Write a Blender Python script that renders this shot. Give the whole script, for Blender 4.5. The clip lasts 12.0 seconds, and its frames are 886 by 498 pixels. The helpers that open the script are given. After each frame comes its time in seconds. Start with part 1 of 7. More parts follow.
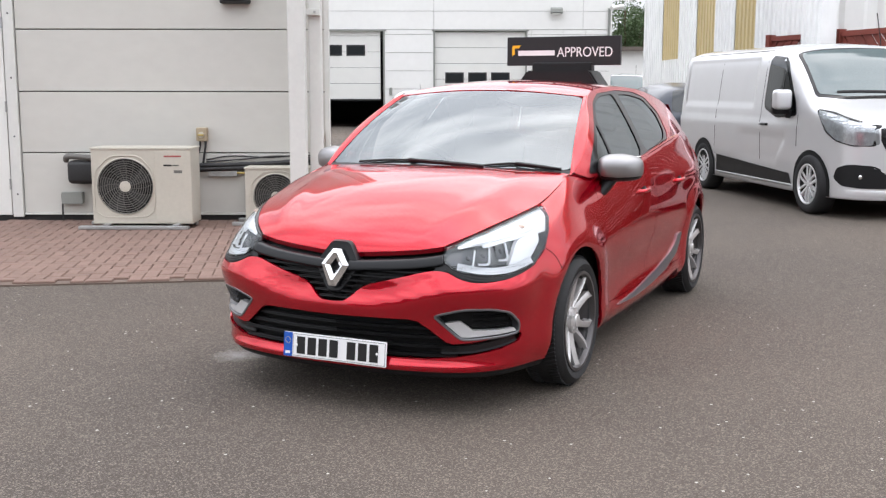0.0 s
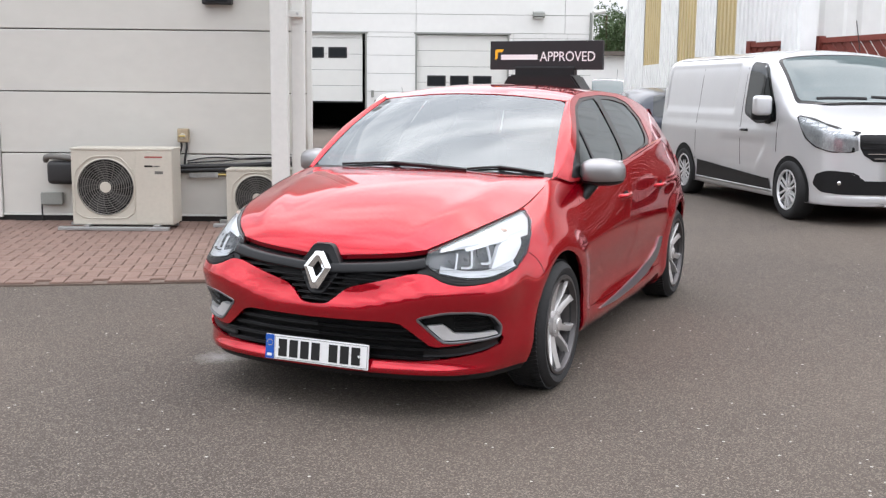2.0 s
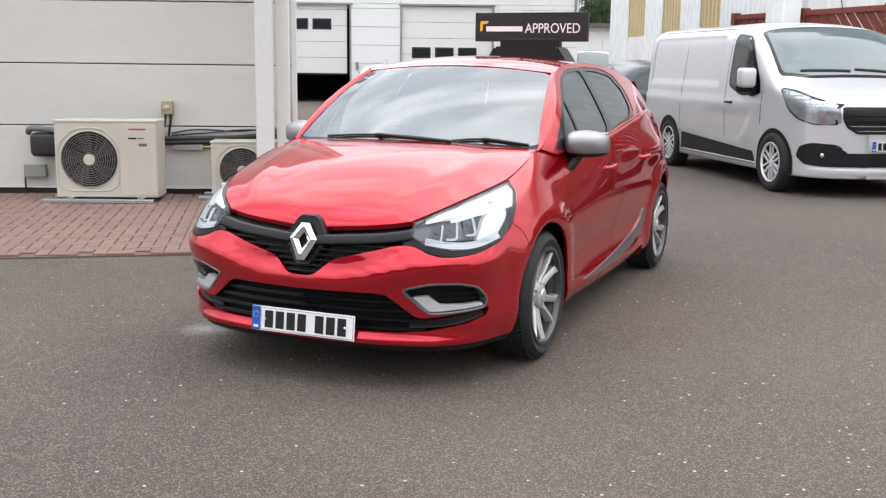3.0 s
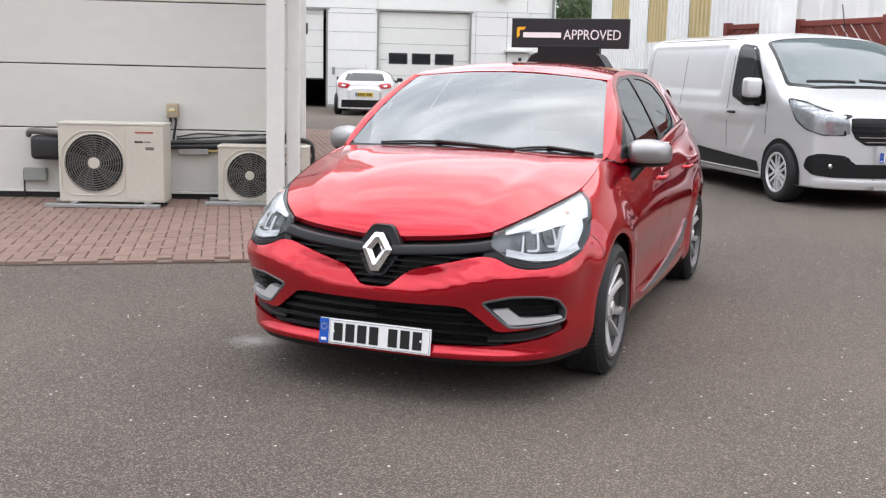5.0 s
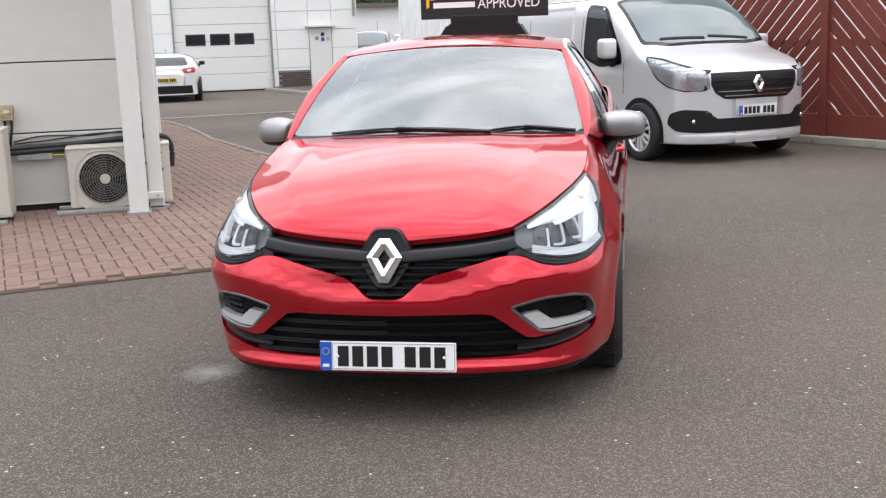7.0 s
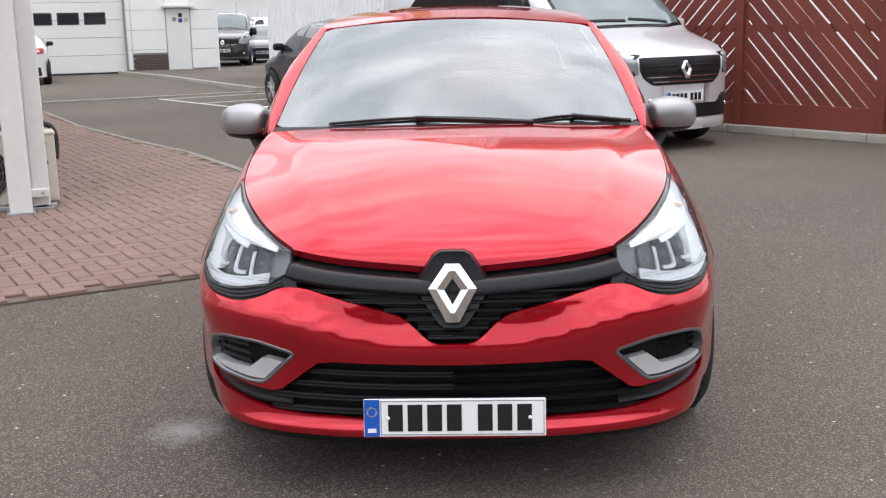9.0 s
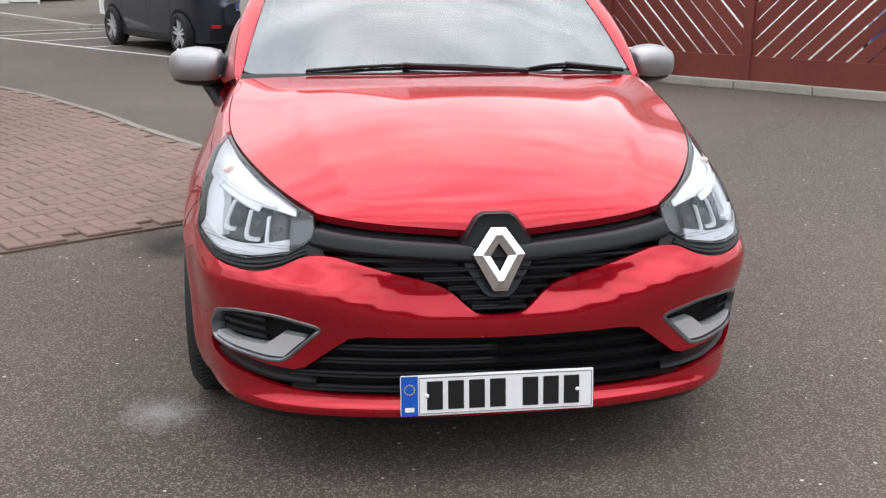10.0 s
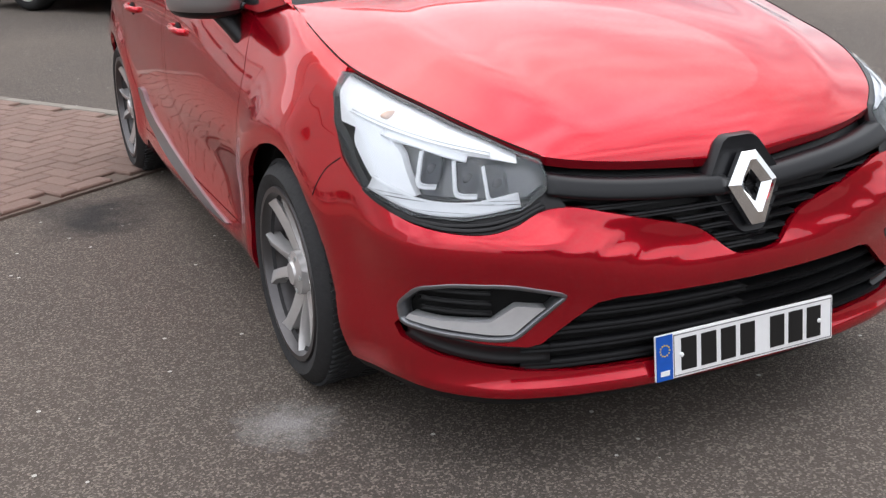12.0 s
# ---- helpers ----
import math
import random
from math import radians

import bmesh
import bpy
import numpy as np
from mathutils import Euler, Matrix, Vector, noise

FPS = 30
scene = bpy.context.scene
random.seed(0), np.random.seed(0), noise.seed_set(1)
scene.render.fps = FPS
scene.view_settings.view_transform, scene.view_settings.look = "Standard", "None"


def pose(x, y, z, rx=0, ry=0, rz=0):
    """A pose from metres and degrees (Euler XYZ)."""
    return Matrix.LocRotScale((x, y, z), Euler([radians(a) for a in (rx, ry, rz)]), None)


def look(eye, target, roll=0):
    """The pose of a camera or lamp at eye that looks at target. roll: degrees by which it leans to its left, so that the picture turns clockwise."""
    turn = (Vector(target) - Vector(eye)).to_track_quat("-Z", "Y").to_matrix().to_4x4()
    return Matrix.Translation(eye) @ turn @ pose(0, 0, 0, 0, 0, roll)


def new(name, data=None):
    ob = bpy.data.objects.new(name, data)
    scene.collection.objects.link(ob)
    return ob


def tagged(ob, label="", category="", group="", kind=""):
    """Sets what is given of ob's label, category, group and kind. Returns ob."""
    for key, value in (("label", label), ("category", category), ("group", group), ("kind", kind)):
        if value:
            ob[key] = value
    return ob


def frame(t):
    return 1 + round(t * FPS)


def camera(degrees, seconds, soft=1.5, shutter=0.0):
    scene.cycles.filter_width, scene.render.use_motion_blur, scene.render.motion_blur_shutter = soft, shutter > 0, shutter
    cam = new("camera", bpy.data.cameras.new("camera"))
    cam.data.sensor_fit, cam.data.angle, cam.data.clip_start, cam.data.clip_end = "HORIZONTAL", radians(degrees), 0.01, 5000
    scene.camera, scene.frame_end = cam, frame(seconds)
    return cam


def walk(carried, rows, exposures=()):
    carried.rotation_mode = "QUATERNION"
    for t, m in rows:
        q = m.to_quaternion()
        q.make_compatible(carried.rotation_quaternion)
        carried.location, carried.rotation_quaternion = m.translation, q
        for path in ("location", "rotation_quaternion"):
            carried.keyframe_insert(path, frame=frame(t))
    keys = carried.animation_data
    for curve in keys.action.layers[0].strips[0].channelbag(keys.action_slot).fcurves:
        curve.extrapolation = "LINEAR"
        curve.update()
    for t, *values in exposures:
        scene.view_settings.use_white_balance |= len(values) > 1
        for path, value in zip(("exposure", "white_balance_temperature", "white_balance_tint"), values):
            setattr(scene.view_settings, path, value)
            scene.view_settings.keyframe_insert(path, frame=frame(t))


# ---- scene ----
cam = camera(45.2, 12.0, 1.3)
METRES, EYE, TILT, LEAN, TURN = 4.82, 1.405, 1.2, 0.0, 0.0
ROWS = [
    (0.0, 0.0, 0.0, 0.0, 0.01, -9.82, -0.08),
    (0.5, -0.0005, -0.0016, -0.0009, 0.05, -9.86, -0.68),
    (1.0, -0.0015, -0.001, 0.0007, -0.69, -9.24, -0.79),
    (1.5, -0.0004, -0.0018, 0.0007, -0.61, -9.17, -0.71),
    (2.0, -0.0019, -0.0008, 0.0004, -0.96, -9.66, -0.6),
    (2.5, -0.0028, -0.0022, 0.0002, -1.05, -9.5, -0.82),
    (3.0, -0.0022, -0.006, 0.0003, -1.76, -11.12, -0.68),
    (5.0, -0.1036, 0.0307, -0.0034, -3.72, -10.75, -1.46),
    (5.5, -0.1229, 0.0754, -0.0009, -5.44, -10.9, 0.55),
    (6.0, -0.1542, 0.1075, -0.0006, -7.47, -10.98, -0.5),
    (6.5, -0.2113, 0.1333, -0.001, -11.69, -11.45, 0.99),
    (8.5, -0.328, 0.3321, -0.0081, -21.89, -13.28, -0.46),
    (9.0, -0.3386, 0.3991, -0.0159, -23.51, -13.04, 0.62),
    (9.5, -0.3645, 0.4489, -0.0164, -26.03, -13.8, -0.23),
    (10.0, -0.4205, 0.5032, -0.0175, -32.81, -16.11, -0.91),
    (10.5, -0.4442, 0.5644, -0.0228, -33.01, -14.93, 1.71),
    (11.0, -0.4708, 0.6268, -0.0263, -37.87, -16.88, 1.03),
    (11.5, -0.5279, 0.6875, -0.0268, -45.5, -16.89, 0.18),
    (12.0, -0.5521, 0.7484, -0.0352, -50.07, -20.13, 0.76),
]
walk(cam, [(t, pose(0, 0, EYE, TILT, LEAN, TURN) @ pose(METRES * x, METRES * y, METRES * z, 90 + pitch, roll, yaw)) for t, x, y, z, yaw, pitch, roll in ROWS], [(0.0, 0.92, 6370, 12), (8.5, 0.84, 6370, 12), (12.0, 0.74, 6370, 12)])

# ---- world and sun ----
world = bpy.data.worlds.new("overcast_sky")
scene.world = world
world.use_nodes = True
wn, wl = world.node_tree.nodes, world.node_tree.links
wn.clear()
sky = wn.new("ShaderNodeTexSky")
sky.sky_type = "NISHITA"
sky.sun_disc = False
sky.sun_elevation, sky.sun_rotation = radians(62), radians(30)
sky.air_density, sky.dust_density, sky.ozone_density = 1.0, 2.5, 1.0
w_co = wn.new("ShaderNodeTexCoord")
w_map = wn.new("ShaderNodeMapping")
w_map.inputs["Scale"].default_value = (1.0, 1.6, 3.0)
w_noise = wn.new("ShaderNodeTexNoise")
w_noise.inputs["Scale"].default_value = 2.2
w_noise.inputs["Detail"].default_value = 7
w_noise.inputs["Roughness"].default_value = 0.55
w_ramp = wn.new("ShaderNodeValToRGB")
w_ramp.color_ramp.elements[0].position, w_ramp.color_ramp.elements[0].color = 0.36, (6.2, 6.5, 7.0, 1)
w_ramp.color_ramp.elements[1].position, w_ramp.color_ramp.elements[1].color = 0.66, (14.0, 14.0, 14.0, 1)
w_mix = wn.new("ShaderNodeMixRGB")
w_mix.inputs["Fac"].default_value = 0.86
w_bg = wn.new("ShaderNodeBackground")
w_bg.inputs["Strength"].default_value = 0.10
w_out = wn.new("ShaderNodeOutputWorld")
wl.new(w_co.outputs["Generated"], w_map.inputs["Vector"])
wl.new(w_map.outputs["Vector"], w_noise.inputs["Vector"])
wl.new(w_noise.outputs["Fac"], w_ramp.inputs["Fac"])
wl.new(sky.outputs["Color"], w_mix.inputs["Color1"])
wl.new(w_ramp.outputs["Color"], w_mix.inputs["Color2"])
w_sep = wn.new("ShaderNodeSeparateXYZ")
w_up = wn.new("ShaderNodeMapRange")
w_up.inputs["From Min"].default_value, w_up.inputs["From Max"].default_value = 0.0, 1.0
w_up.inputs["To Min"].default_value, w_up.inputs["To Max"].default_value = 0.62, 1.65
w_zen = wn.new("ShaderNodeVectorMath")
w_zen.operation = "SCALE"
wl.new(w_co.outputs["Generated"], w_sep.inputs["Vector"])
wl.new(w_sep.outputs["Z"], w_up.inputs["Value"])
wl.new(w_up.outputs["Result"], w_zen.inputs["Scale"])
wl.new(w_mix.outputs["Color"], w_zen.inputs[0])
wl.new(w_zen.outputs["Vector"], w_bg.inputs["Color"])
wl.new(w_bg.outputs["Background"], w_out.inputs["Surface"])

sun = new("sun", bpy.data.lights.new("sun", "SUN"))
sun.data.energy, sun.data.angle, sun.data.color = 0.55, radians(85), (1.0, 0.96, 0.9)
sun.matrix_world = look((3, 5, 11), (0, 0, 0))


# ---- materials ----
def mat(name, col, rough=0.5, metal=0.0, vary=0.12, scale=3.0, fine=60.0, bump=0.0, bscale=150.0, coat=0.0, spec=0.5, random_piece=0.0, trans=0.0, ior=1.45, stretch=None):
    """A surface with variation at two scales, optional bump and clear coat."""
    m = bpy.data.materials.new(name)
    m.use_nodes = True
    nt = m.node_tree
    n, l = nt.nodes, nt.links
    b = n["Principled BSDF"]
    b.inputs["Roughness"].default_value = rough
    b.inputs["Metallic"].default_value = metal
    b.inputs["Coat Weight"].default_value = coat
    b.inputs["Coat Roughness"].default_value = 0.03
    b.inputs["Specular IOR Level"].default_value = spec
    b.inputs["Transmission Weight"].default_value = trans
    b.inputs["IOR"].default_value = ior
    co = n.new("ShaderNodeTexCoord")
    vec = co.outputs["Object"]
    if stretch:
        mp = n.new("ShaderNodeMapping")
        mp.inputs["Scale"].default_value = stretch
        l.new(vec, mp.inputs["Vector"])
        vec = mp.outputs["Vector"]
    n1 = n.new("ShaderNodeTexNoise")
    n1.inputs["Scale"].default_value = scale
    n1.inputs["Detail"].default_value = 5
    n2 = n.new("ShaderNodeTexNoise")
    n2.inputs["Scale"].default_value = fine
    n2.inputs["Detail"].default_value = 3
    l.new(vec, n1.inputs["Vector"])
    l.new(vec, n2.inputs["Vector"])
    add = n.new("ShaderNodeMath")
    add.operation = "ADD"
    l.new(n1.outputs["Fac"], add.inputs[0])
    l.new(n2.outputs["Fac"], add.inputs[1])
    fac = add.outputs[0]
    if random_piece:
        oi = n.new("ShaderNodeObjectInfo")
        gi = n.new("ShaderNodeNewGeometry")
        s2 = n.new("ShaderNodeMath")
        s2.operation = "ADD"
        l.new(oi.outputs["Random"], s2.inputs[0])
        l.new(gi.outputs["Random Per Island"], s2.inputs[1])
        s3 = n.new("ShaderNodeMath")
        s3.operation = "MULTIPLY_ADD"
        l.new(s2.outputs[0], s3.inputs[0])
        s3.inputs[1].default_value = random_piece
        l.new(fac, s3.inputs[2])
        fac = s3.outputs[0]
    mr = n.new("ShaderNodeMapRange")
    mr.inputs["From Min"].default_value, mr.inputs["From Max"].default_value = 0.6, 1.4 + random_piece * 2
    mr.inputs["To Min"].default_value, mr.inputs["To Max"].default_value = 1 - vary, 1 + vary
    l.new(fac, mr.inputs["Value"])
    mul = n.new("ShaderNodeVectorMath")
    mul.operation = "SCALE"
    mul.inputs[0].default_value = col
    l.new(mr.outputs["Result"], mul.inputs["Scale"])
    l.new(mul.outputs["Vector"], b.inputs["Base Color"])
    if bump:
        n3 = n.new("ShaderNodeTexNoise")
        n3.inputs["Scale"].default_value = bscale
        n3.inputs["Detail"].default_value = 4
        l.new(vec, n3.inputs["Vector"])
        bp = n.new("ShaderNodeBump")
        bp.inputs["Strength"].default_value = bump
        bp.inputs["Distance"].default_value = 0.01
        l.new(n3.outputs["Fac"], bp.inputs["Height"])
        l.new(bp.outputs["Normal"], b.inputs["Normal"])
    return m


def asphalt_material():
    """Dark tarmac with pale stone chips, brownish worn areas and a chalky spill."""
    m = mat("asphalt", (0.066, 0.0535, 0.0445), 0.85, vary=0.22, scale=0.35, fine=90.0, bump=0.9, bscale=170.0)
    n, l = m.node_tree.nodes, m.node_tree.links
    b = n["Principled BSDF"]
    base = b.inputs["Base Color"].links[0].from_socket
    co = n.new("ShaderNodeTexCoord")
    big = n.new("ShaderNodeTexNoise")
    big.inputs["Scale"].default_value = 0.22
    big.inputs["Detail"].default_value = 6
    l.new(co.outputs["Object"], big.inputs["Vector"])
    r1 = n.new("ShaderNodeMapRange")
    r1.inputs["From Min"].default_value, r1.inputs["From Max"].default_value = 0.42, 0.62
    r1.inputs["To Max"].default_value = 0.8
    l.new(big.outputs["Fac"], r1.inputs["Value"])
    mx = n.new("ShaderNodeMixRGB")
    mx.inputs["Color2"].default_value = (0.112, 0.090, 0.0715, 1)
    l.new(r1.outputs["Result"], mx.inputs["Fac"])
    l.new(base, mx.inputs["Color1"])
    # stone chips
    vo = n.new("ShaderNodeTexVoronoi")
    vo.inputs["Scale"].default_value = 185.0
    l.new(co.outputs["Object"], vo.inputs["Vector"])
    sep = n.new("ShaderNodeSeparateColor")
    l.new(vo.outputs["Color"], sep.inputs["Color"])
    pick = n.new("ShaderNodeMapRange")
    pick.inputs["From Min"].default_value, pick.inputs["From Max"].default_value = 0.58, 1.0
    pick.inputs["To Max"].default_value = 0.85
    l.new(sep.outputs["Red"], pick.inputs["Value"])
    mc = n.new("ShaderNodeMixRGB")
    mc.inputs["Color2"].default_value = (0.25, 0.21, 0.175, 1)
    l.new(pick.outputs["Result"], mc.inputs["Fac"])
    l.new(mx.outputs["Color"], mc.inputs["Color1"])
    vb = n.new("ShaderNodeTexVoronoi")
    vb.inputs["Scale"].default_value = 24.0
    l.new(co.outputs["Object"], vb.inputs["Vector"])
    sb = n.new("ShaderNodeSeparateColor")
    l.new(vb.outputs["Color"], sb.inputs["Color"])
    gt = n.new("ShaderNodeMath")
    gt.operation = "GREATER_THAN"
    gt.inputs[1].default_value = 0.93
    l.new(sb.outputs["Green"], gt.inputs[0])
    near = n.new("ShaderNodeMath")
    near.operation = "LESS_THAN"
    near.inputs[1].default_value = 0.16
    l.new(vb.outputs["Distance"], near.inputs[0])
    both = n.new("ShaderNodeMath")
    both.operation = "MULTIPLY"
    l.new(gt.outputs[0], both.inputs[0])
    l.new(near.outputs[0], both.inputs[1])
    md = n.new("ShaderNodeMixRGB")
    md.inputs["Color2"].default_value = (0.5, 0.48, 0.44, 1)
    l.new(both.outputs[0], md.inputs["Fac"])
    l.new(mc.outputs["Color"], md.inputs["Color1"])
    # spilt chalky mark
    last = md.outputs["Color"]
    for (cx, cy, radius, colour, amount, rough_edge) in ((-1.09, 5.50, 0.20, (0.38, 0.37, 0.36, 1), 0.55, 16.0), (-0.36, 7.50, 0.50, (0.012, 0.012, 0.012, 1), 0.9, 4.0), (-5.5, 7.0, 0.9, (0.03, 0.03, 0.03, 1), 0.3, 2.0)):
        sub = n.new("ShaderNodeVectorMath")
        sub.operation = "DISTANCE"
        sub.inputs[1].default_value = (cx, cy, 0)
        l.new(co.outputs["Object"], sub.inputs[0])
        ns = n.new("ShaderNodeTexNoise")
        ns.inputs["Scale"].default_value = rough_edge
        ns.inputs["Detail"].default_value = 8
        ns.inputs["Roughness"].default_value = 0.7
        l.new(co.outputs["Object"], ns.inputs["Vector"])
        ma = n.new("ShaderNodeMath")
        ma.operation = "MULTIPLY_ADD"
        ma.inputs[1].default_value = radius * 1.6
        l.new(ns.outputs["Fac"], ma.inputs[0])
        l.new(sub.outputs["Value"], ma.inputs[2])
        rr = n.new("ShaderNodeMapRange")
        rr.inputs["From Min"].default_value, rr.inputs["From Max"].default_value = radius * 1.55, radius * 0.85
        rr.inputs["To Max"].default_value = amount
        l.new(ma.outputs[0], rr.inputs["Value"])
        mm = n.new("ShaderNodeMixRGB")
        mm.inputs["Color2"].default_value = colour
        l.new(rr.outputs["Result"], mm.inputs["Fac"])
        l.new(last, mm.inputs["Color1"])
        last = mm.outputs["Color"]
    l.new(last, b.inputs["Base Color"])
    return m


M_ASPHALT = asphalt_material()
M_BRICK = mat("red_paving_brick", (0.192, 0.127, 0.103), 0.85, vary=0.30, scale=1.2, fine=45.0, bump=0.5, bscale=120.0, random_piece=0.5)
M_BRICK_BED = mat("jointing_sand", (0.14, 0.105, 0.085), 0.95, vary=0.2, bump=0.5)
M_CONCRETE = mat("kerb_concrete", (0.34, 0.32, 0.28), 0.9, vary=0.25, scale=4.0, fine=70.0, bump=0.6, bscale=90.0, random_piece=0.2)
M_EDGING = mat("dirty_edging_concrete", (0.22, 0.20, 0.17), 0.9, vary=0.3, scale=3.0, bump=0.5, bscale=80.0, random_piece=0.3)
M_PANEL = mat("cream_painted_panel", (0.57, 0.56, 0.52), 0.45, vary=0.045, scale=1.1, fine=6.0, stretch=(0.9, 1, 1.6))
M_FARPANEL = mat("white_painted_panel", (0.80, 0.80, 0.78), 0.5, vary=0.03, scale=0.8, fine=5.0)
M_DARK = mat("dark_plinth", (0.025, 0.025, 0.025), 0.8, vary=0.3, bump=0.3)
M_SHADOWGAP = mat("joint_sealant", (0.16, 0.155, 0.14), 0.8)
M_FARGAP = mat("pale_panel_joint", (0.42, 0.42, 0.40), 0.8)
M_WHITEPAINT = mat("white_painted_steel", (0.66, 0.66, 0.63), 0.4, vary=0.05, scale=2.0, fine=20.0)
M_WHITEDOOR = mat("white_door_paint", (0.74, 0.74, 0.71), 0.4, vary=0.03)
M_CREAM = mat("cream_enamelled_steel", (0.52, 0.49, 0.42), 0.4, vary=0.06, scale=3.0, fine=30.0)
M_CREAM_OLD = mat("aged_cream_plastic", (0.38, 0.31, 0.21), 0.5, vary=0.2, scale=12.0)
M_GREYPLASTIC = mat("grey_plastic", (0.26, 0.27, 0.25), 0.5, vary=0.1)
M_BLACKPLASTIC = mat("black_plastic", (0.022, 0.022, 0.023), 0.5, vary=0.2, bump=0.15, bscale=300.0)
M_GALV = mat("galvanised_steel", (0.42, 0.43, 0.43), 0.45, 0.7, vary=0.15, scale=14.0)
M_BRASS = mat("brass_fitting", (0.55, 0.43, 0.16), 0.4, 0.9)
M_FENCE = mat("red_stained_timber", (0.17, 0.036, 0.024), 0.7, vary=0.32, scale=2.0, fine=40.0, bump=0.5, bscale=40.0, random_piece=0.5, stretch=(1.0, 1.0, 0.3))
M_RAWWOOD = mat("weathered_timber", (0.36, 0.30, 0.20), 0.8, vary=0.2, scale=5, bump=0.4)
M_CORRUGATED = mat("white_profiled_cladding", (0.83, 0.84, 0.83), 0.5, vary=0.06, scale=0.6, fine=4.0)
M_ROOFLIGHT = mat("yellowed_translucent_sheet", (0.55, 0.44, 0.22), 0.5, vary=0.12, scale=1.0)
M_LINE = mat("white_road_paint", (0.62, 0.62, 0.60), 0.7, vary=0.25, scale=5.0, fine=60.0)
M_GRAVEL = mat("pale_gravel", (0.36, 0.33, 0.28), 0.95, vary=0.45, scale=9.0, fine=60.0, bump=1.0, bscale=60.0)
M_LEAF = mat("tree_leaves", (0.06, 0.10, 0.035), 0.6, vary=0.4, scale=1.5, fine=8.0)
M_BARK = mat("tree_bark", (0.12, 0.09, 0.06), 0.9, vary=0.3, bump=0.6, bscale=20.0)
M_GREYROOF = mat("brown_roof_sheet", (0.12, 0.10, 0.085), 0.7)
# near black: the workshop's lack of light put into the wall colour
M_DARKROOM = mat("workshop_shade_black", (0.03, 0.03, 0.033), 0.8)
M_DARKBRICK = mat("dark_plinth_brick", (0.10, 0.075, 0.065), 0.85, vary=0.3, random_piece=0.4)


# ---- mesh helpers ----
def mesh_from(name, bm, material, smooth=None):
    """A mesh from a bmesh; smooth: angle in degrees under which edges are shaded smooth."""
    me = bpy.data.meshes.new(name)
    bmesh.ops.recalc_face_normals(bm, faces=bm.faces)
    if smooth is not None:
        for f in bm.faces:
            f.smooth = True
        for e in bm.edges:
            if len(e.link_faces) == 2 and e.calc_face_angle(0) > radians(smooth):
                e.smooth = False
    bm.to_mesh(me)
    bm.free()
    me.materials.append(material)
    return me


def part(name, bm, material, parent=None, label="", smooth=None):
    """Links a bmesh as one mesh object under a thing or under a part."""
    ob = new(name, mesh_from(name, bm, material, smooth))
    if parent is not None:
        ob.parent = parent
    if label:
        tagged(ob, label)
    return ob


def thing(name, label, category, m=None, group="", kind=""):
    ob = new(name)
    ob.empty_display_size = 0.1
    if m is not None:
        ob.matrix_world = m
    return tagged(ob, label, category, group, kind)


def box(bm, x0, x1, y0, y1, z0, z1, bevel=0.0, segs=2, m=None):
    """Adds a box, its edges rounded by bevel."""
    r = bmesh.ops.create_cube(bm, size=1.0)
    vs = r["verts"]
    for v in vs:
        v.co = Vector((x0 + (v.co.x + 0.5) * (x1 - x0), y0 + (v.co.y + 0.5) * (y1 - y0), z0 + (v.co.z + 0.5) * (z1 - z0)))
    if bevel:
        es = list({e for v in vs for e in v.link_edges})
        r = bmesh.ops.bevel(bm, geom=es, offset=bevel, segments=segs, affect="EDGES", profile=0.5)
        vs = list({v for f in r["faces"] for v in f.verts} | {v for v in vs if v.is_valid})
    if m is not None:
        bmesh.ops.transform(bm, matrix=m, verts=vs)
    return bm


def boxed(x0, x1, y0, y1, z0, z1, bevel=0.0, segs=2):
    return box(bmesh.new(), x0, x1, y0, y1, z0, z1, bevel, segs)


def tube(bm, pts, radius, sides=10, closed=False):
    """Adds a round bar along pts."""
    pts = [Vector(p) for p in pts]
    rings = []
    for i, p in enumerate(pts):
        a = pts[i - 1] if i else (pts[-1] if closed else p)
        b = pts[i + 1] if i + 1 < len(pts) else (pts[0] if closed else p)
        d = (b - a).normalized()
        s = d.cross(Vector((0, 0, 1)))
        if s.length < 0.05:
            s = d.cross(Vector((0, 1, 0)))
        s.normalize()
        u = s.cross(d)
        rings.append([bm.verts.new(p + radius * (math.cos(k * math.tau / sides) * s + math.sin(k * math.tau / sides) * u)) for k in range(sides)])
    for i in range(len(rings) - (0 if closed else 1)):
        a, b = rings[i], rings[(i + 1) % len(rings)]
        for k in range(sides):
            bm.faces.new((a[k], a[(k + 1) % sides], b[(k + 1) % sides], b[k]))
    if not closed:
        bm.faces.new(rings[0])
        bm.faces.new(rings[-1])
    return bm


def lathe(bm, prof, axis="x", sides=48, centre=(0, 0, 0)):
    """Adds a turned form: prof is a list of (radius, along)."""
    c = Vector(centre)
    rings = []
    for r, a in prof:
        ring = []
        for k in range(sides):
            t = k * math.tau / sides
            p = (a, r * math.cos(t), r * math.sin(t)) if axis == "x" else ((r * math.cos(t), a, r * math.sin(t)) if axis == "y" else (r * math.cos(t), r * math.sin(t), a))
            ring.append(bm.verts.new(c + Vector(p)))
        rings.append(ring)
    for a, b in zip(rings, rings[1:]):
        for k in range(sides):
            bm.faces.new((a[k], a[(k + 1) % sides], b[(k + 1) % sides], b[k]))
    return bm


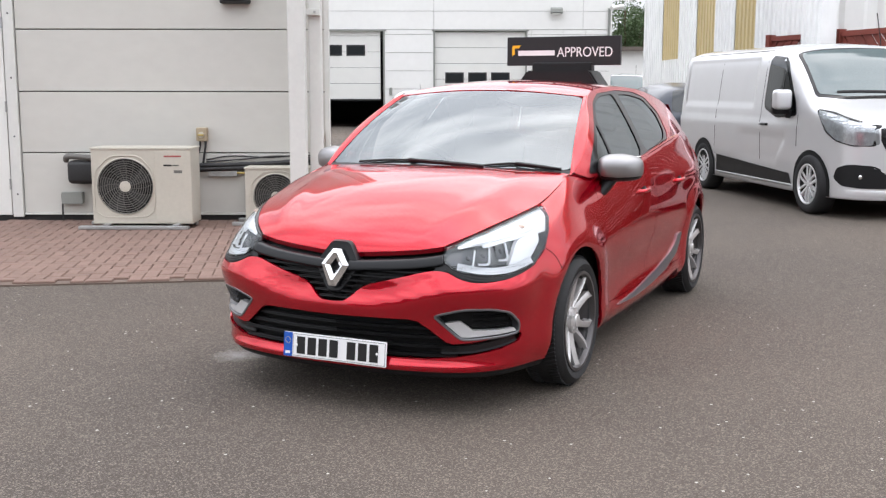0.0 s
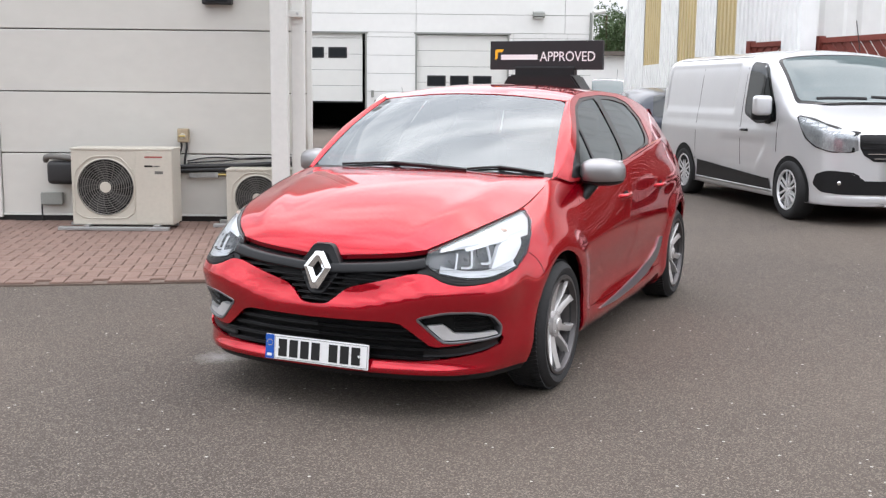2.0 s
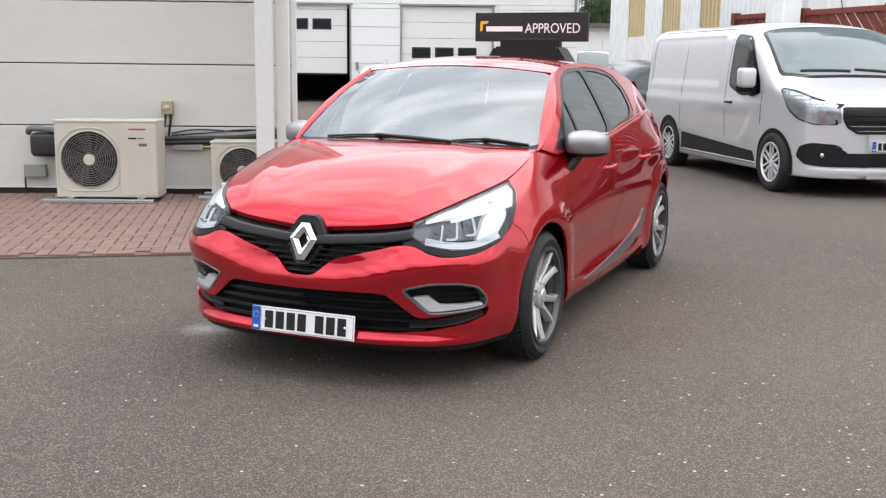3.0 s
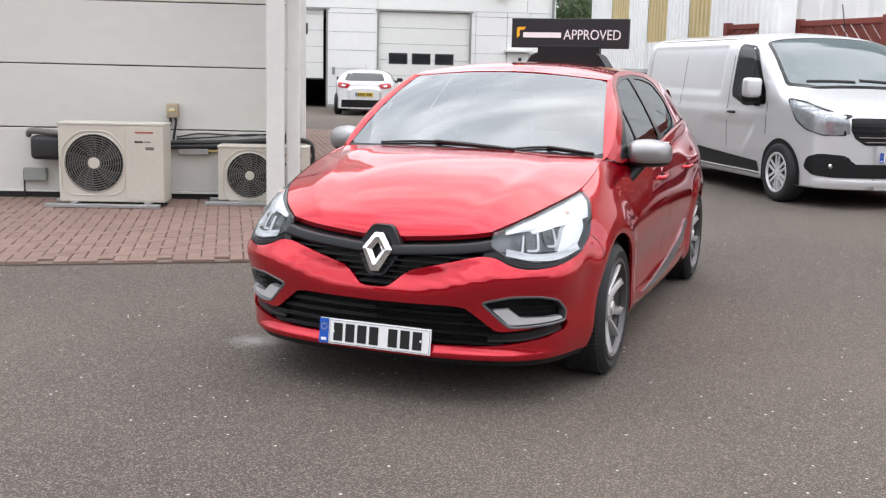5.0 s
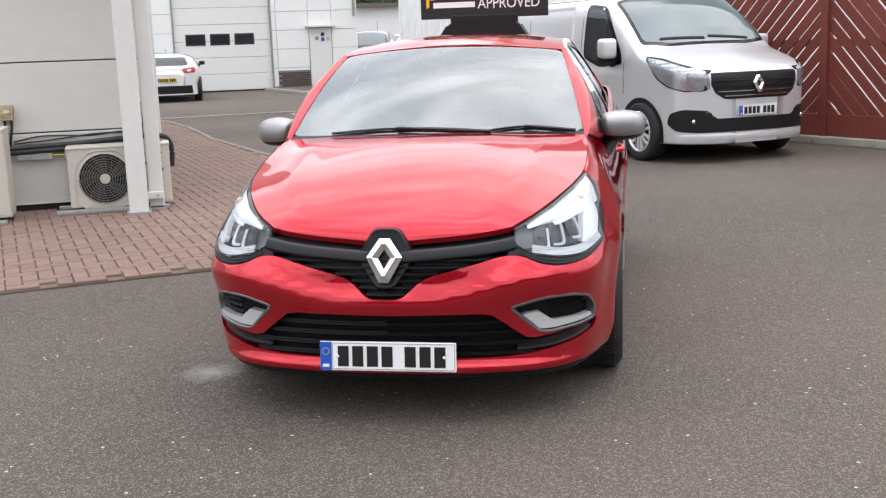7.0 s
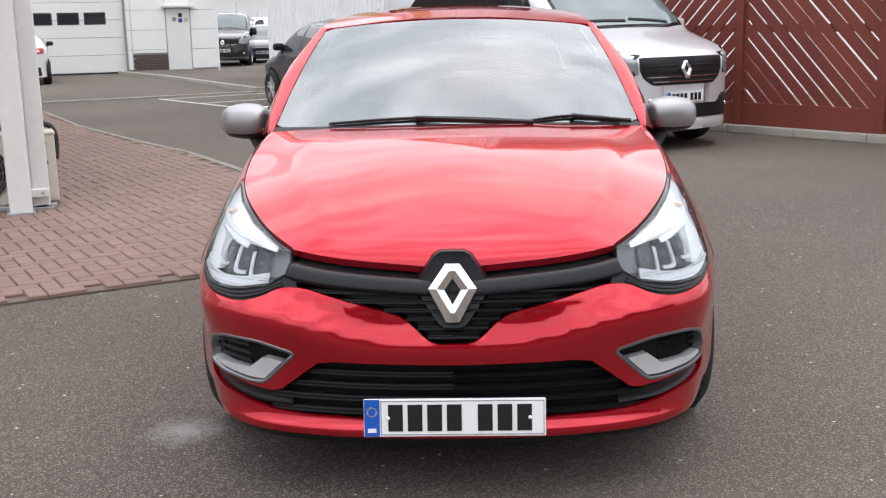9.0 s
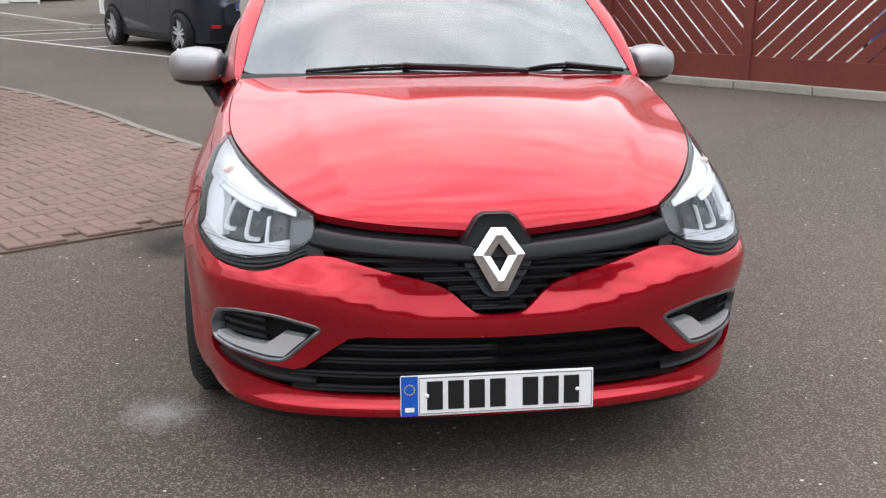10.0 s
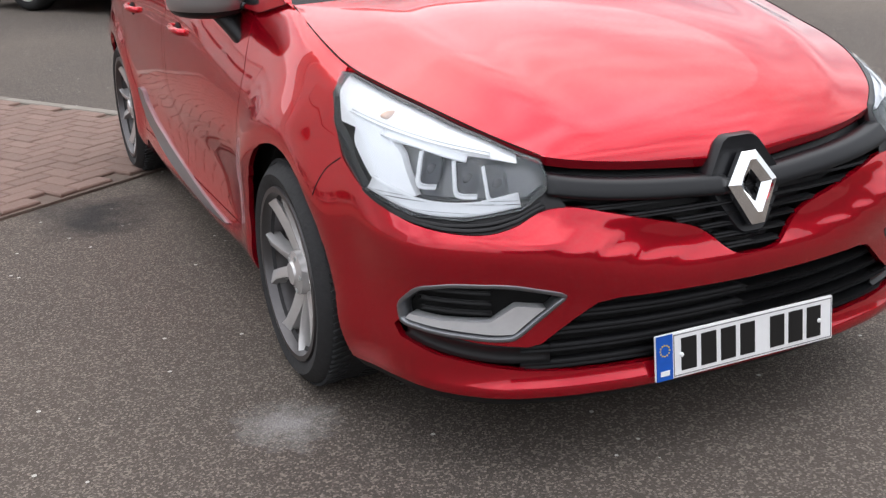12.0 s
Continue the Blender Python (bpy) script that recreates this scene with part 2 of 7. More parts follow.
def disc_cap(bm, prof_end, sides, axis, centre):
    r, a = prof_end
    c = Vector(centre)
    ring = []
    for k in range(sides):
        t = k * math.tau / sides
        p = (a, r * math.cos(t), r * math.sin(t)) if axis == "x" else ((r * math.cos(t), a, r * math.sin(t)) if axis == "y" else (r * math.cos(t), r * math.sin(t), a))
        ring.append(bm.verts.new(c + Vector(p)))
    bm.faces.new(ring)
    return bm


def prism(bm, poly, plane, lo, hi):
    """Adds a polygon pushed from lo to hi. plane 'xz': poly is (x, z), pushed along y; 'xy': along z; 'yz': along x."""
    def at(p, d):
        return {"xz": (p[0], d, p[1]), "xy": (p[0], p[1], d), "yz": (d, p[0], p[1])}[plane]
    a = [bm.verts.new(at(p, lo)) for p in poly]
    b = [bm.verts.new(at(p, hi)) for p in poly]
    bm.faces.new(a)
    bm.faces.new(b)
    for i in range(len(poly)):
        j = (i + 1) % len(poly)
        bm.faces.new((a[i], a[j], b[j], b[i]))
    return bm


def text_mesh(body, size, material, parent, m, name="lettering", depth=0.002, width=None, bold=0.0):
    """Raised lettering with the built-in font, laid in the plane of m; width: squeezed or stretched to it."""
    cu = bpy.data.curves.new(name, "FONT")
    cu.body, cu.size, cu.extrude, cu.align_x, cu.align_y, cu.offset = body, size, depth, "CENTER", "CENTER", bold
    tmp = bpy.data.objects.new(name, cu)
    scene.collection.objects.link(tmp)
    me = bpy.data.meshes.new_from_object(tmp.evaluated_get(bpy.context.evaluated_depsgraph_get()))
    bpy.data.objects.remove(tmp)
    if width:
        xs = [v.co.x for v in me.vertices]
        k = width / (max(xs) - min(xs))
        mid = (max(xs) + min(xs)) / 2
        for v in me.vertices:
            v.co.x = (v.co.x - mid) * k
    me.materials.clear()
    me.materials.append(material)
    ob = new(name, me)
    ob.parent = parent
    ob.matrix_local = m
    return ob


# ---- ground ----
def ground_height(x, y):
    return 0.006 * math.sin(x * 0.7 + 1.3) * math.sin(y * 0.5)


def build_ground():
    bm = bmesh.new()
    bmesh.ops.create_grid(bm, x_segments=2, y_segments=2, size=400)
    g = part("ground", bm, M_ASPHALT)
    return tagged(g, "dark grey worn asphalt forecourt with pale stone chips", "ground", kind="structure")


build_ground()

# ---- vehicle materials ----
def paint_red():
    m = mat("metallic_red_paint", (0.49, 0.0010, 0.014), 0.20, 0.70, vary=0.03, scale=1.0, fine=900.0, coat=1.0, spec=0.2)
    b = m.node_tree.nodes["Principled BSDF"]
    b.inputs["Specular Tint"].default_value = (1.0, 0.05, 0.11, 1)
    b.inputs["Coat IOR"].default_value = 1.58
    b.inputs["Coat Roughness"].default_value = 0.012
    return m


def clear_glass(name, tint, ior, rough=0.0):
    """Thin pane: see-through, with a mirror gloss that grows at grazing angles."""
    m = bpy.data.materials.new(name)
    m.use_nodes = True
    n, l = m.node_tree.nodes, m.node_tree.links
    n.remove(n["Principled BSDF"])
    t = n.new("ShaderNodeBsdfTransparent")
    t.inputs["Color"].default_value = tint
    g = n.new("ShaderNodeBsdfGlossy")
    g.inputs["Roughness"].default_value = rough
    g.inputs["Color"].default_value = (0.93, 0.98, 1.0, 1)
    fr = n.new("ShaderNodeFresnel")
    fr.inputs["IOR"].default_value = ior
    mx = n.new("ShaderNodeMixShader")
    l.new(fr.outputs["Fac"], mx.inputs["Fac"])
    l.new(t.outputs["BSDF"], mx.inputs[1])
    l.new(g.outputs["BSDF"], mx.inputs[2])
    l.new(mx.outputs["Shader"], n["Material Output"].inputs["Surface"])
    return m


M_RED = paint_red()
M_SILVERPAINT = mat("silver_metallic_paint", (0.68, 0.685, 0.70), 0.34, 0.45, vary=0.03, fine=700.0, coat=1.0)
M_SLATEPAINT = mat("slate_blue_metallic_paint", (0.030, 0.036, 0.052), 0.3, 0.35, vary=0.04, fine=700.0, coat=0.6)
M_WHITECAR = mat("white_car_paint", (0.78, 0.78, 0.78), 0.3, 0.0, vary=0.02, coat=1.0)
M_BLACKCAR = mat("black_car_paint", (0.008, 0.008, 0.009), 0.2, 0.0, vary=0.05, coat=1.0)
M_BLUECAR = mat("blue_car_paint", (0.03, 0.06, 0.22), 0.3, 0.3, vary=0.05, coat=1.0)
M_SATIN = mat("satin_silver_trim", (0.62, 0.62, 0.63), 0.36, 0.35, vary=0.05, scale=8.0)
M_SATIN_DARK = mat("satin_anthracite_trim", (0.009, 0.0095, 0.011), 0.30, 0.0, vary=0.08, spec=0.3)
M_CHROME = mat("chrome", (0.85, 0.86, 0.87), 0.06, 1.0, vary=0.02)
M_CARBLACK = mat("grained_black_trim", (0.010, 0.010, 0.011), 0.42, spec=0.35, vary=0.2, bump=0.1, bscale=500.0)
M_GLOSSBLACK = mat("gloss_black_trim", (0.006, 0.006, 0.007), 0.12, vary=0.1)
# shade of cavities and gaps as a near-black colour
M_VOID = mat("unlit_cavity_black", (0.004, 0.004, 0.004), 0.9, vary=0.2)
M_TYRE = mat("tyre_rubber", (0.017, 0.017, 0.018), 0.75, vary=0.25, scale=12.0, bump=0.2, bscale=90.0)
M_RIM = mat("machined_alloy", (0.60, 0.585, 0.58), 0.27, 0.55, vary=0.05)
M_RIM_DARK = mat("anthracite_alloy", (0.10, 0.095, 0.097), 0.35, 0.7, vary=0.08)
M_BRIGHTRIM = mat("silver_alloy", (0.76, 0.76, 0.77), 0.3, 0.4, vary=0.05)
M_REFLECTOR = mat("lamp_reflector", (0.93, 0.93, 0.94), 0.22, 0.1, vary=0.05, scale=30.0)
M_LAMPWHITE = mat("lamp_light_guide", (0.85, 0.86, 0.88), 0.25, vary=0.02)
M_LAMPGREY = mat("lamp_bezel_grey", (0.13, 0.132, 0.138), 0.25, 0.3, vary=0.15)
M_LAMPCELL = mat("lamp_cell_grey", (0.045, 0.046, 0.05), 0.15, 0.3, vary=0.3)
M_AMBER = mat("pale_indicator_bulb", (0.75, 0.55, 0.45), 0.3)
M_REDLENS = mat("red_lamp_lens", (0.45, 0.012, 0.015), 0.12, coat=1.0)
M_LENS = clear_glass("lamp_lens", (0.93, 0.94, 0.95, 1), 1.5)
M_WINDSCREEN = clear_glass("windscreen_glass", (0.30, 0.36, 0.36, 1), 2.5, 0.0)
M_SIDEGLASS = clear_glass("tinted_side_glass", (0.28, 0.33, 0.33, 1), 2.2)
M_PRIVACY = clear_glass("privacy_glass", (0.05, 0.055, 0.06, 1), 1.7)
M_SEAT = mat("dark_seat_fabric", (0.035, 0.035, 0.038), 0.9, vary=0.2)
M_DASH = mat("grey_dashboard_plastic", (0.09, 0.092, 0.095), 0.7, vary=0.15)
M_HEADLINER = mat("pale_headliner", (0.35, 0.35, 0.33), 0.95, vary=0.08)
M_PLATEWHITE = mat("white_number_plate", (0.80, 0.80, 0.80), 0.3, vary=0.03)
M_PLATEYELLOW = mat("yellow_number_plate", (0.80, 0.55, 0.03), 0.3, vary=0.03)
M_PLATEBLUE = mat("blue_plate_band", (0.01, 0.09, 0.45), 0.35)
M_PLATEINK = mat("black_plate_ink", (0.01, 0.01, 0.01), 0.4)
M_PLATEGREY = mat("grey_plate_border", (0.20, 0.20, 0.20), 0.5)
M_SIGNBLACK = mat("satin_black_sign_board", (0.016, 0.016, 0.018), 0.45, vary=0.1)
M_SIGNWHITE = mat("white_sign_vinyl", (0.85, 0.85, 0.85), 0.5, vary=0.01)
M_SIGNYELLOW = mat("yellow_sign_vinyl", (0.85, 0.48, 0.02), 0.5, vary=0.02)

from mathutils.geometry import delaunay_2d_cdt


# ---- surfaces for bodywork ----
def catmull(pts, n=24, symmetric=False):
    """A dense smooth line through pts."""
    p = np.array(pts, float)
    ext = np.vstack([2 * p[0] - p[1], p, 2 * p[-1] - p[-2]])
    if symmetric:
        ext[0], ext[-1] = p[1] * (-1, 1), p[-2] * (-1, 1)
    out = []
    for i in range(1, len(ext) - 2):
        a, b, c, d = ext[i - 1], ext[i], ext[i + 1], ext[i + 2]
        for k in range(n):
            t = k / n
            out.append(0.5 * ((2 * b) + (c - a) * t + (2 * a - 5 * b + 4 * c - d) * t * t + (3 * b - a - 3 * c + d) * t ** 3))
    out.append(p[-1])
    return np.array(out)


def smooth_key(xs, ys, flat=False):
    """A smooth function through keys, without overshoot."""
    xs, ys = np.array(xs, float), np.array(ys, float)
    h, d = np.diff(xs), np.diff(ys) / np.diff(xs)
    m = np.zeros(len(xs))
    m[0], m[-1] = (0, 0) if flat else (d[0], d[-1])
    for i in range(1, len(xs) - 1):
        m[i] = 0 if d[i - 1] * d[i] <= 0 else (h[i - 1] + h[i]) * 3 / ((2 * h[i] + h[i - 1]) / d[i - 1] + (h[i] + 2 * h[i - 1]) / d[i])

    def f(x):
        x = np.clip(np.asarray(x, float), xs[0], xs[-1])
        i = np.clip(np.searchsorted(xs, x) - 1, 0, len(xs) - 2)
        t = (x - xs[i]) / h[i]
        return (2 * t ** 3 - 3 * t ** 2 + 1) * ys[i] + (t ** 3 - 2 * t ** 2 + t) * h[i] * m[i] + (-2 * t ** 3 + 3 * t ** 2) * ys[i + 1] + (t ** 3 - t ** 2) * h[i] * m[i + 1]
    return f


def in_poly(P, poly):
    x, y = P[:, 0], P[:, 1]
    r = np.zeros(len(P), bool)
    for i in range(len(poly)):
        (x0, y0), (x1, y1) = poly[i - 1], poly[i]
        if y0 == y1:
            continue
        c = ((y0 > y) != (y1 > y)) & (x < (x1 - x0) * (y - y0) / (y1 - y0) + x0)
        r ^= c
    return r


def dense(poly, step):
    out = []
    for i in range(len(poly)):
        a, b = np.array(poly[i], float), np.array(poly[(i + 1) % len(poly)], float)
        n = max(1, int(math.ceil(np.linalg.norm(b - a) / step)))
        out += [tuple(a + (b - a) * k / n) for k in range(n)]
    return out


def rounded(poly, amount=0.35, times=2):
    """Corners of a polygon cut twice (Chaikin)."""
    for _ in range(times):
        out = []
        for i in range(len(poly)):
            a, b = np.array(poly[i], float), np.array(poly[(i + 1) % len(poly)], float)
            out += [tuple(a + (b - a) * amount * 0.5), tuple(b - (b - a) * amount * 0.5)]
        poly = out
    return poly


def patch(name, surf, outer, holes, material, parent, off=0.0, step=0.03, mirror=False, flange=0.0, label="", hole_flange=0.0, turn_over=False):
    """A skin laid on surf(u, v, off) over the polygon outer less its holes, smooth-shaded by the surface itself. mirror: the other half too. flange: edges turned in."""
    outer = dense(outer, step)
    holes = [dense(h, step) for h in holes]
    P = list(outer)
    E = [(i, (i + 1) % len(outer)) for i in range(len(outer))]
    for h in holes:
        o = len(P)
        P += h
        E += [(o + i, o + (i + 1) % len(h)) for i in range(len(h))]
    A = np.array(outer)
    u = np.arange(A[:, 0].min() + step / 2, A[:, 0].max(), step)
    v = np.arange(A[:, 1].min() + step / 2, A[:, 1].max(), step)
    if len(u) and len(v):
        G = np.array([(a, b) for a in u for b in v])
        k = in_poly(G, outer)
        for h in holes:
            k &= ~in_poly(G, h)
        G = G[k]
        if len(G):
            B = np.array(P)
            d = np.array([np.min(np.hypot(B[:, 0] - a, B[:, 1] - b)) for a, b in G])
            P += [tuple(p) for p in G[d > step * 0.45]]
    vs, _, fs, _, _, _ = delaunay_2d_cdt([Vector(p) for p in P], E, [], 0, 1e-6)
    V = np.array([(p.x, p.y) for p in vs])
    C = np.array([V[list(f)].mean(0) for f in fs])
    keep = in_poly(C, outer)
    for h in holes:
        keep &= ~in_poly(C, h)
    F = [tuple(f) for f, k in zip(fs, keep) if k]
    used = sorted({i for f in F for i in f})
    idx = {o: i for i, o in enumerate(used)}
    F = [tuple(idx[i] for i in f) for f in F]
    V = V[used]
    e = 0.004
    X = surf(V[:, 0], V[:, 1], off)
    du = surf(V[:, 0] + e, V[:, 1], off) - surf(V[:, 0] - e, V[:, 1], off)
    dv = surf(V[:, 0], V[:, 1] + e, off) - surf(V[:, 0], V[:, 1] - e, off)
    N = np.cross(du, dv)
    N /= np.linalg.norm(N, axis=1, keepdims=True) + 1e-12
    out = surf(V[:, 0], V[:, 1], off + 0.01) - X
    s = np.sign((N * out).sum(1))
    s[s == 0] = 1
    N *= s[:, None]
    # wind every face with the normals
    W = []
    for f in F:
        a, b, c = X[list(f[:3])]
        W.append(f if np.dot(np.cross(b - a, c - a), N[f[0]]) > 0 else f[::-1])
    X, N = list(map(tuple, X)), list(map(tuple, N))
    for fl, loops in ((flange, [outer]), (hole_flange, holes)):
        if fl:
            for loop in loops:
                Lp = np.array(loop)
                a, b = surf(Lp[:, 0], Lp[:, 1], off), surf(Lp[:, 0], Lp[:, 1], off - fl)
                o, n = len(X), len(Lp)
                nn = np.roll(a, -1, 0) - np.roll(a, 1, 0)
                side = np.cross(nn, b - a)
                side /= np.linalg.norm(side, axis=1, keepdims=True) + 1e-12
                X += list(map(tuple, a)) + list(map(tuple, b))
                N += list(map(tuple, side)) * 2
                for i in range(n):
                    j = (i + 1) % n
                    if mirror and abs(Lp[i][0]) < 1e-5 and abs(Lp[j][0]) < 1e-5:
                        continue
                    W.append((o + i, o + j, o + n + j, o + n + i))
    if mirror:
        n, twin = len(X), []
        for i in range(n):
            if abs(X[i][0]) < 1e-4:
                N[i] = (0.0, N[i][1], N[i][2])
                twin.append(i)
            else:
                twin.append(len(X))
                X.append((-X[i][0], X[i][1], X[i][2]))
                N.append((-N[i][0], N[i][1], N[i][2]))
        W += [tuple(twin[i] for i in f[::-1]) for f in W]
    me = bpy.data.meshes.new(name)
    me.from_pydata(X, [], W)
    me.materials.append(material)
    me.polygons.foreach_set("use_smooth", [True] * len(W))
    me.normals_split_custom_set_from_vertices(N)
    ob = new(name, me)
    ob.parent = parent
    if label:
        tagged(ob, label)
    return ob


def flipped(ob, parent=None):
    """The same part on the other side of a vehicle."""
    me = ob.data.copy()
    X = [(-v.co.x, v.co.y, v.co.z) for v in me.vertices]
    N = [(-n.vector.x, n.vector.y, n.vector.z) for n in me.vertex_normals]
    F = [tuple(reversed(p.vertices[:])) for p in me.polygons]
    sm = [p.use_smooth for p in me.polygons]
    m2 = bpy.data.meshes.new(ob.name)
    m2.from_pydata(X, [], F)
    m2.materials.append(me.materials[0])
    m2.polygons.foreach_set("use_smooth", sm)
    if me.has_custom_normals and all(sm):
        m2.normals_split_custom_set_from_vertices(N)
    bpy.data.meshes.remove(me)
    o = new(ob.name.split(".")[0], m2)
    o.parent = parent or ob.parent
    if ob.get("label"):
        o["label"] = ob["label"]
    return o


def ribbon(surf, line, width, lift, depth, closed=False):
    """A raised strip along a line (u, v) of a surface."""
    bm = bmesh.new()
    L = np.array(line, float)
    d = np.gradient(L, axis=0)
    d /= np.linalg.norm(d, axis=1, keepdims=True) + 1e-12
    n = np.stack([-d[:, 1], d[:, 0]], 1) * width / 2
    rings = []
    secs = ((-1, -depth), (-1, lift * 0.6), (-0.6, lift), (0.6, lift), (1, lift * 0.6), (1, -depth))
    rows = [surf(L[:, 0] + n[:, 0] * a, L[:, 1] + n[:, 1] * a, o) for a, o in secs]
    vs = [[bm.verts.new(tuple(r[i])) for r in rows] for i in range(len(L))]
    for a, b in zip(vs, vs[1:] + ([vs[0]] if closed else [])):
        for k in range(len(secs) - 1):
            bm.faces.new((a[k], a[k + 1], b[k + 1], b[k]))
    if not closed:
        bm.faces.new(vs[0])
        bm.faces.new(vs[-1])
    return bm


class Shell:
    """Lower body: a plan outline, a crown line where the top surfaces begin, and rounding between."""

    def __init__(self, plan, crown, mid, low_front, low_side, bottom):
        D = catmull(plan, 40, True)
        seg = np.hypot(*np.diff(D, axis=0).T)
        self.s = np.concatenate([[0], np.cumsum(seg)])
        self.P = D
        T = np.gradient(D, self.s, axis=0)
        k = np.ones(25) / 25
        T = np.stack([np.convolve(np.pad(T[:, i], 12, mode="reflect", reflect_type="even" if i == 0 else "odd"), k, "valid") for i in (0, 1)], 1)
        T[0], T[-1] = (1, 0), (-1, 0)
        T /= np.linalg.norm(T, axis=1, keepdims=True)
        self.N = np.stack([T[:, 1], -T[:, 0]], 1)
        ks, kt, kz = [], [], []
        for x, y, z in crown:
            q = np.array((x, y)) - D
            depth = -(q * self.N).sum(1)
            across = np.abs((q * T).sum(1)) + np.where((depth < -0.02) | (depth > 0.3), 9, 0)
            i = int(np.argmin(across + 0.02 * depth))
            ks.append(self.s[i])
            kt.append(max(depth[i], 0))
            kz.append(z)
        ks[0], ks[-1] = 0, self.s[-1]
        self.T, self.Z = smooth_key(ks, kt, True), smooth_key(ks, kz, True)
        self.mid, self.bottom = mid, bottom
        self.low_front, self.low_side = smooth_key(*low_front), smooth_key(*low_side)
        self.extra = lambda x, y, z: 0 * x

    def __call__(self, s, z, off=0.0):
        s, z = np.asarray(s, float), np.asarray(z, float)
        sc = np.clip(s, 0, self.s[-1])
        px, py = np.interp(sc, self.s, self.P[:, 0]), np.interp(sc, self.s, self.P[:, 1])
        px = px + np.where(s < 0, s, 0)
        nx, ny = np.interp(sc, self.s, self.N[:, 0]), np.interp(sc, self.s, self.N[:, 1])
        l = np.hypot(nx, ny)
        nx, ny = nx / l, ny / l
        zt, T = self.Z(sc), self.T(sc)
        h = np.clip((z - self.mid) / (zt - self.mid), 0, 1.15)
        a = 0.985
        hh = np.clip(h, 0, 1.0)
        round_ = (1 - np.sqrt(1 - (a * hh) ** 2)) / (1 - math.sqrt(1 - a * a))
        inset = T * (0.55 * round_ + 0.45 * hh ** 1.6) + np.clip(h - 1, 0, 1) * 0.5
        w = nx ** 2
        inset = inset + self.low_side(z) * w + self.low_front(z) * (1 - w)
        o = off - inset + self.extra(px, py, z)
        return np.stack([px + nx * o, py + ny * o, z + 0 * px], -1)

    def at(self, x, y, z):
        """(s, z) of the skin nearest to the place (x, y) at height z."""
        q = self(self.s, np.full(len(self.s), z))
        return (float(self.s[int(np.argmin(np.hypot(q[:, 0] - x, q[:, 1] - y)))]), z)

    def poly(self, pts):
        return [self.at(*p) for p in pts]


def polyline_smooth(pts, n=8):
    return [tuple(p) for p in catmull(pts, n)]


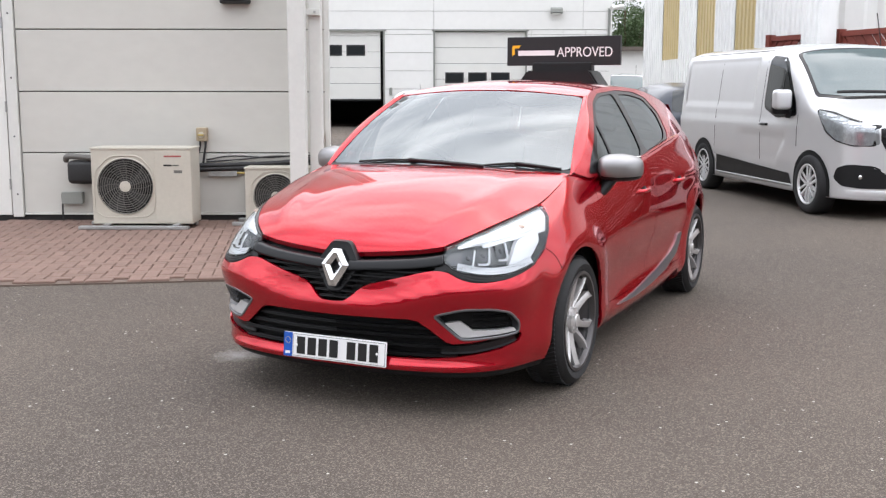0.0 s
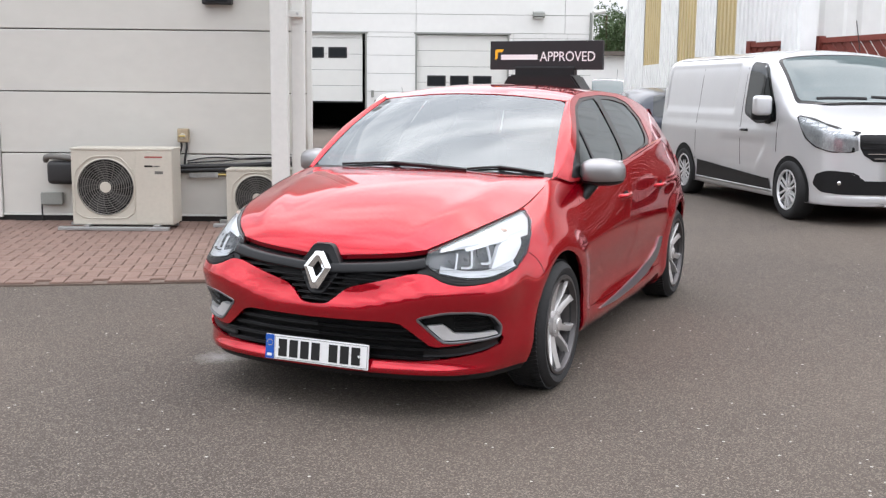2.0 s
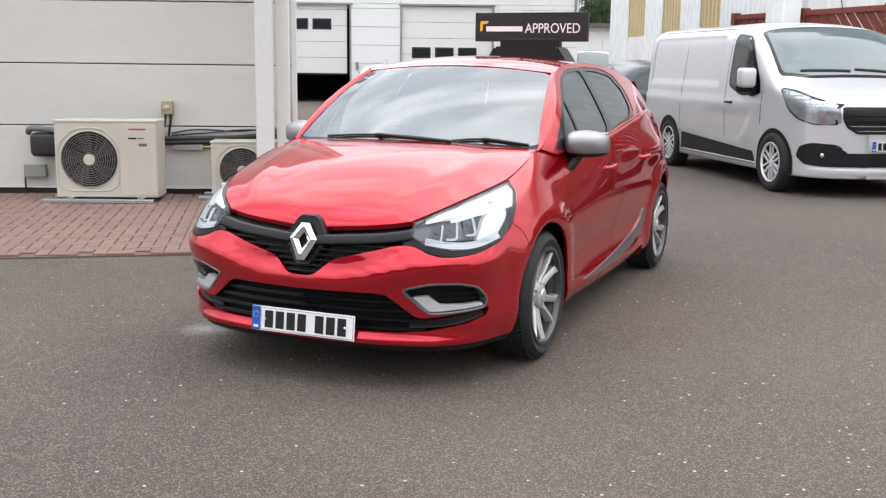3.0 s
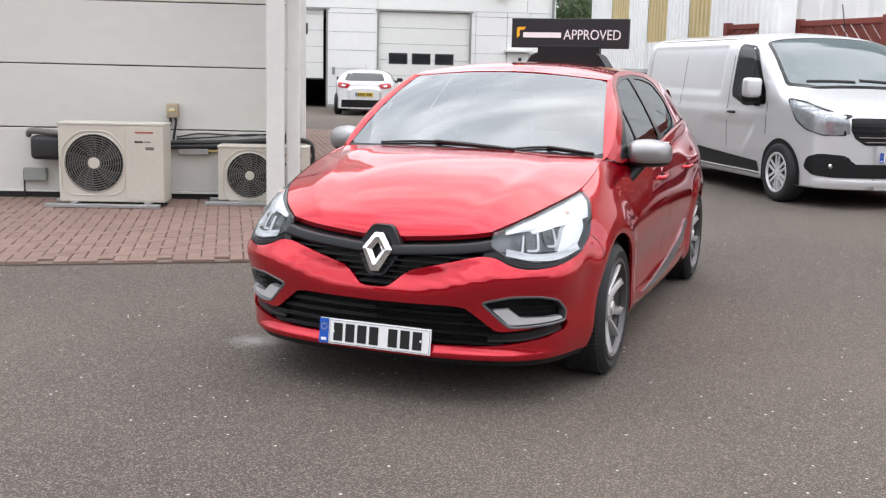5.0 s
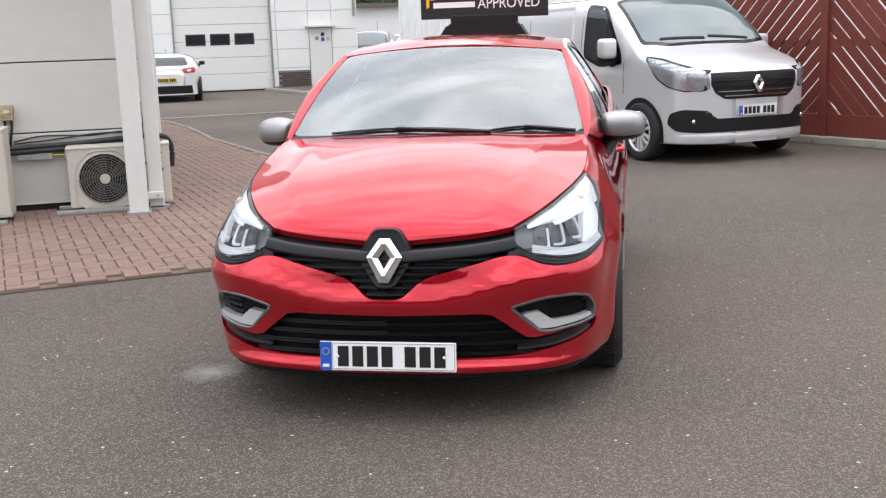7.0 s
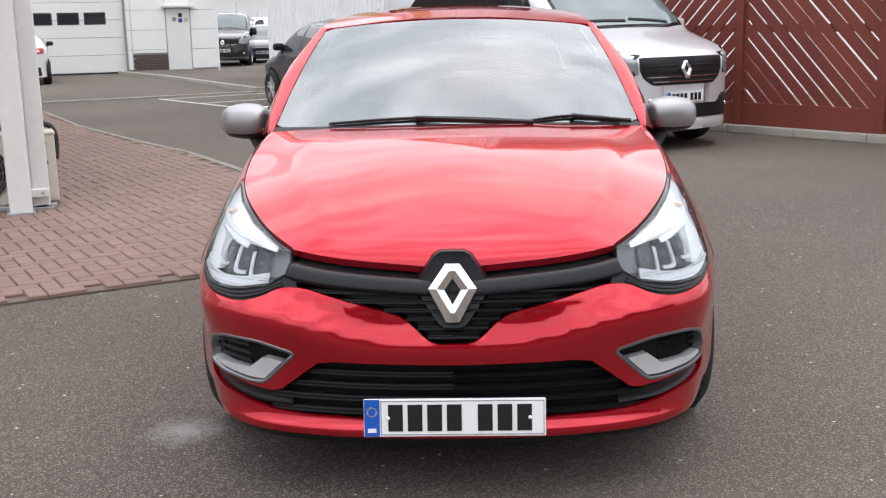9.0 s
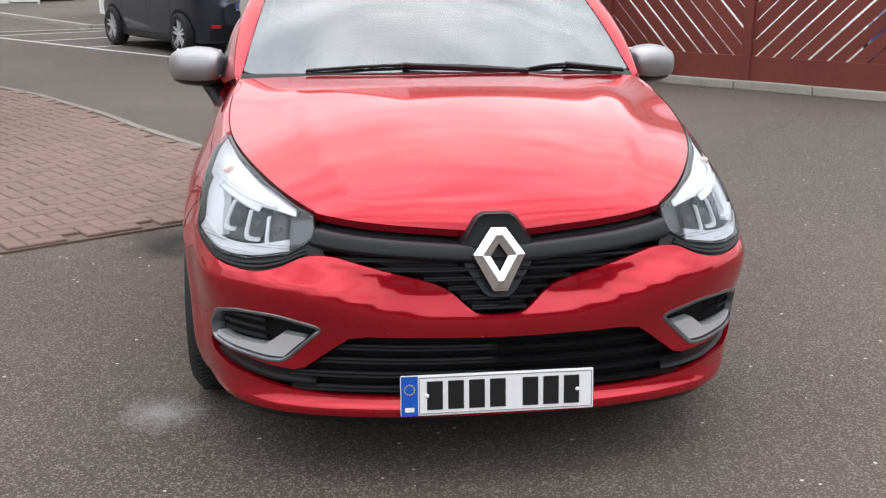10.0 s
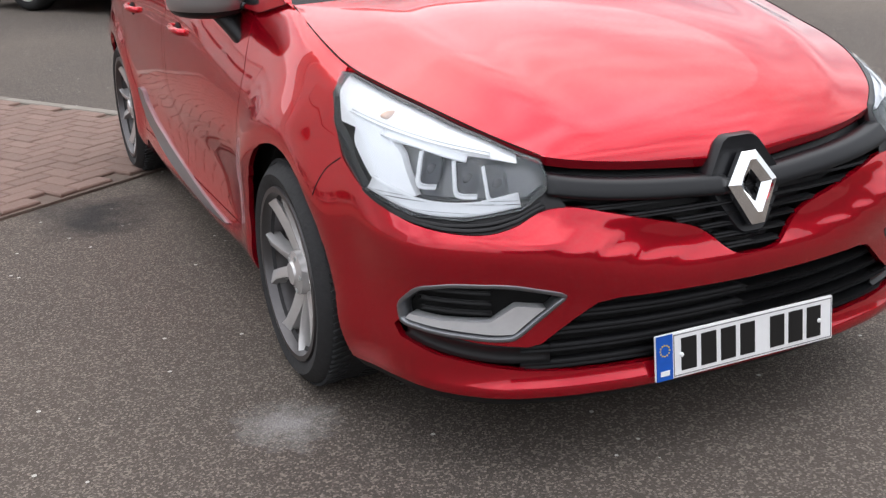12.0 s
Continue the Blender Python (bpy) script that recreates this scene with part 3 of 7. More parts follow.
# ---- wheels ----
def wheel(parent, x, y, r, width, rim_r, style, outward, turn=0.0):
    """A wheel with tyre and alloy rim; outward: +1 for the side of +x."""
    w = new("wheel")
    w.parent = parent
    w.matrix_local = pose(x, y, r, 0, 0, (0 if outward > 0 else 180) + turn)
    h = width / 2
    bm = bmesh.new()
    prof = [(rim_r - 0.004, -h + 0.012), (rim_r + 0.012, -h), (r - 0.035, -h - 0.006), (r - 0.012, -h + 0.012), (r - 0.002, -h + 0.035), (r, 0), (r - 0.002, h - 0.035), (r - 0.012, h - 0.012), (r - 0.035, h + 0.006), (rim_r + 0.012, h), (rim_r - 0.004, h - 0.012), (rim_r - 0.03, h - 0.03)]
    lathe(bm, prof, "x", 64)
    part("tyre", bm, M_TYRE, w, smooth=50)
    bm = bmesh.new()
    for k in range(90 if style == "five" else 0):
        for side in (-1, 1):
            a = k * math.tau / 90
            b = boxed(side * (h - 0.048) - 0.028, side * (h - 0.048) + 0.028, -0.004, 0.004, r - 0.006, r + 0.0025)
            bmesh.ops.rotate(b, verts=b.verts, cent=(0, 0, 0), matrix=Matrix.Rotation(a, 3, "X") @ Matrix.Rotation(side * 0.35, 3, "Z"))
            t = bpy.data.meshes.new("t")
            b.to_mesh(t)
            b.free()
            bm.from_mesh(t)
            bpy.data.meshes.remove(t)
    if style == "five":
        tagged(part("tread", bm, M_TYRE, w), kind="stuff")
    else:
        bm.free()
    rim = new("rim")
    bm = bmesh.new()
    lathe(bm, [(rim_r + 0.004, h - 0.006), (rim_r + 0.002, h + 0.002), (rim_r - 0.012, h + 0.002), (rim_r - 0.018, h - 0.012), (rim_r - 0.024, h - 0.06), (rim_r - 0.04, -h + 0.02), (0.02, -h + 0.02)], "x", 56)
    bpy.data.objects.remove(rim)
    rim = part("rim", bm, M_RIM_DARK if style in ("five", "ten_dark") else M_BRIGHTRIM, w, smooth=40)
    bm = bmesh.new()
    lathe(bm, [(rim_r - 0.06, 0.012), (rim_r - 0.06, 0.03), (0.06, 0.03), (0.06, 0.012)], "x", 40)
    part("brake_disc", bm, M_GALV, rim)
    R = rim_r - 0.012
    if style == "five":
        for k in range(5):
            a = k * math.tau / 5
            for sgn in (-1, 1):
                bm = bmesh.new()
                ys = [(0.034, 0.010, 0.024), (0.070, 0.017, 0.022), (R * 0.55, 0.026, 0.018), (R * 0.80, 0.043, 0.018), (R - 0.004, 0.066, 0.026)]
                rows = []
                for rad, lat, half in ys:
                    dep = h - 0.050 + 0.046 * (rad / R) ** 1.3
                    c = sgn * lat
                    rows.append([bm.verts.new(p) for p in ((dep - 0.040, c - half, rad), (dep - 0.014, c - half, rad), (dep, c + sgn * half * 0.55 - 0.003, rad), (dep, c + sgn * half * 0.55 + 0.003, rad), (dep - 0.014, c + half, rad), (dep - 0.040, c + half, rad))])
                for p, q in zip(rows, rows[1:]):
                    for i in range(6):
                        j = (i + 1) % 6
                        bm.faces.new((p[i], p[j], q[j], q[i]))
                bm.faces.new(rows[0])
                bm.faces.new(rows[-1])
                bmesh.ops.rotate(bm, verts=bm.verts, cent=(0, 0, 0), matrix=Matrix.Rotation(a + 0.42, 3, "X"))
                part("spoke", bm, M_RIM, rim, smooth=35)
    else:
        n = {"six": 6, "ten_dark": 5}.get(style, 10)
        for k in range(n):
            a = k * math.tau / n
            for off in ((-0.022, 0.022) if style != "ten" else (0,)):
                bm = bmesh.new()
                prism(bm, ((off - 0.013, 0.04), (off + 0.013, 0.04), (off * 1.7 + 0.012, R), (off * 1.7 - 0.012, R)), "yz", h - 0.045, h - 0.012)
                bmesh.ops.rotate(bm, verts=bm.verts, cent=(0, 0, 0), matrix=Matrix.Rotation(a, 3, "X"))
                part("spoke", bm, M_BRIGHTRIM, rim)
    bm = bmesh.new()
    lathe(bm, [(0.062, h - 0.05), (0.060, h - 0.026), (0.034, h - 0.018), (0.030, h - 0.012), (0.001, h - 0.010)], "x", 24)
    part("hub_cap", bm, M_RIM if style == "five" else M_BRIGHTRIM, rim, smooth=30)
    for k in range(5):
        a = k * math.tau / 5
        bm = bmesh.new()
        tube(bm, ((h - 0.05, 0.046 * math.cos(a), 0.046 * math.sin(a)), (h - 0.02, 0.046 * math.cos(a), 0.046 * math.sin(a))), 0.008, 8)
        part("wheel_nut", bm, M_GALV, rim)
    return w


def number_plate(parent, m, yellow=False, width=0.52, height=0.111):
    """A plate with a blue band; its marks stand as plain bars. Built in x (right), z (up), facing -y."""
    p = part("number_plate", boxed(-width / 2, width / 2, 0, 0.008, -height / 2, height / 2, 0.004), M_PLATEYELLOW if yellow else M_PLATEWHITE, parent)
    p.matrix_local = m
    k = width / 0.52
    part("band", boxed(-width / 2 + 0.002, -width / 2 + 0.046 * k, -0.0015, 0.001, -height / 2 + 0.002, height / 2 - 0.002), M_PLATEBLUE, p)
    part("band_mark", boxed(-width / 2 + 0.012 * k, -width / 2 + 0.036 * k, -0.003, 0.0, -0.042 * k, -0.030 * k), M_PLATEWHITE, p)
    bm = bmesh.new()
    for i in range(12):
        a = i * math.tau / 12
        cx, cz = -width / 2 + 0.024 * k + 0.013 * k * math.cos(a), 0.018 * k + 0.013 * k * math.sin(a)
        box(bm, cx - 0.0015, cx + 0.0015, -0.003, 0, cz - 0.0015, cz + 0.0015)
    part("band_ring", bm, M_PLATEYELLOW, p)
    bm = bmesh.new()
    x0, x1, z0 = -width / 2 + 0.049 * k, width / 2 - 0.005, height / 2 - 0.006
    for a in ((x0, x1, z0 - 0.002, z0), (x0, x1, -z0, -z0 + 0.002), (x0, x0 + 0.002, -z0, z0), (x1 - 0.002, x1, -z0, z0)):
        box(bm, a[0], a[1], -0.001, 0.001, a[2], a[3])
    part("border_line", bm, M_PLATEGREY, p)
    x = -width / 2 + 0.070 * k
    for i in range(7):
        part("bar", boxed(x, x + 0.042 * k, -0.002, 0.0005, -0.0385 * k, 0.0385 * k), M_PLATEINK, p)
        x += (0.056 if i != 3 else 0.088) * k
    return p


# ---- the red hatchback ----
def build_hatchback():
    car = thing("hatchback_car", "glossy metallic red five-door hatchback with grey mirror caps", "car", pose(-0.472, 4.562, 0, 0, 0, -25))
    plan = [(0, 0), (0.18, 0.004), (0.35, 0.024), (0.52, 0.066), (0.65, 0.13), (0.76, 0.25), (0.825, 0.45), (0.852, 0.85), (0.858, 1.3), (0.862, 2.0), (0.865, 2.7), (0.862, 3.3), (0.83, 3.7), (0.74, 3.92), (0.55, 4.03), (0.3, 4.06), (0, 4.065)]
    crown = [(0, 0.068, 0.692), (0.2, 0.082, 0.703), (0.36, 0.108, 0.717), (0.465, 0.142, 0.735), (0.548, 0.225, 0.775), (0.622, 0.36, 0.818), (0.672, 0.50, 0.850), (0.704, 0.66, 0.880), (0.712, 0.85, 0.928), (0.696, 1.1, 0.982), (0.735, 1.45, 0.990), (0.778, 1.8, 1.0), (0.79, 2.2, 1.02), (0.785, 2.7, 1.07), (0.76, 3.2, 1.10), (0.70, 3.6, 1.10), (0.60, 3.86, 1.07), (0.35, 3.97, 1.04), (0, 3.99, 1.03)]
    low_front = ([0.1, 0.165, 0.205, 0.225, 0.256, 0.34, 0.43, 0.50, 0.545, 0.60, 0.7, 1.2], [0.07, 0.035, -0.006, -0.010, 0.006, 0.004, 0.004, 0.0, -0.004, -0.006, 0.0, 0.0])
    low_side = ([0.1, 0.16, 0.205, 0.30, 0.42, 0.55, 0.66, 0.78, 1.2], [0.10, 0.075, 0.045, 0.022, 0.018, 0.008, 0.0, 0.0, 0.0])
    sh = Shell(plan, crown, 0.56, low_front, low_side, 0.2)

    # the bumper swells above the intake and leans back under the grille and the lamps
    swell = smooth_key([-0.3, -0.17, -0.10, -0.03, 0.0, 0.03, 0.06, 0.10, 0.16, 0.22, 0.6], [0.0, 0.0, 0.008, 0.022, 0.025, 0.020, 0.006, -0.005, -0.004, 0.0, 0.0])

    def extra(x, y, z):
        arch = 0.0
        for wy in (0.852, 3.441):
            d = np.hypot(y - wy, z - 0.33)
            arch = arch + 0.022 * np.exp(-((d - 0.37) / 0.085) ** 2) * (x > 0.6)
        door = -0.022 * np.exp(-((z - 0.43) / 0.11) ** 2) * np.exp(-((y - 2.1) / 0.75) ** 4) * (x > 0.6)
        lower = 0.030 * np.exp(-((z - 0.24) / 0.06) ** 2) * np.exp(-((y - 2.1) / 0.85) ** 4) * (x > 0.6)
        shoulder = 0.030 * np.exp(-((z - 0.86) / 0.09) ** 2) * np.exp(-((y - 3.30) / 0.45) ** 2) * (x > 0.6)
        nose = 0.008 * np.exp(-(x / 0.16) ** 2) * np.exp(-((z - 0.47) / 0.08) ** 2) * (y < 0.6)
        out = np.clip((x - 0.15) / 0.5, 0, 1)
        front = np.clip((0.42 - y) / 0.25, 0, 1)
        front = front * front * (3 - 2 * front)
        bumper = swell(z - 0.462 - 0.085 * out * out * (3 - 2 * out)) * front
        return arch + door + lower + shoulder + nose + bumper

    sh.extra = extra
    S_END = sh.s[-1]

    # outlines on the front
    upper_edge = [(0, 0.006, 0.490), (0.045, 0.006, 0.492), (0.075, 0.01, 0.506), (0.12, 0.02, 0.545), (0.165, 0.03, 0.570), (0.235, 0.035, 0.588), (0.35, 0.06, 0.618), (0.43, 0.08, 0.637), (0.49, 0.10, 0.634), (0.55, 0.12, 0.608), (0.61, 0.13, 0.594), (0.68, 0.18, 0.597), (0.74, 0.25, 0.612), (0.785, 0.36, 0.645), (0.812, 0.48, 0.70)]
    edge2 = polyline_smooth(sh.poly(upper_edge), 5)
    outer_hl = [sh.at(0.808, 0.57, 0.77), sh.at(0.785, 0.635, 0.825), sh.at(0.72, 0.665, 0.872)]
    s_top = outer_hl[-1][0]
    tops = [(s, float(sh.Z(s)) - 0.001) for s in np.linspace(s_top, 0, 40)]
    nose_black = edge2 + outer_hl + tops
    intake = [sh.at(0.0, 0, 0.43), sh.at(0.2, 0.0, 0.432), sh.at(0.34, 0.02, 0.432)] + sh.poly([(0.385, 0.05, 0.424), (0.415, 0.05, 0.402), (0.50, 0.085, 0.334), (0.53, 0.09, 0.327), (0.62, 0.13, 0.337), (0.70, 0.19, 0.352), (0.755, 0.28, 0.366), (0.768, 0.29, 0.352), (0.755, 0.28, 0.325), (0.70, 0.2, 0.298), (0.60, 0.12, 0.279), (0.53, 0.09, 0.268), (0.43, 0.055, 0.26)]) + [sh.at(0.0, 0, 0.254)]
    fog = rounded(sh.poly([(0.452, 0.06, 0.450), (0.57, 0.10, 0.480), (0.67, 0.16, 0.478), (0.735, 0.22, 0.458), (0.768, 0.27, 0.405), (0.766, 0.27, 0.362), (0.70, 0.2, 0.354), (0.60, 0.11, 0.346), (0.555, 0.1, 0.348), (0.485, 0.07, 0.418)]), 0.3, 2)

    def arch(wy, r, n=40):
        return [sh.at(0.86, wy + r * math.cos(a), 0.315 + r * math.sin(a)) for a in np.linspace(math.pi, 0, n)]

    # side panels
    fa, ra = arch(0.835, 0.350), arch(3.42, 0.350)
    d1 = sh.poly([(0.86, 1.36, 0.30), (0.86, 2.10, 0.30), (0.86, 2.22, 0.5), (0.86, 2.26, 0.8), (0.8, 2.24, 1.015), (0.78, 1.8, 0.995), (0.74, 1.45, 0.983), (0.76, 1.30, 0.94), (0.85, 1.24, 0.8), (0.86, 1.25, 0.5)])
    d2 = sh.poly([(0.86, 2.135, 0.30), (0.86, 2.92, 0.30), (0.86, 3.02, 0.5), (0.86, 3.12, 0.68), (0.86, 3.10, 0.8), (0.80, 3.02, 1.09), (0.79, 2.7, 1.065), (0.8, 2.275, 1.02), (0.86, 2.295, 0.8), (0.86, 2.255, 0.5)])
    bot = 0.205
    # main skin from nose to tail: wheel openings bite into the lower edge
    top_side = [(s, float(sh.Z(s))) for s in np.linspace(s_top, S_END, 120)]
    lower = [(0.0, bot)] + [(s, bot) for s in np.linspace(0.05, fa[0][0] - 0.02, 20)] + [(fa[0][0], 0.315)] + fa[1:-1] + [(fa[-1][0], 0.315), (fa[-1][0] + 0.01, bot)] + [(s, bot) for s in np.linspace(fa[-1][0] + 0.06, ra[0][0] - 0.06, 20)] + [(ra[0][0] - 0.01, bot), (ra[0][0], 0.315)] + ra[1:-1] + [(ra[-1][0], 0.315), (ra[-1][0] + 0.03, bot + 0.05)] + [(s, bot + 0.05) for s in np.linspace(ra[-1][0] + 0.1, S_END, 12)]
    skin = lower + top_side[::-1] + outer_hl[::-1][1:] + edge2[::-1]
    body = patch("body_shell", sh, skin, [intake_closed(intake), fog, d1, d2], M_RED, car, mirror=True, step=0.019, hole_flange=0.018, flange=0.014, label="glossy metallic red bodywork")
    for d in (d1, d2):
        c = np.mean(np.array(d), 0)
        small = [tuple(c + (np.array(p) - c) * (1 - 0.0035 / max(np.linalg.norm(np.array(p) - c), 0.1) * 1.4)) for p in d]
        a = patch("door", sh, small, [], M_RED, car, step=0.03, flange=0.012)
        b = flipped(a)
        hy = 2.03 if d is d1 else 2.86
        for o, sx in ((a, 1), (b, -1)):
            rec = bmesh.new()
            hc = sh(np.array([sh.at(0.86, hy, 0.825)[0]]), np.array([0.825]), 0.0)[0]
            tube(rec, [(sx * (hc[0] + v), hc[1] + q, 0.825 + w) for q, v, w in ((-0.085, -0.01, 0), (-0.075, 0.010, 0.002), (-0.03, 0.020, 0.004), (0.03, 0.021, 0.005), (0.075, 0.012, 0.005), (0.088, -0.01, 0.005))], 0.013, 10)
            part("door_handle", rec, M_RED, o, smooth=60)
            # flat black oval painted in for the shade behind the handle
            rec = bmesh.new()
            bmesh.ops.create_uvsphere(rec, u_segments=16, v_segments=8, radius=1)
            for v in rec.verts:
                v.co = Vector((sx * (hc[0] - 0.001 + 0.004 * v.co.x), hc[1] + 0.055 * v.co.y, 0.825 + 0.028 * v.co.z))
            part("recess_shade", rec, M_VOID, o, smooth=60)
    # inner body behind every gap, shade put into its near-black colour
    inner = [(0.0, 0.2)] + [(s, 0.2) for s in np.linspace(0.1, fa[0][0] - 0.03, 10)] + [(fa[0][0] - 0.01, 0.33)] + fa[1:-1] + [(fa[-1][0] + 0.01, 0.33)] + [(s, 0.2) for s in np.linspace(fa[-1][0] + 0.05, ra[0][0] - 0.05, 10)] + [(ra[0][0] - 0.01, 0.33)] + ra[1:-1] + [(ra[-1][0] + 0.01, 0.33)] + [(s, 0.24) for s in np.linspace(ra[-1][0] + 0.1, S_END, 6)] + [(s, float(sh.Z(s)) - 0.02) for s in np.linspace(S_END, 0, 60)]
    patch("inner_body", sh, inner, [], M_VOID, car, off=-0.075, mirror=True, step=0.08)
    # under-lip, sills and floor
    lip = [(0.0, 0.215)] + [(s, 0.215) for s in np.linspace(0.05, fa[0][0] - 0.015, 20)] + [(s, 0.172) for s in np.linspace(fa[0][0] - 0.015, 0, 20)]
    patch("front_underlip", sh, lip, [], M_CARBLACK, car, off=-0.006, mirror=True, step=0.03, flange=0.05)
    sill = [(s, 0.215) for s in np.linspace(fa[-1][0], ra[0][0], 30)] + [(s, 0.155) for s in np.linspace(ra[0][0], fa[-1][0], 30)]
    s1 = patch("sill_skirt", sh, sill, [], M_RED, car, off=-0.004, step=0.03, flange=0.04)
    flipped(s1)
    rb = [(s, 0.30) for s in np.linspace(ra[-1][0] + 0.01, S_END, 20)] + [(s, 0.20) for s in np.linspace(S_END, ra[-1][0] + 0.01, 20)]
    patch("rear_underlip", sh, rb, [], M_CARBLACK, car, off=0.002, mirror=True, step=0.04, flange=0.05)
    part("underfloor", boxed(-0.62, 0.62, 0.30, 3.9, 0.17, 0.24, 0.02), M_VOID, car)
    # silver door mouldings
    mould = rounded(sh.poly([(0.86, y, z) for y, z in ((1.42, 0.268), (1.9, 0.292), (2.4, 0.330), (2.70, 0.372), (2.84, 0.425), (2.885, 0.478), (2.955, 0.482), (2.945, 0.42), (2.86, 0.350), (2.6, 0.302), (2.2, 0.272), (1.8, 0.259))]), 0.3, 2)
    flipped(patch("side_moulding", sh, mould, [], M_SATIN_RIM, car, off=0.010, step=0.03, flange=0.012, label="satin grey tapering side moulding"))
    # shut lines of bonnet and bumper
    split = polyline_smooth(sh.poly([(0.812, 0.487, 0.700), (0.83, 0.53, 0.665), (0.85, 0.56, 0.60)]), 5)
    for k in range(2):
        o = part("shut_line", ribbon(sh, split, 0.0035, 0.0008, 0.004), M_VOID, car)
        if k:
            bmesh_flip(o)
    # wheel wells and wheels
    for wy in (0.835, 3.42):
        for sx in (1, -1):
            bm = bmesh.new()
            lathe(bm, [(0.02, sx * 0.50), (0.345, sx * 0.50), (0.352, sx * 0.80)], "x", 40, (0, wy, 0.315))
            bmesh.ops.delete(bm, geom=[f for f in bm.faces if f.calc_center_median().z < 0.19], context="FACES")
            # well lining coloured black for the shade around the wheel
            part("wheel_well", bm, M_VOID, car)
            wheel(car, sx * 0.752, wy, 0.308, 0.205, 0.236, "five", sx, 0.0)

    # nose panel, grille slats and bar
    patch("grille_panel", sh, nose_black, [], M_CARBLACK, car, off=-0.056, mirror=True, step=0.03)
    for z in np.arange(0.508, 0.665, 0.024):
        ss = [s for s in np.linspace(0, 1.2, 400) if in_poly(np.array([(s, z)]), nose_black)[0]]
        if len(ss) < 8:
            continue
        line = [(s, z + 0.012 * (s / 0.5) ** 2 * 0) for s in np.linspace(0 if ss[0] < 0.01 else ss[0] + 0.004, ss[-1] - 0.006, 24)]
        b = ribbon(sh, line, 0.007, -0.010, 0.03)
        o = part("grille_slat", b, M_SLAT, car, smooth=40)
        bmesh_flip(part("grille_slat", ribbon(sh, line, 0.007, -0.010, 0.03), M_SLAT, car, smooth=40))
    bar = [(s, float(sh.Z(s)) - 0.050) for s in np.linspace(0.06, sh.at(0.47, 0.12, 0.69)[0], 24)]
    for k in range(2):
        o = part("grille_bar", ribbon(sh, bar, 0.038, 0.010, 0.03), M_SATIN_DARK, car, "satin anthracite grille bar", smooth=50)
        if k:
            bmesh_flip(o)
    # lower trim rim round the nose panel and cheek below the headlamp
    cheek = [p for p in edge2 if p[0] > sh.at(0.44, 0.08, 0.637)[0]]
    hl_low = sh.poly([(0.812, 0.485, 0.708), (0.787, 0.37, 0.650), (0.72, 0.24, 0.622), (0.63, 0.165, 0.620), (0.53, 0.125, 0.638), (0.462, 0.113, 0.680)])
    ch = cheek + hl_low
    c1 = patch("headlamp_cheek", sh, ch, [], M_CARBLACK, car, off=-0.006, step=0.02)
    flipped(c1)
    for f in (0.35, 0.68):
        a, b = np.array(polyline_smooth(cheek, 1)), np.array(polyline_smooth(hl_low[::-1], 6))
        pick = lambda P, t: P[np.minimum((t * (len(P) - 1)).astype(int), len(P) - 1)]
        t = np.linspace(0.10, 0.86, 16)
        line = pick(a, t) * (1 - f) + pick(b, t) * f
        for k in range(2):
            o = part("cheek_rib", ribbon(sh, line, 0.006, 0.001, 0.01), M_CARBLACK, car, smooth=50)
            if k:
                bmesh_flip(o)

    # headlamps
    hl_up = [(s, float(sh.Z(s)) - 0.006) for s in np.linspace(s_top - 0.007, sh.at(0.475, 0.13, 0.72)[0], 22)]
    outer2 = [sh.at(0.812, 0.485, 0.712), sh.at(0.8075, 0.568, 0.77), sh.at(0.784, 0.633, 0.8245), sh.at(0.721, 0.661, 0.868)]
    hl = hl_low[::-1] + outer2[1:] + hl_up[1:]

    def lamp(side):
        L = new("headlight")
        L.parent = car
        lab = tagged(L, "clear headlight with white light guides and chrome reflector")
        made = []
        made.append(patch("housing", sh, hl, [], M_LAMPGREY, L, off=-0.045, step=0.025, flange=-0.045))
        # bright upper reflector with ribs
        s0, s1 = sh.at(0.50, 0.12, 0.70)[0], s_top - 0.02
        fall = lambda s: 0.020 + 0.082 * np.clip((s - s0) / (s1 - s0), 0, 1) ** 0.7
        mid = [(s, float(sh.Z(s)) - float(fall(s))) for s in np.linspace(s1, s0 + 0.03, 16)]
        up = [(s, float(sh.Z(s)) - 0.013) for s in np.linspace(s0 + 0.03, s1, 16)]
        made.append(patch("reflector", sh, up + mid, [], M_REFLECTOR, L, off=-0.016, step=0.02, flange=0.022))
        for q in (0.6,):
            rib = [(s, float(sh.Z(s)) - float(fall(s)) * q - 0.006) for s in np.linspace(s0 + 0.10, s1 - 0.16 * q, 14)]
            made.append(part("reflector_rib", ribbon(sh, rib, 0.007, -0.008, 0.008), M_REFLECTOR, L, smooth=50))
        # white daylight lamp: down the outer flank, then along the lower edge
        flank = sh.poly([(0.795, 0.485, 0.735), (0.785, 0.52, 0.790), (0.745, 0.43, 0.782), (0.730, 0.33, 0.735), (0.722, 0.285, 0.690), (0.712, 0.245, 0.648), (0.745, 0.285, 0.640), (0.775, 0.37, 0.672)])
        made.append(patch("daylight_lamp", sh, rounded(flank, 0.2, 1), [], M_LAMPWHITE, L, off=-0.014, step=0.02, flange=0.02))
        top_guide = polyline_smooth(sh.poly([(0.748, 0.40, 0.770), (0.70, 0.30, 0.757), (0.65, 0.23, 0.742), (0.62, 0.20, 0.735)]), 6)
        made.append(part("upper_guide", ribbon(sh, top_guide, 0.016, -0.010, 0.012), M_LAMPWHITE, L, smooth=50))
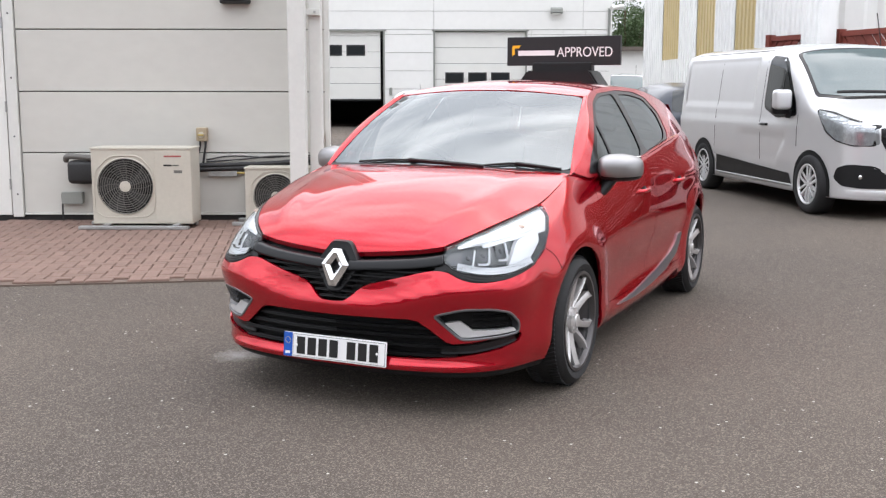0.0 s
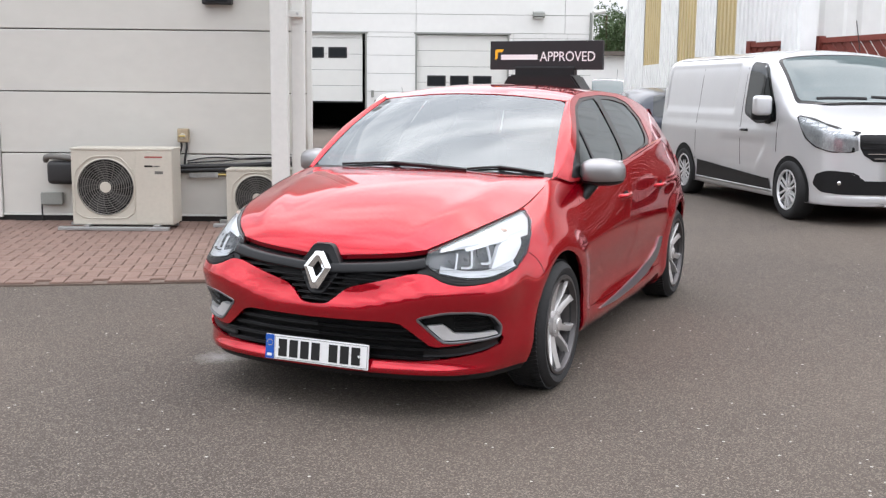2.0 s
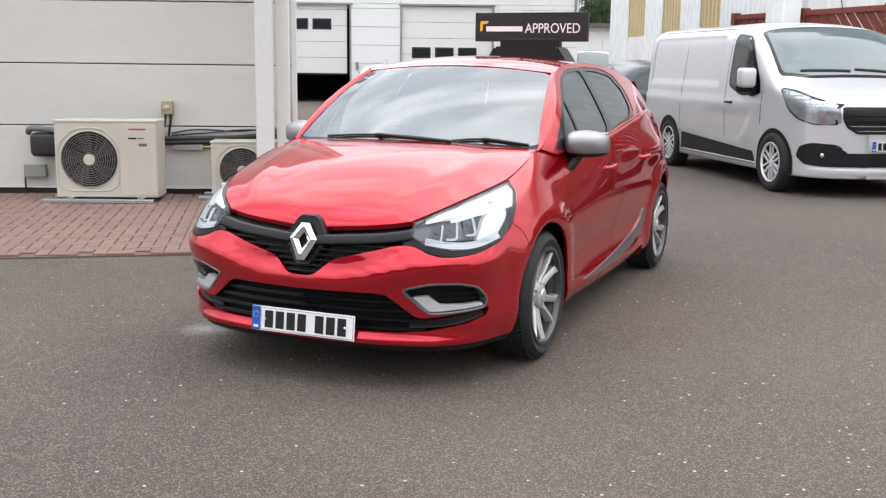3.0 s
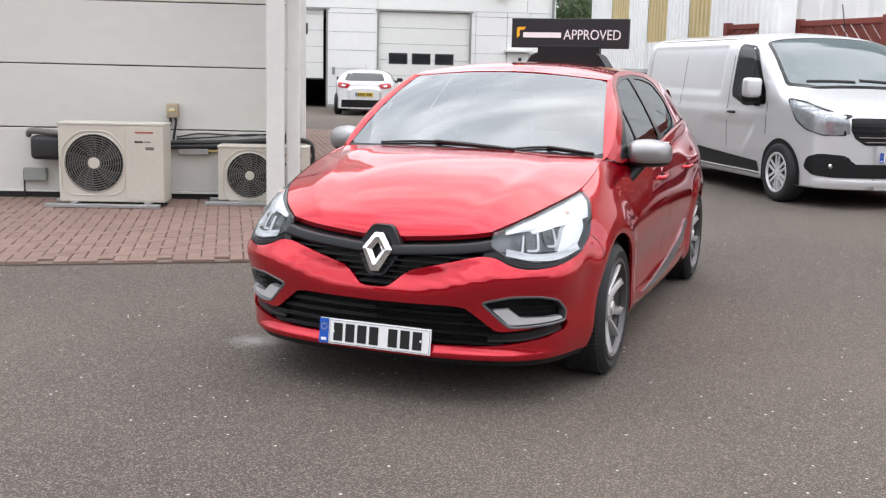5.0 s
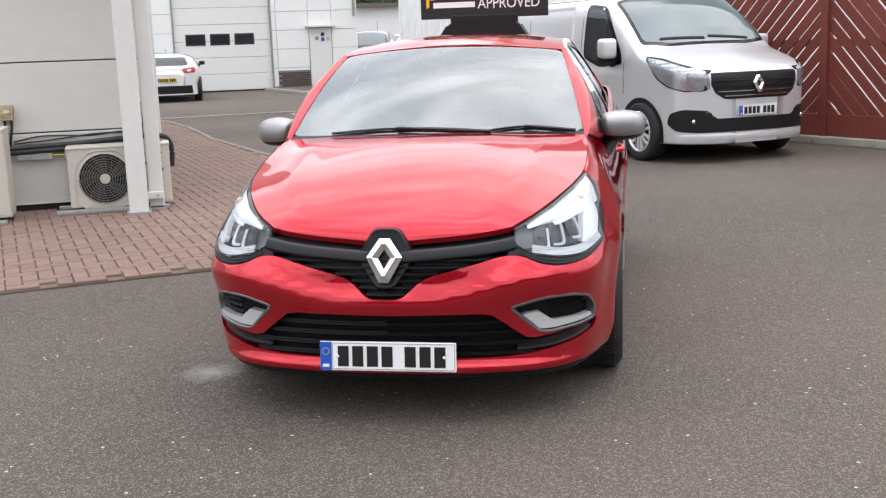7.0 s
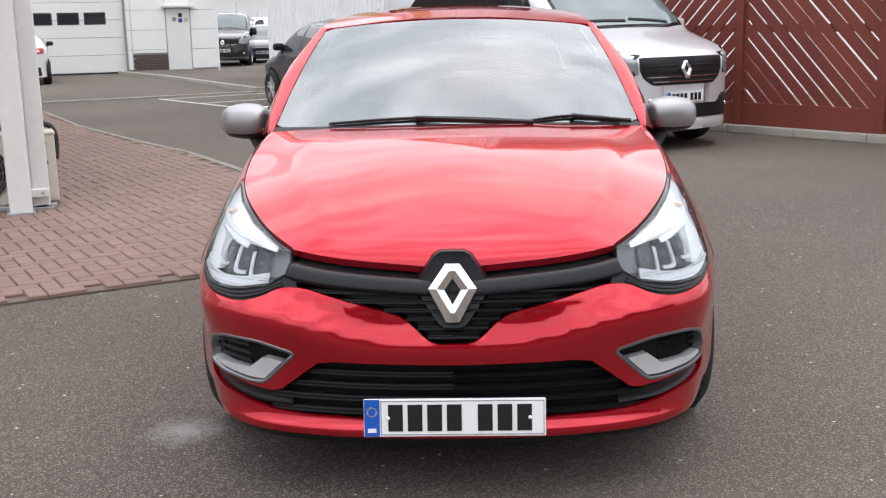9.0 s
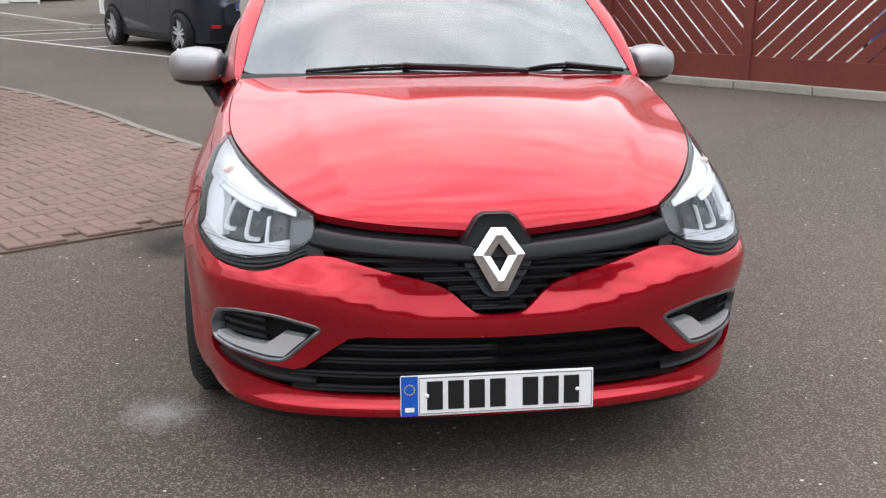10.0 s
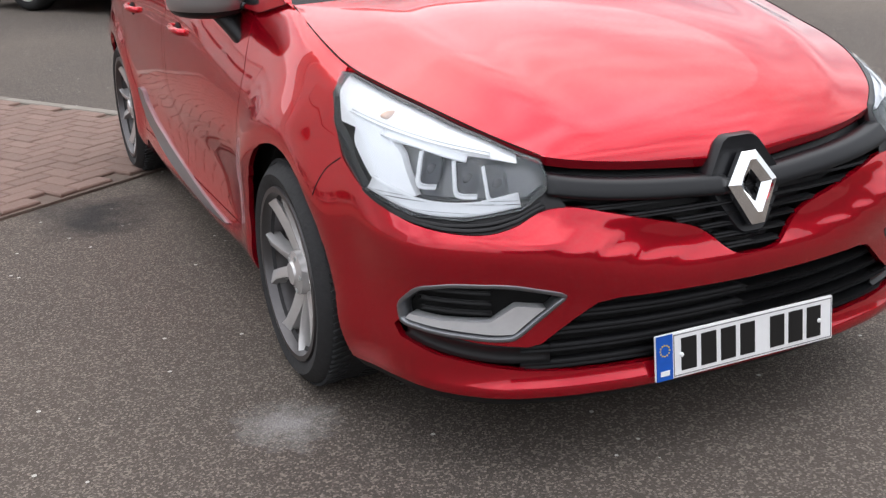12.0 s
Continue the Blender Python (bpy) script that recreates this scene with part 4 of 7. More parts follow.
        low = polyline_smooth([(s, z + 0.019) for s, z in hl_low[1:-1]], 6)
        made.append(part("light_guide", ribbon(sh, low, 0.026, -0.008, 0.014), M_LAMPWHITE, L, smooth=50))
        # three lens modules with hooked guides
        for q, (x, y, z) in enumerate(((0.570, 0.15, 0.684), (0.628, 0.19, 0.694), (0.690, 0.25, 0.708))):
            s, zz = sh.at(x, y, z)
            cell = rounded([(s - 0.034, zz - 0.030), (s + 0.022, zz - 0.030), (s + 0.034, zz + 0.036), (s - 0.026, zz + 0.034)], 0.3, 1)
            made.append(patch("lens_module", sh, cell, [], M_LAMPCELL, L, off=-0.026, step=0.02, flange=0.02))
            hook = polyline_smooth([(s - 0.034, zz - 0.030), (s, zz - 0.031), (s + 0.018, zz - 0.024), (s + 0.026, zz + 0.004), (s + 0.035, zz + 0.036)], 5)
            made.append(part("hook_guide", ribbon(sh, hook, 0.0085, -0.010, 0.014), M_LAMPWHITE, L, smooth=50))
            c = sh(np.array([s - 0.004]), np.array([zz]), -0.026)[0]
            bm = bmesh.new()
            bmesh.ops.create_uvsphere(bm, u_segments=16, v_segments=10, radius=1, matrix=Matrix.Translation(c) @ Matrix.Diagonal((0.013, 0.005, 0.013, 1)))
            made.append(part("projector", bm, M_LAMPGREY, L, smooth=60))
        s, zz = sh.at(0.69, 0.44, 0.80)
        c = sh(np.array([s]), np.array([zz]), -0.016)[0]
        bm = bmesh.new()
        bmesh.ops.create_uvsphere(bm, u_segments=12, v_segments=8, radius=1, matrix=Matrix.Translation(c) @ Matrix.Diagonal((0.024, 0.008, 0.010, 1)))
        made.append(part("indicator_bulb", bm, M_AMBER, L, smooth=60))
        lens = patch("lens", sh, hl, [], M_LENS, L, off=0.002, step=0.02)
        lens.visible_shadow = False
        made.append(lens)
        made.append(part("rim_seal", ribbon(sh, hl, 0.004, 0.0005, 0.05, closed=True), M_GLOSSBLACK, L, smooth=50))
        if side < 0:
            for o in made:
                bmesh_flip(o)
        return L

    lamp(1)
    lamp(-1)

    # lower intake with slats
    rim_in = intake_closed(intake)
    # backing sheet whose black stands in for the intake's shaded depth
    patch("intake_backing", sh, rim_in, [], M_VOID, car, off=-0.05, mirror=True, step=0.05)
    for z in (0.272, 0.312, 0.352, 0.392):
        ss = [s for s in np.linspace(0, 0.8, 500) if in_poly(np.array([(s, z)]), rim_in)[0] or s < 0.2]
        top = max(s for s in ss if s < 0.62)
        line = [(s, z) for s in np.linspace(0, min(top, 0.56), 24)]
        for k in range(2):
            o = part("intake_slat", ribbon(sh, line, 0.011, -0.018, 0.05), M_SLAT, car, smooth=40)
            if k:
                bmesh_flip(o)
    blade = [(s, z) for s, z in sh.poly([(0.48, 0.07, 0.300), (0.6, 0.12, 0.306), (0.7, 0.19, 0.322), (0.76, 0.27, 0.344)])]
    for k in range(2):
        o = part("intake_blade", ribbon(sh, polyline_smooth(blade, 6), 0.040, -0.022, 0.03), M_CARBLACK, car, smooth=40)
        if k:
            bmesh_flip(o)
    # fog lamp pods
    for k in (1, -1):
        f = new("fog_lamp_surround")
        f.parent = car
        tagged(f, "satin silver fog lamp surround with black recess")
        # recess floor coloured as dark as the shade in the pod
        made = [patch("recess", sh, fog, [], M_VOID, f, off=-0.045, step=0.03),
                part("outer_rim", ribbon(sh, fog, 0.010, 0.003, 0.04, closed=True), M_SATIN_RIM, f, smooth=50)]
        wedge = sh.poly([(0.495, 0.075, 0.418), (0.555, 0.1, 0.425), (0.605, 0.12, 0.386), (0.69, 0.2, 0.382), (0.75, 0.25, 0.384), (0.757, 0.26, 0.37), (0.70, 0.2, 0.364), (0.60, 0.11, 0.356), (0.56, 0.1, 0.357)])
        made.append(patch("silver_wedge", sh, wedge, [], M_SATIN, f, off=-0.005, step=0.02, flange=0.03))
        for z in (0.405, 0.430, 0.455):
            ln = [(s, z) for s in np.linspace(sh.at(0.60, 0.12, z)[0], sh.at(0.73, 0.23, z)[0], 8)]
            made.append(part("recess_slat", ribbon(sh, ln, 0.010, -0.022, 0.02), M_CARBLACK, f, smooth=40))
        if k < 0:
            for o in made:
                bmesh_flip(o)

    # badge in its shield
    shield = rounded([(-0.036, 0.750), (0.036, 0.750), (0.056, 0.738), (0.098, 0.672), (0.112, 0.645), (0.094, 0.600), (0.045, 0.528), (0.028, 0.515), (-0.028, 0.515), (-0.045, 0.528), (-0.094, 0.600), (-0.112, 0.645), (-0.098, 0.672), (-0.056, 0.738)], 0.25, 1)
    bm = bmesh.new()
    lo = [bm.verts.new((x, 0.10, z - 0.64)) for x, z in shield]
    md = [bm.verts.new((x, 0.004, z - 0.64)) for x, z in shield]
    hi = [bm.verts.new((x * 0.90, -0.012, (z - 0.64) * 0.92)) for x, z in shield]
    hi2 = [bm.verts.new((x * 0.72, -0.009, (z - 0.638) * 0.78)) for x, z in shield]
    for a, b in ((lo, md), (md, hi), (hi, hi2)):
        for i in range(len(a)):
            j = (i + 1) % len(a)
            bm.faces.new((a[i], a[j], b[j], b[i]))
    bm.faces.new(hi2)
    tilt = pose(0, 0.040, 0.64, -17, 0, 0)
    sd = part("badge_shield", bm, M_SATIN_DARK, car, "satin anthracite badge shield", smooth=35)
    sd.matrix_local = tilt
    diamond_badge(sd, Matrix.Translation((0, -0.030, -0.018)), 1.0)
    pl = number_plate(car, pose(0.0, -0.014, 0.271, -6, 0, 0))
    for sx in (-0.19, 0.215):
        bm = bmesh.new()
        bmesh.ops.create_uvsphere(bm, u_segments=10, v_segments=6, radius=0.006, matrix=Matrix.Translation((sx, -0.001, 0)))
        part("screw_cap", bm, M_PLATEWHITE, pl)

    # bonnet: a skin between nose edge, side seams and the scuttle
    seam = catmull([(0.465, 0.142, 0.737), (0.548, 0.225, 0.777), (0.622, 0.36, 0.820), (0.672, 0.50, 0.852), (0.704, 0.66, 0.882), (0.712, 0.85, 0.930), (0.696, 1.1, 0.984)], 20)
    sl = np.concatenate([[0], np.cumsum(np.linalg.norm(np.diff(seam, axis=0), axis=1))])
    sl /= sl[-1]
    s_in = sh.at(0.465, 0.142, 0.735)[0]

    def bonnet(a, b, off=0.0):
        a, b = np.asarray(a, float), np.clip(np.asarray(b, float), 0.0, 1.0)
        aa = np.abs(a)
        sg = np.where(a < 0, -1, 1)
        fs = sh(aa * s_in, sh.Z(aa * s_in), 0.0)
        fx, fy, fz = 0.465 * aa, fs[..., 1] - 0.004, fs[..., 2] + 0.001
        rx, ry, rz = 0.696 * aa, 0.985 + 0.115 * aa ** 2, 1.012 - 0.028 * aa ** 2
        sx_, sy_, sz_ = (np.interp(b, sl, seam[:, i]) for i in range(3))
        c0, c1 = seam[0], seam[-1]
        f0 = sh(np.array([0.0]), sh.Z(np.array([0.0])), 0.0)[0]
        # centre profile, fuller than the side seam
        cy = f0[1] - 0.004 + (0.985 - f0[1] + 0.004) * b
        cz = f0[2] + (1.012 - f0[2]) * (1 - (1 - b) ** 1.9) ** 0.62
        side_w = aa ** 2.0
        x = aa * (fx * 0 + sx_)
        lin_y = (1 - b) * fy + b * ry
        y = lin_y + side_w * (sy_ - ((1 - b) * c0[1] + b * c1[1]))
        edge = (1 - b) * fz + b * rz
        edge_c = (1 - b) * f0[2] + b * 1.012
        edge_s = (1 - b) * c0[2] + b * c1[2]
        z = edge + (1 - side_w) * (cz - edge_c) + side_w * (sz_ - edge_s)
        ridge = 0.010 * np.exp(-((aa - 0.70 - 0.05 * b) / 0.10) ** 2) * np.sin(np.pi * np.clip(b, 0, 1)) ** 0.7
        z = z + ridge
        return np.stack([sg * x, y - off * 0.35 * (1 - b), z + off], -1)

    hood_poly = [(a, 0.0) for a in np.linspace(-1, 1, 41)] + [(a, 1.0) for a in np.linspace(1, -1, 41)]
    patch("bonnet", bonnet, hood_poly, [], M_RED, car, off=0.0, step=0.04, flange=0.02, label="glossy metallic red bonnet")

    for sx in (1, -1):
        bm = bmesh.new()
        tube(bm, [(sx * (p[0] + 0.001), p[1], p[2] - 0.0005) for p in seam[::4]], 0.0020, 6)
        part("shut_line", bm, M_VOID, car)

    # windscreen
    def screen(a, b, off=0.0):
        a, b = np.asarray(a, float), np.asarray(b, float)
        bx, by, bz = 0.700 * a, 0.975 + 0.165 * a ** 2, 1.000 - 0.016 * a ** 2
        tx, ty, tz = 0.562 * a, 1.705 + 0.055 * a ** 2, 1.392 - 0.036 * a ** 2
        k = np.sin(np.pi * np.clip(b, 0, 1)) * 0.030
        return np.stack([bx + (tx - bx) * b, by + (ty - by) * b - k * 0.5 - off * 0.5, bz + (tz - bz) * b + k * 0.8 + off * 0.86], -1)

    def quad(u0, u1, v0, v1):
        return [(u0, v0), (u1, v0), (u1, v1), (u0, v1)]

    ws = patch("windscreen", screen, rounded(quad(-0.985, 0.985, 0.02, 0.985), 0.06, 2), [], M_WINDSCREEN, car, step=0.06, label="bluish windscreen reflecting the sky")
    ws.visible_shadow = False
    patch("screen_border", screen, quad(-1, 1, 0, 1), [rounded(quad(-0.93, 0.93, 0.075, 0.955), 0.10, 2)], M_GLOSSBLACK, car, off=-0.004, step=0.05)
    part("scuttle", ribbon(screen, [(a, 0.0) for a in np.linspace(-0.99, 0.99, 30)], 0.05, 0.002, 0.03), M_CARBLACK, car, smooth=50)

    # cabin side: pillars, glass, roof rail
    def cabin(y, z, off=0.0):
        y, z = np.asarray(y, float), np.asarray(z, float)
        t = np.clip((z - 0.97) / 0.40, -0.2, 1.3)
        x = 0.800 - 0.232 * np.sign(t) * np.abs(t) ** 1.22 - 0.10 * np.clip((1.52 - y) / 0.42, 0, 1.2) ** 1.6 - 0.105 * np.clip((y - 2.7) / 1.2, 0, 1.3) ** 2
        return np.stack([x + off * 0.9, y + 0 * x, z + off * 0.4], -1)

    rail = polyline_smooth([(1.14, 0.985), (1.30, 1.095), (1.50, 1.222), (1.76, 1.357), (2.05, 1.402), (2.4, 1.412), (2.9, 1.395), (3.4, 1.335), (3.72, 1.275)], 6)
    base = polyline_smooth([(3.90, 1.02), (3.5, 1.08), (3.2, 1.085), (2.7, 1.055), (2.2, 1.005), (1.8, 0.985), (1.45, 0.970), (1.25, 0.955)], 6)
    sideframe = rail + [(3.83, 1.15)] + base
    g1 = rounded([(1.625, 0.995), (1.615, 1.02), (1.665, 1.230), (1.82, 1.318), (1.99, 1.358), (2.285, 1.374), (2.205, 1.024)], 0.16, 2)
    g0 = rounded([(1.335, 0.985), (1.580, 0.995), (1.625, 1.212), (1.58, 1.196), (1.45, 1.105)], 0.14, 2)
    g2 = rounded([(2.30, 1.032), (2.375, 1.370), (2.62, 1.365), (2.90, 1.335), (3.02, 1.24), (2.96, 1.13), (2.84, 1.085)], 0.22, 2)
    blackframe = rounded([(1.25, 0.972), (1.32, 1.050), (1.50, 1.176), (1.78, 1.328), (1.97, 1.375), (2.4, 1.392), (2.75, 1.380), (2.97, 1.345), (3.10, 1.24), (3.03, 1.11), (2.88, 1.064), (2.2, 1.004), (1.7, 0.975)], 0.16, 2)
    for sx in (1, -1):
        fr = patch("cabin_side", cabin, sideframe, [blackframe], M_RED, car, step=0.035, hole_flange=0.01)
        bk = patch("window_surround", cabin, blackframe, [g0, g1, g2], M_GLOSSBLACK, car, off=-0.003, step=0.03)
        gl = [patch("quarter_glass", cabin, g0, [], M_SIDEGLASS, car, off=-0.008, step=0.04), patch("front_door_glass", cabin, g1, [], M_SIDEGLASS, car, off=-0.008, step=0.04), patch("rear_door_glass", cabin, g2, [], M_SIDEGLASS, car, off=-0.008, step=0.04)]
        for o in gl:
            o.visible_shadow = False
        belt = part("belt_trim", ribbon(cabin, polyline_smooth([(1.34, 0.968), (1.8, 0.984), (2.2, 1.003), (2.7, 1.045), (2.95, 1.075)], 6), 0.018, 0.006, 0.01), M_GLOSSBLACK, car, smooth=50)
        if sx < 0:
            for o in [fr, bk, belt] + gl:
                bmesh_flip(o)

    # pillar skin between the windscreen edge and the roof rail
    rail_y, rail_zz = np.array([p[0] for p in rail]), np.array([p[1] for p in rail])

    def pillar(b, v, off=0.0):
        b, v = np.asarray(b, float), np.asarray(v, float)
        p = screen(0.985 + 0 * b, b, 0.0)
        q_y = 1.14 + (1.76 - 1.14) * b
        q = cabin(q_y, np.interp(q_y, rail_y, rail_zz), 0.0)
        o = (1 - v)[..., None] * p + v[..., None] * q
        bulge = 0.010 * np.sin(np.pi * np.clip(v, 0, 1))
        return np.stack([o[..., 0] + off * 0.7 + bulge * 0.7, o[..., 1] - off * 0.4 - bulge * 0.4, o[..., 2] + off * 0.6 + bulge * 0.6], -1)

    for k in range(2):
        ap = patch("screen_pillar", pillar, [(b, 0.0) for b in np.linspace(-0.07, 1, 20)] + [(b, 1.0) for b in np.linspace(1, -0.07, 20)], [], M_RED, car, off=0.003, step=0.05)
        if k:
            bmesh_flip(ap)

    # roof
    rz = smooth_key([1.705, 1.95, 2.25, 2.8, 3.4, 3.8], [1.394, 1.436, 1.452, 1.438, 1.375, 1.315])
    rail_z = smooth_key([p[0] for p in rail], [p[1] for p in rail])

    def roof(a, y, off=0.0):
        a, y = np.asarray(a, float), np.asarray(y, float)
        aa = np.abs(a)
        yy = y + 0.055 * a ** 2 * np.clip((2.3 - y) / 0.6, 0, 1)
        ez = rail_z(yy)
        ex = cabin(yy, ez, 0.0)[..., 0]
        z = ez + (rz(y) - ez) * (1 - aa ** 2.4)
        return np.stack([a * ex, yy, z + off], -1)

    patch("roof", roof, [(a, 1.705) for a in np.linspace(-1, 1, 21)] + [(a, 3.74) for a in np.linspace(1, -1, 21)], [], M_RED, car, step=0.06, flange=0.01)
    patch("headliner", roof, quad(-0.9, 0.9, 1.78, 3.6), [], M_HEADLINER, car, off=-0.05, step=0.15)
    # spoiler and tailgate
    bm = bmesh.new()
    prism(bm, ((3.66, 1.30), (3.74, 1.302), (3.90, 1.268), (3.915, 1.25), (3.72, 1.255)), "yz", -0.5, 0.5)
    bmesh.ops.bevel(bm, geom=list(bm.edges), offset=0.012, segments=2, affect="EDGES")
    part("roof_spoiler", bm, M_RED, car, smooth=40)

    def tail(x, z, off=0.0):
        x, z = np.asarray(x, float), np.asarray(z, float)
        y = 3.99 - 0.62 * np.clip((z - 1.03), 0, 1) - 0.10 * (x / 0.6) ** 2
        return np.stack([x, y + off, z + 0 * x], -1)

    tg = rounded([(-0.50, 1.03), (0.50, 1.03), (0.46, 1.22), (-0.46, 1.22)], 0.2, 2)
    patch("tailgate", tail, [(-0.66, 0.98), (0.66, 0.98), (0.56, 1.29), (-0.56, 1.29)], [tg], M_RED, car, step=0.06)
    patch("rear_window", tail, tg, [], M_PRIVACY, car, off=-0.004, step=0.06)
    for k in range(2):
        rl = patch("rear_lamp", sh, rounded(sh.poly([(0.82, 3.72, 0.98), (0.66, 3.95, 0.96), (0.6, 4.0, 0.82), (0.8, 3.8, 0.80)]), 0.3, 2), [], M_REDLENS, car, off=0.006, step=0.04, flange=0.02)
        if k:
            bmesh_flip(rl)

    # mirrors
    for sx in (1, -1):
        mi = new("door_mirror")
        mi.parent = car
        tagged(mi, "door mirror with satin grey cap on a black stalk")
        bm = bmesh.new()
        bmesh.ops.create_uvsphere(bm, u_segments=32, v_segments=18, radius=1.0)
        for v in bm.verts:
            x, y, z = v.co
            x = math.copysign(abs(x) ** 0.55, x)
            z = math.copysign(abs(z) ** 0.60, z)
            y2 = y * (1.0 if y < 0 else 0.45)
            taper = 1 - 0.16 * max(0, x) - 0.10 * max(0, -x)
            v.co = Vector((sx * (0.862 + 0.106 * x), 1.455 + 0.105 * y2 + 0.045 * x, 0.998 + 0.071 * z * taper - 0.004 * x))
        low = [f for f in bm.faces if f.calc_center_median().z < 0.955]
        bmesh.ops.delete(bm, geom=low, context="FACES")
        part("cap", bm, M_SATIN_CAP, mi, "satin metallic grey cap", smooth=60)
        bm = bmesh.new()
        bmesh.ops.create_uvsphere(bm, u_segments=24, v_segments=12, radius=1.0)
        for v in bm.verts:
            x, y, z = v.co
            x = math.copysign(abs(x) ** 0.8, x)
            v.co = Vector((sx * (0.860 + 0.099 * x), 1.458 + 0.09 * y * (1 if y < 0 else 0.45) + 0.045 * x, 0.955 + (0.030 * z if z < 0 else 0.02 * z)))
        part("lower_shell", bm, M_CARBLACK, mi, smooth=60)
        bm = bmesh.new()
        rows = []
        for t in np.linspace(0, 1, 8):
            c = Vector((sx * (0.768 + 0.05 * t), 1.37 + 0.09 * t, 0.835 + 0.125 * t))
            w, d = 0.022 + 0.034 * t ** 1.5, 0.060 - 0.008 * t
            rows.append([bm.verts.new(c + Vector((sx * w * math.cos(k * math.tau / 12), d * math.sin(k * math.tau / 12), 0))) for k in range(12)])
        for p, q in zip(rows, rows[1:]):
            for i in range(12):
                bm.faces.new((p[i], p[(i + 1) % 12], q[(i + 1) % 12], q[i]))
        bm.faces.new(rows[0])
        bm.faces.new(rows[-1])
        part("stalk", bm, M_CARBLACK, mi, smooth=60)
        bm = boxed(-0.09, 0.09, -0.003, 0.003, -0.058, 0.058, 0.0025)
        gl = part("mirror_glass", bm, M_CHROME, mi)
        gl.matrix_local = pose(sx * 0.858, 1.51, 0.995, 0, 0, sx * 20)

    # wipers
    for x0, x1 in ((0.24, -0.46), (0.60, 0.27)):
        w = new("wiper")
        w.parent = car
        a0, a1 = x0 / 0.68, x1 / 0.68
        line = [(a, 0.030 + 0.030 * math.sin(math.pi * k / 11)) for k, a in enumerate(np.linspace(a0, a1, 12))]
        part("blade", ribbon(screen, line, 0.010, 0.013, -0.004), M_CARBLACK, w, smooth=50)
        line = [(a, 0.006 + 0.042 * k / 7) for k, a in enumerate(np.linspace(a0 + 0.05, a0 * 0.45 + a1 * 0.55, 8))]
        part("arm", ribbon(screen, line, 0.018, 0.024, -0.012), M_CARBLACK, w, smooth=50)

    # cabin furniture
    part("dashboard", rounded_box(-0.66, 0.66, 1.12, 1.62, 0.80, 0.965, 0.05), M_DASH, car, smooth=40)
    part("cabin_floor", boxed(-0.65, 0.65, 1.2, 3.6, 0.30, 0.36), M_VOID, car)
    part("parcel_shelf", boxed(-0.6, 0.6, 3.3, 3.85, 0.92, 0.95), M_SEAT, car)
    bm = bmesh.new()
    ring = [(0.18 * math.cos(a), 0.18 * math.sin(a)) for a in np.linspace(0, math.tau, 33)[:-1]]
    tube(bm, [(-0.36 + x, 1.70 - y * 0.42, 0.90 + y * 0.9) for x, y in ring], 0.016, 8, closed=True)
    sw = part("steering_wheel", bm, M_DASH, car, smooth=60)
    part("hub", boxed(-0.42, -0.30, 1.67, 1.72, 0.85, 0.95, 0.02), M_DASH, sw)
    for sx in (-0.36, 0.36):
        st = new("front_seat")
        st.parent = car
        part("cushion", rounded_box(sx - 0.25, sx + 0.25, 1.95, 2.45, 0.40, 0.58, 0.06), M_SEAT, st, smooth=40)
        b = rounded_box(sx - 0.24, sx + 0.24, 2.42, 2.56, 0.50, 1.12, 0.06)
        bmesh.ops.rotate(b, verts=b.verts, cent=(sx, 2.49, 0.5), matrix=Matrix.Rotation(radians(-14), 3, "X"))
        part("backrest", b, M_SEAT, st, smooth=40)
        part("headrest", rounded_box(sx - 0.13, sx + 0.13, 2.60, 2.70, 1.12, 1.29, 0.05), M_SEAT, st, smooth=40)
    part("rear_bench", rounded_box(-0.6, 0.6, 3.0, 3.2, 0.5, 1.0, 0.06), M_SEAT, car, smooth=40)
    im = part("interior_mirror", rounded_box(-0.12, 0.12, 1.80, 1.83, 1.24, 1.30, 0.014), M_DASH, car, smooth=40)
    part("sensor_housing", rounded_box(-0.06, 0.06, 1.66, 1.74, 1.30, 1.37, 0.02), M_CARBLACK, car, smooth=40)
    bm = bmesh.new()
    tube(bm, ((0, 3.55, 1.355), (0, 3.72, 1.52)), 0.004, 8)
    part("aerial", bm, M_CARBLACK, car)
    return car


def intake_closed(poly):
    """The opening as a ring that starts and ends on the centre line."""
    return list(poly)


def bmesh_flip(ob):
    """Mirrors a part's own mesh to the other side."""
    o = flipped(ob)
    ob_name = ob.name.split(".")[0]
    old = ob.data
    ob.data = o.data
    bpy.data.objects.remove(o)
    bpy.data.meshes.remove(old)
    return ob


def rounded_box(x0, x1, y0, y1, z0, z1, r):
    return boxed(x0, x1, y0, y1, z0, z1, r, 4)


